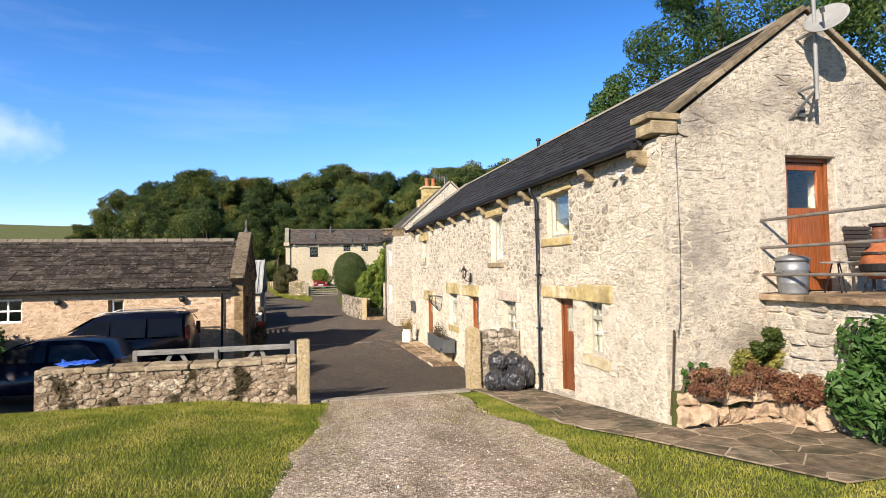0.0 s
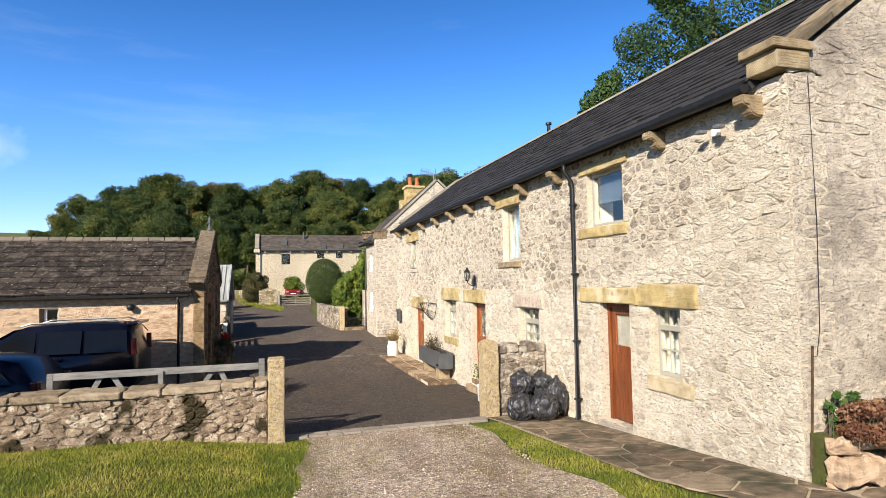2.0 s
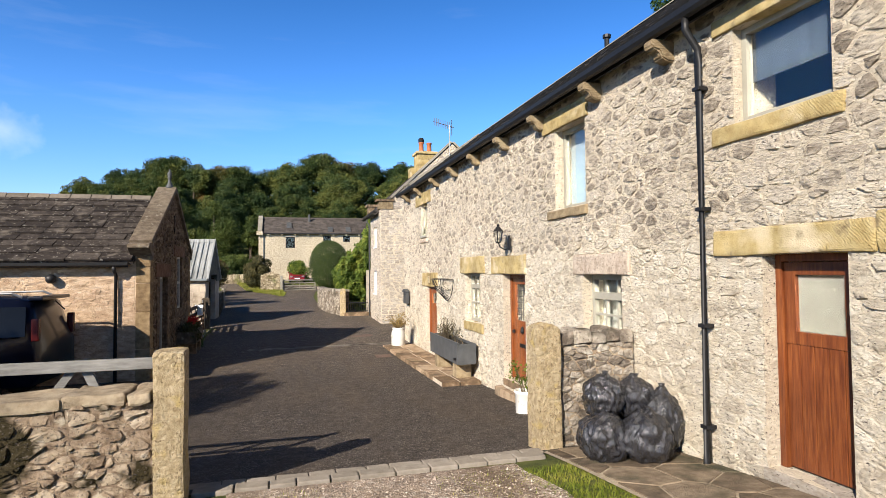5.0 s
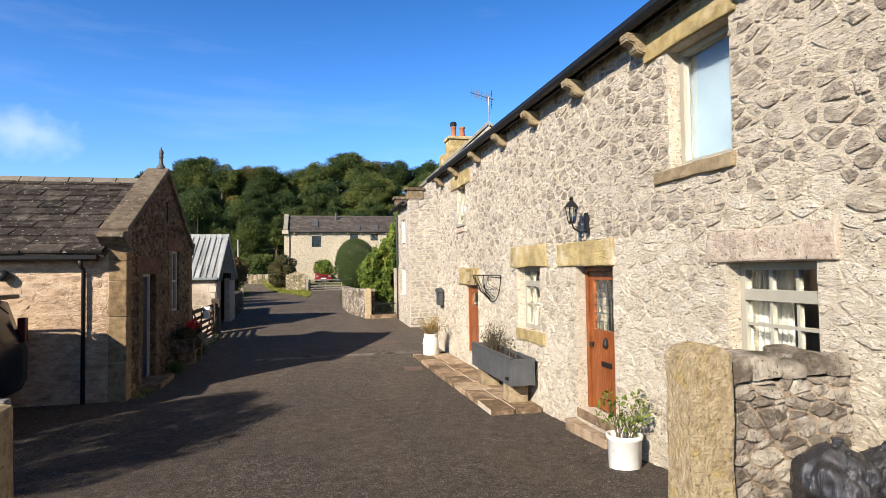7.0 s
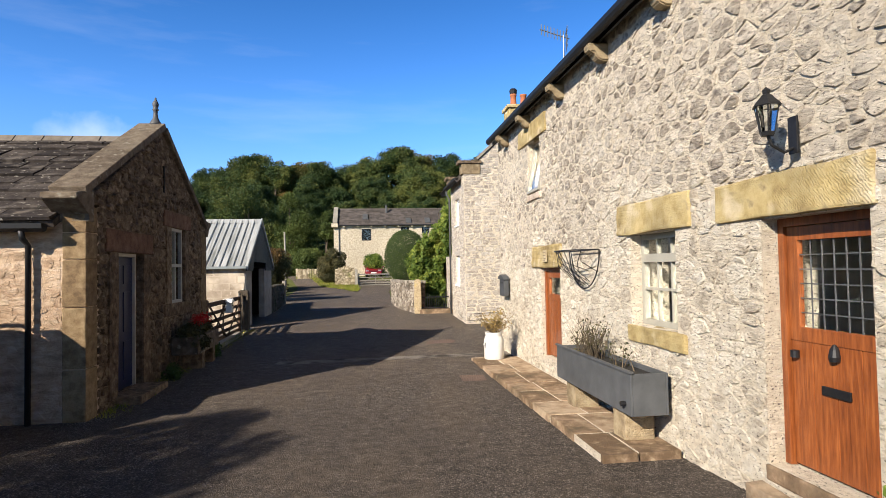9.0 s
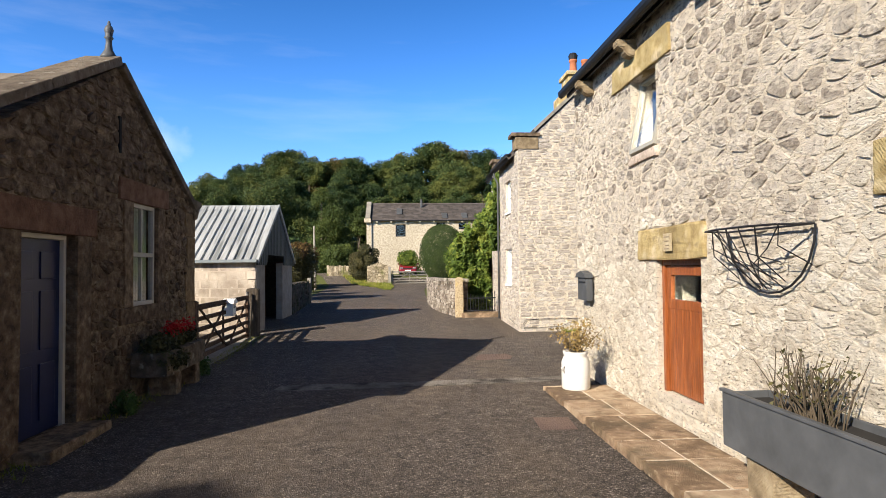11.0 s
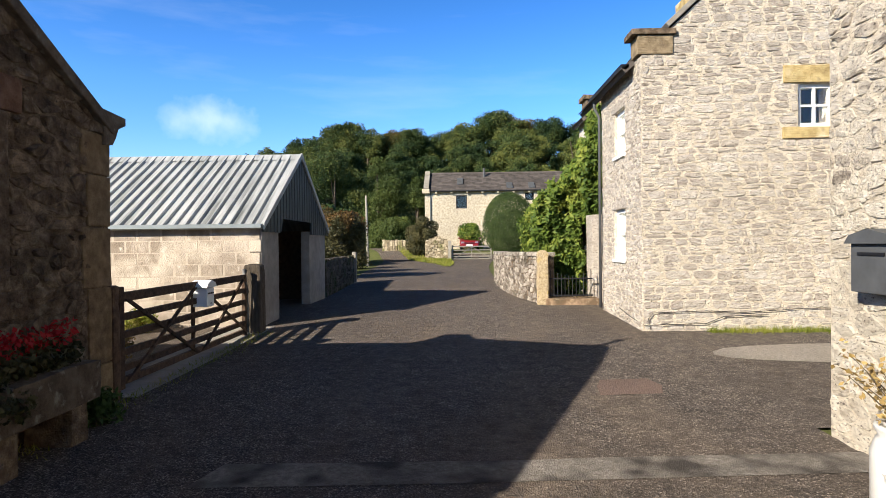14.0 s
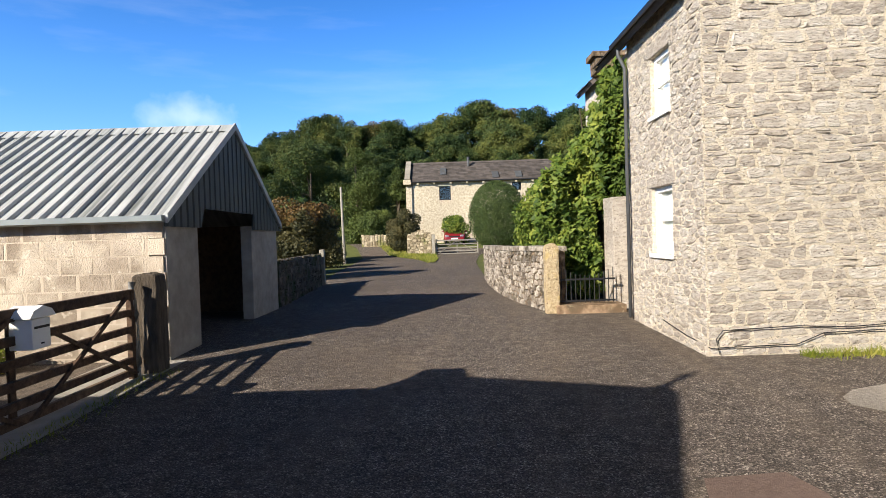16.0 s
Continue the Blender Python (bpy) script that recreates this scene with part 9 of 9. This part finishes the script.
fringe = ((P[:, 0] < lim[:, 0] + 0.85 + 3 * edge) | (P[:, 0] > lim[:, 1] - 0.75 + 3 * edge)) & (P[:, 0] > lim[:, 0]) & (P[:, 0] < lim[:, 1]) & (rs.uniform(0, 1, n) < 0.24)
thin = fringe | (rs.uniform(0, 1, n) < 0.05) & (np.array([noise.noise(Vector((x * 1.1, y * 0.8, 4))) for x, y in P]) > 0.1)
blades("grass", P[left | right | thin], 0.018, 0.046, 0.005, "short green lawn grass with straw-coloured tips", 18)
n = 30000
P = np.column_stack([rs.uniform(-5.4, 2.2, n), rs.uniform(56.5, 80, n)])
side = np.array([span(y, VERGE) for y in P[:, 1]])
keep = (P[:, 0] > side[:, 0] - 0.1) & (P[:, 0] < side[:, 1])
blades("verge_grass", P[keep], 0.08, 0.3, 0.02, "bright rough grass on the far verge", 19)
n = 3000
P = np.column_stack([rs.uniform(6.6, 11, n), 30.42 - np.abs(rs.normal(scale=0.10, size=n))])
blades("weeds", P, 0.04, 0.15, 0.008, "weeds along the foot of the gable", 20)
n = 2500
P = np.column_stack([-0.86 + np.abs(rs.normal(scale=0.12, size=n)), rs.uniform(21, 30.6, n)])
blades("weeds", P, 0.03, 0.10, 0.008, "weeds along the cottage foot", 21)

# cable along the foot of the gable
hc = thing("water_hose", (7, 30.4, -0.6), "black hose clipped along the gable's foot", "hose")
part("tube", tube([(5.70, 30.44, -0.83), (5.66, 30.44, -0.66), (5.74, 30.44, -0.56), (6.6, 30.44, -0.53), (7.2, 30.44, -0.56), (8.2, 30.44, -0.50), (9.4, 30.44, -0.50)], 0.006, 6), M["black"], hc)
part("tube", tube([(5.56, 31.8, -0.62), (5.55, 31.0, -0.70), (5.60, 30.44, -0.76), (6.6, 30.44, -0.74), (6.9, 30.44, -0.62), (7.6, 30.44, -0.60)], 0.006, 6), M["black"], hc)

# ---- lane repairs ----
def patch(name, outline, material, label, lift=0.005):
    V = [(x, y, ground_z(x, y) + lift) for x, y in outline]
    return tagged(mesh(name, V, [tuple(range(len(V)))], material), label, "road patch", "", "structure")


patch("trench_strip", [(0.8, 24.45), (2.4, 24.52), (3.6, 24.60), (5.4, 24.72), (9, 24.8), (9, 25.2), (5.4, 25.08), (3.6, 24.98), (2.9, 24.92), (0.9, 24.85)], M["trenchfill"], "slightly paler strip of an old trench across the lane")
patch("repair_patch", [(3.98, 26.66), (4.62, 26.72), (4.72, 27.05), (4.66, 27.36), (4.12, 27.30), (4.02, 27.0)], M["redpatch"], "reddish repair patch in the tarmac")
patch("repair_patch", [(5.95, 28.62), (6.02, 28.84), (6.25, 29.04), (6.7, 29.2), (7.4, 29.32), (8.6, 29.38), (10.5, 29.3), (10.5, 28.2), (9.2, 28.08), (8.0, 28.12), (7.1, 28.16), (6.45, 28.28), (6.1, 28.42)], M["palepatch"], "pale sandy patch of the yard", 0.006)
patch("repair_patch", [(4.1, 22.3), (4.5, 22.28), (4.52, 22.75), (4.12, 22.78)], M["redpatch"], "small square cover set in the tarmac")
# loose stones on the drive
rs = np.random.RandomState(23)
n = 16000
P = np.column_stack([rs.uniform(0.2, 3.9, n), rs.uniform(4.0, 12.5, n)])
lim = np.array([span(y, DRIVE) for y in P[:, 1]])
P = P[(P[:, 0] > lim[:, 0]) & (P[:, 0] < lim[:, 1])]
V, F = [], []
oct_f = [(0, 2, 4), (2, 1, 4), (1, 3, 4), (3, 0, 4), (2, 0, 5), (1, 2, 5), (3, 1, 5), (0, 3, 5)]
for (x, y), r in zip(P, rs.gamma(2.0, 0.002, len(P)) + 0.003):
    k = len(V)
    z = ground_z(x, y) - 0.012
    j = rs.uniform(0.6, 1.3, 6)
    V += [(x - r * j[0], y, z), (x + r * j[1], y, z), (x, y - r * j[2], z), (x, y + r * j[3], z), (x, y, z + r * j[4]), (x, y, z - r)]
    F += [tuple(k + i for i in f) for f in oct_f]
tagged(mesh("gravel_stones", V, F, M["pebble"]), "loose pale gravel stones on the drive", "gravel", "", "stuff")
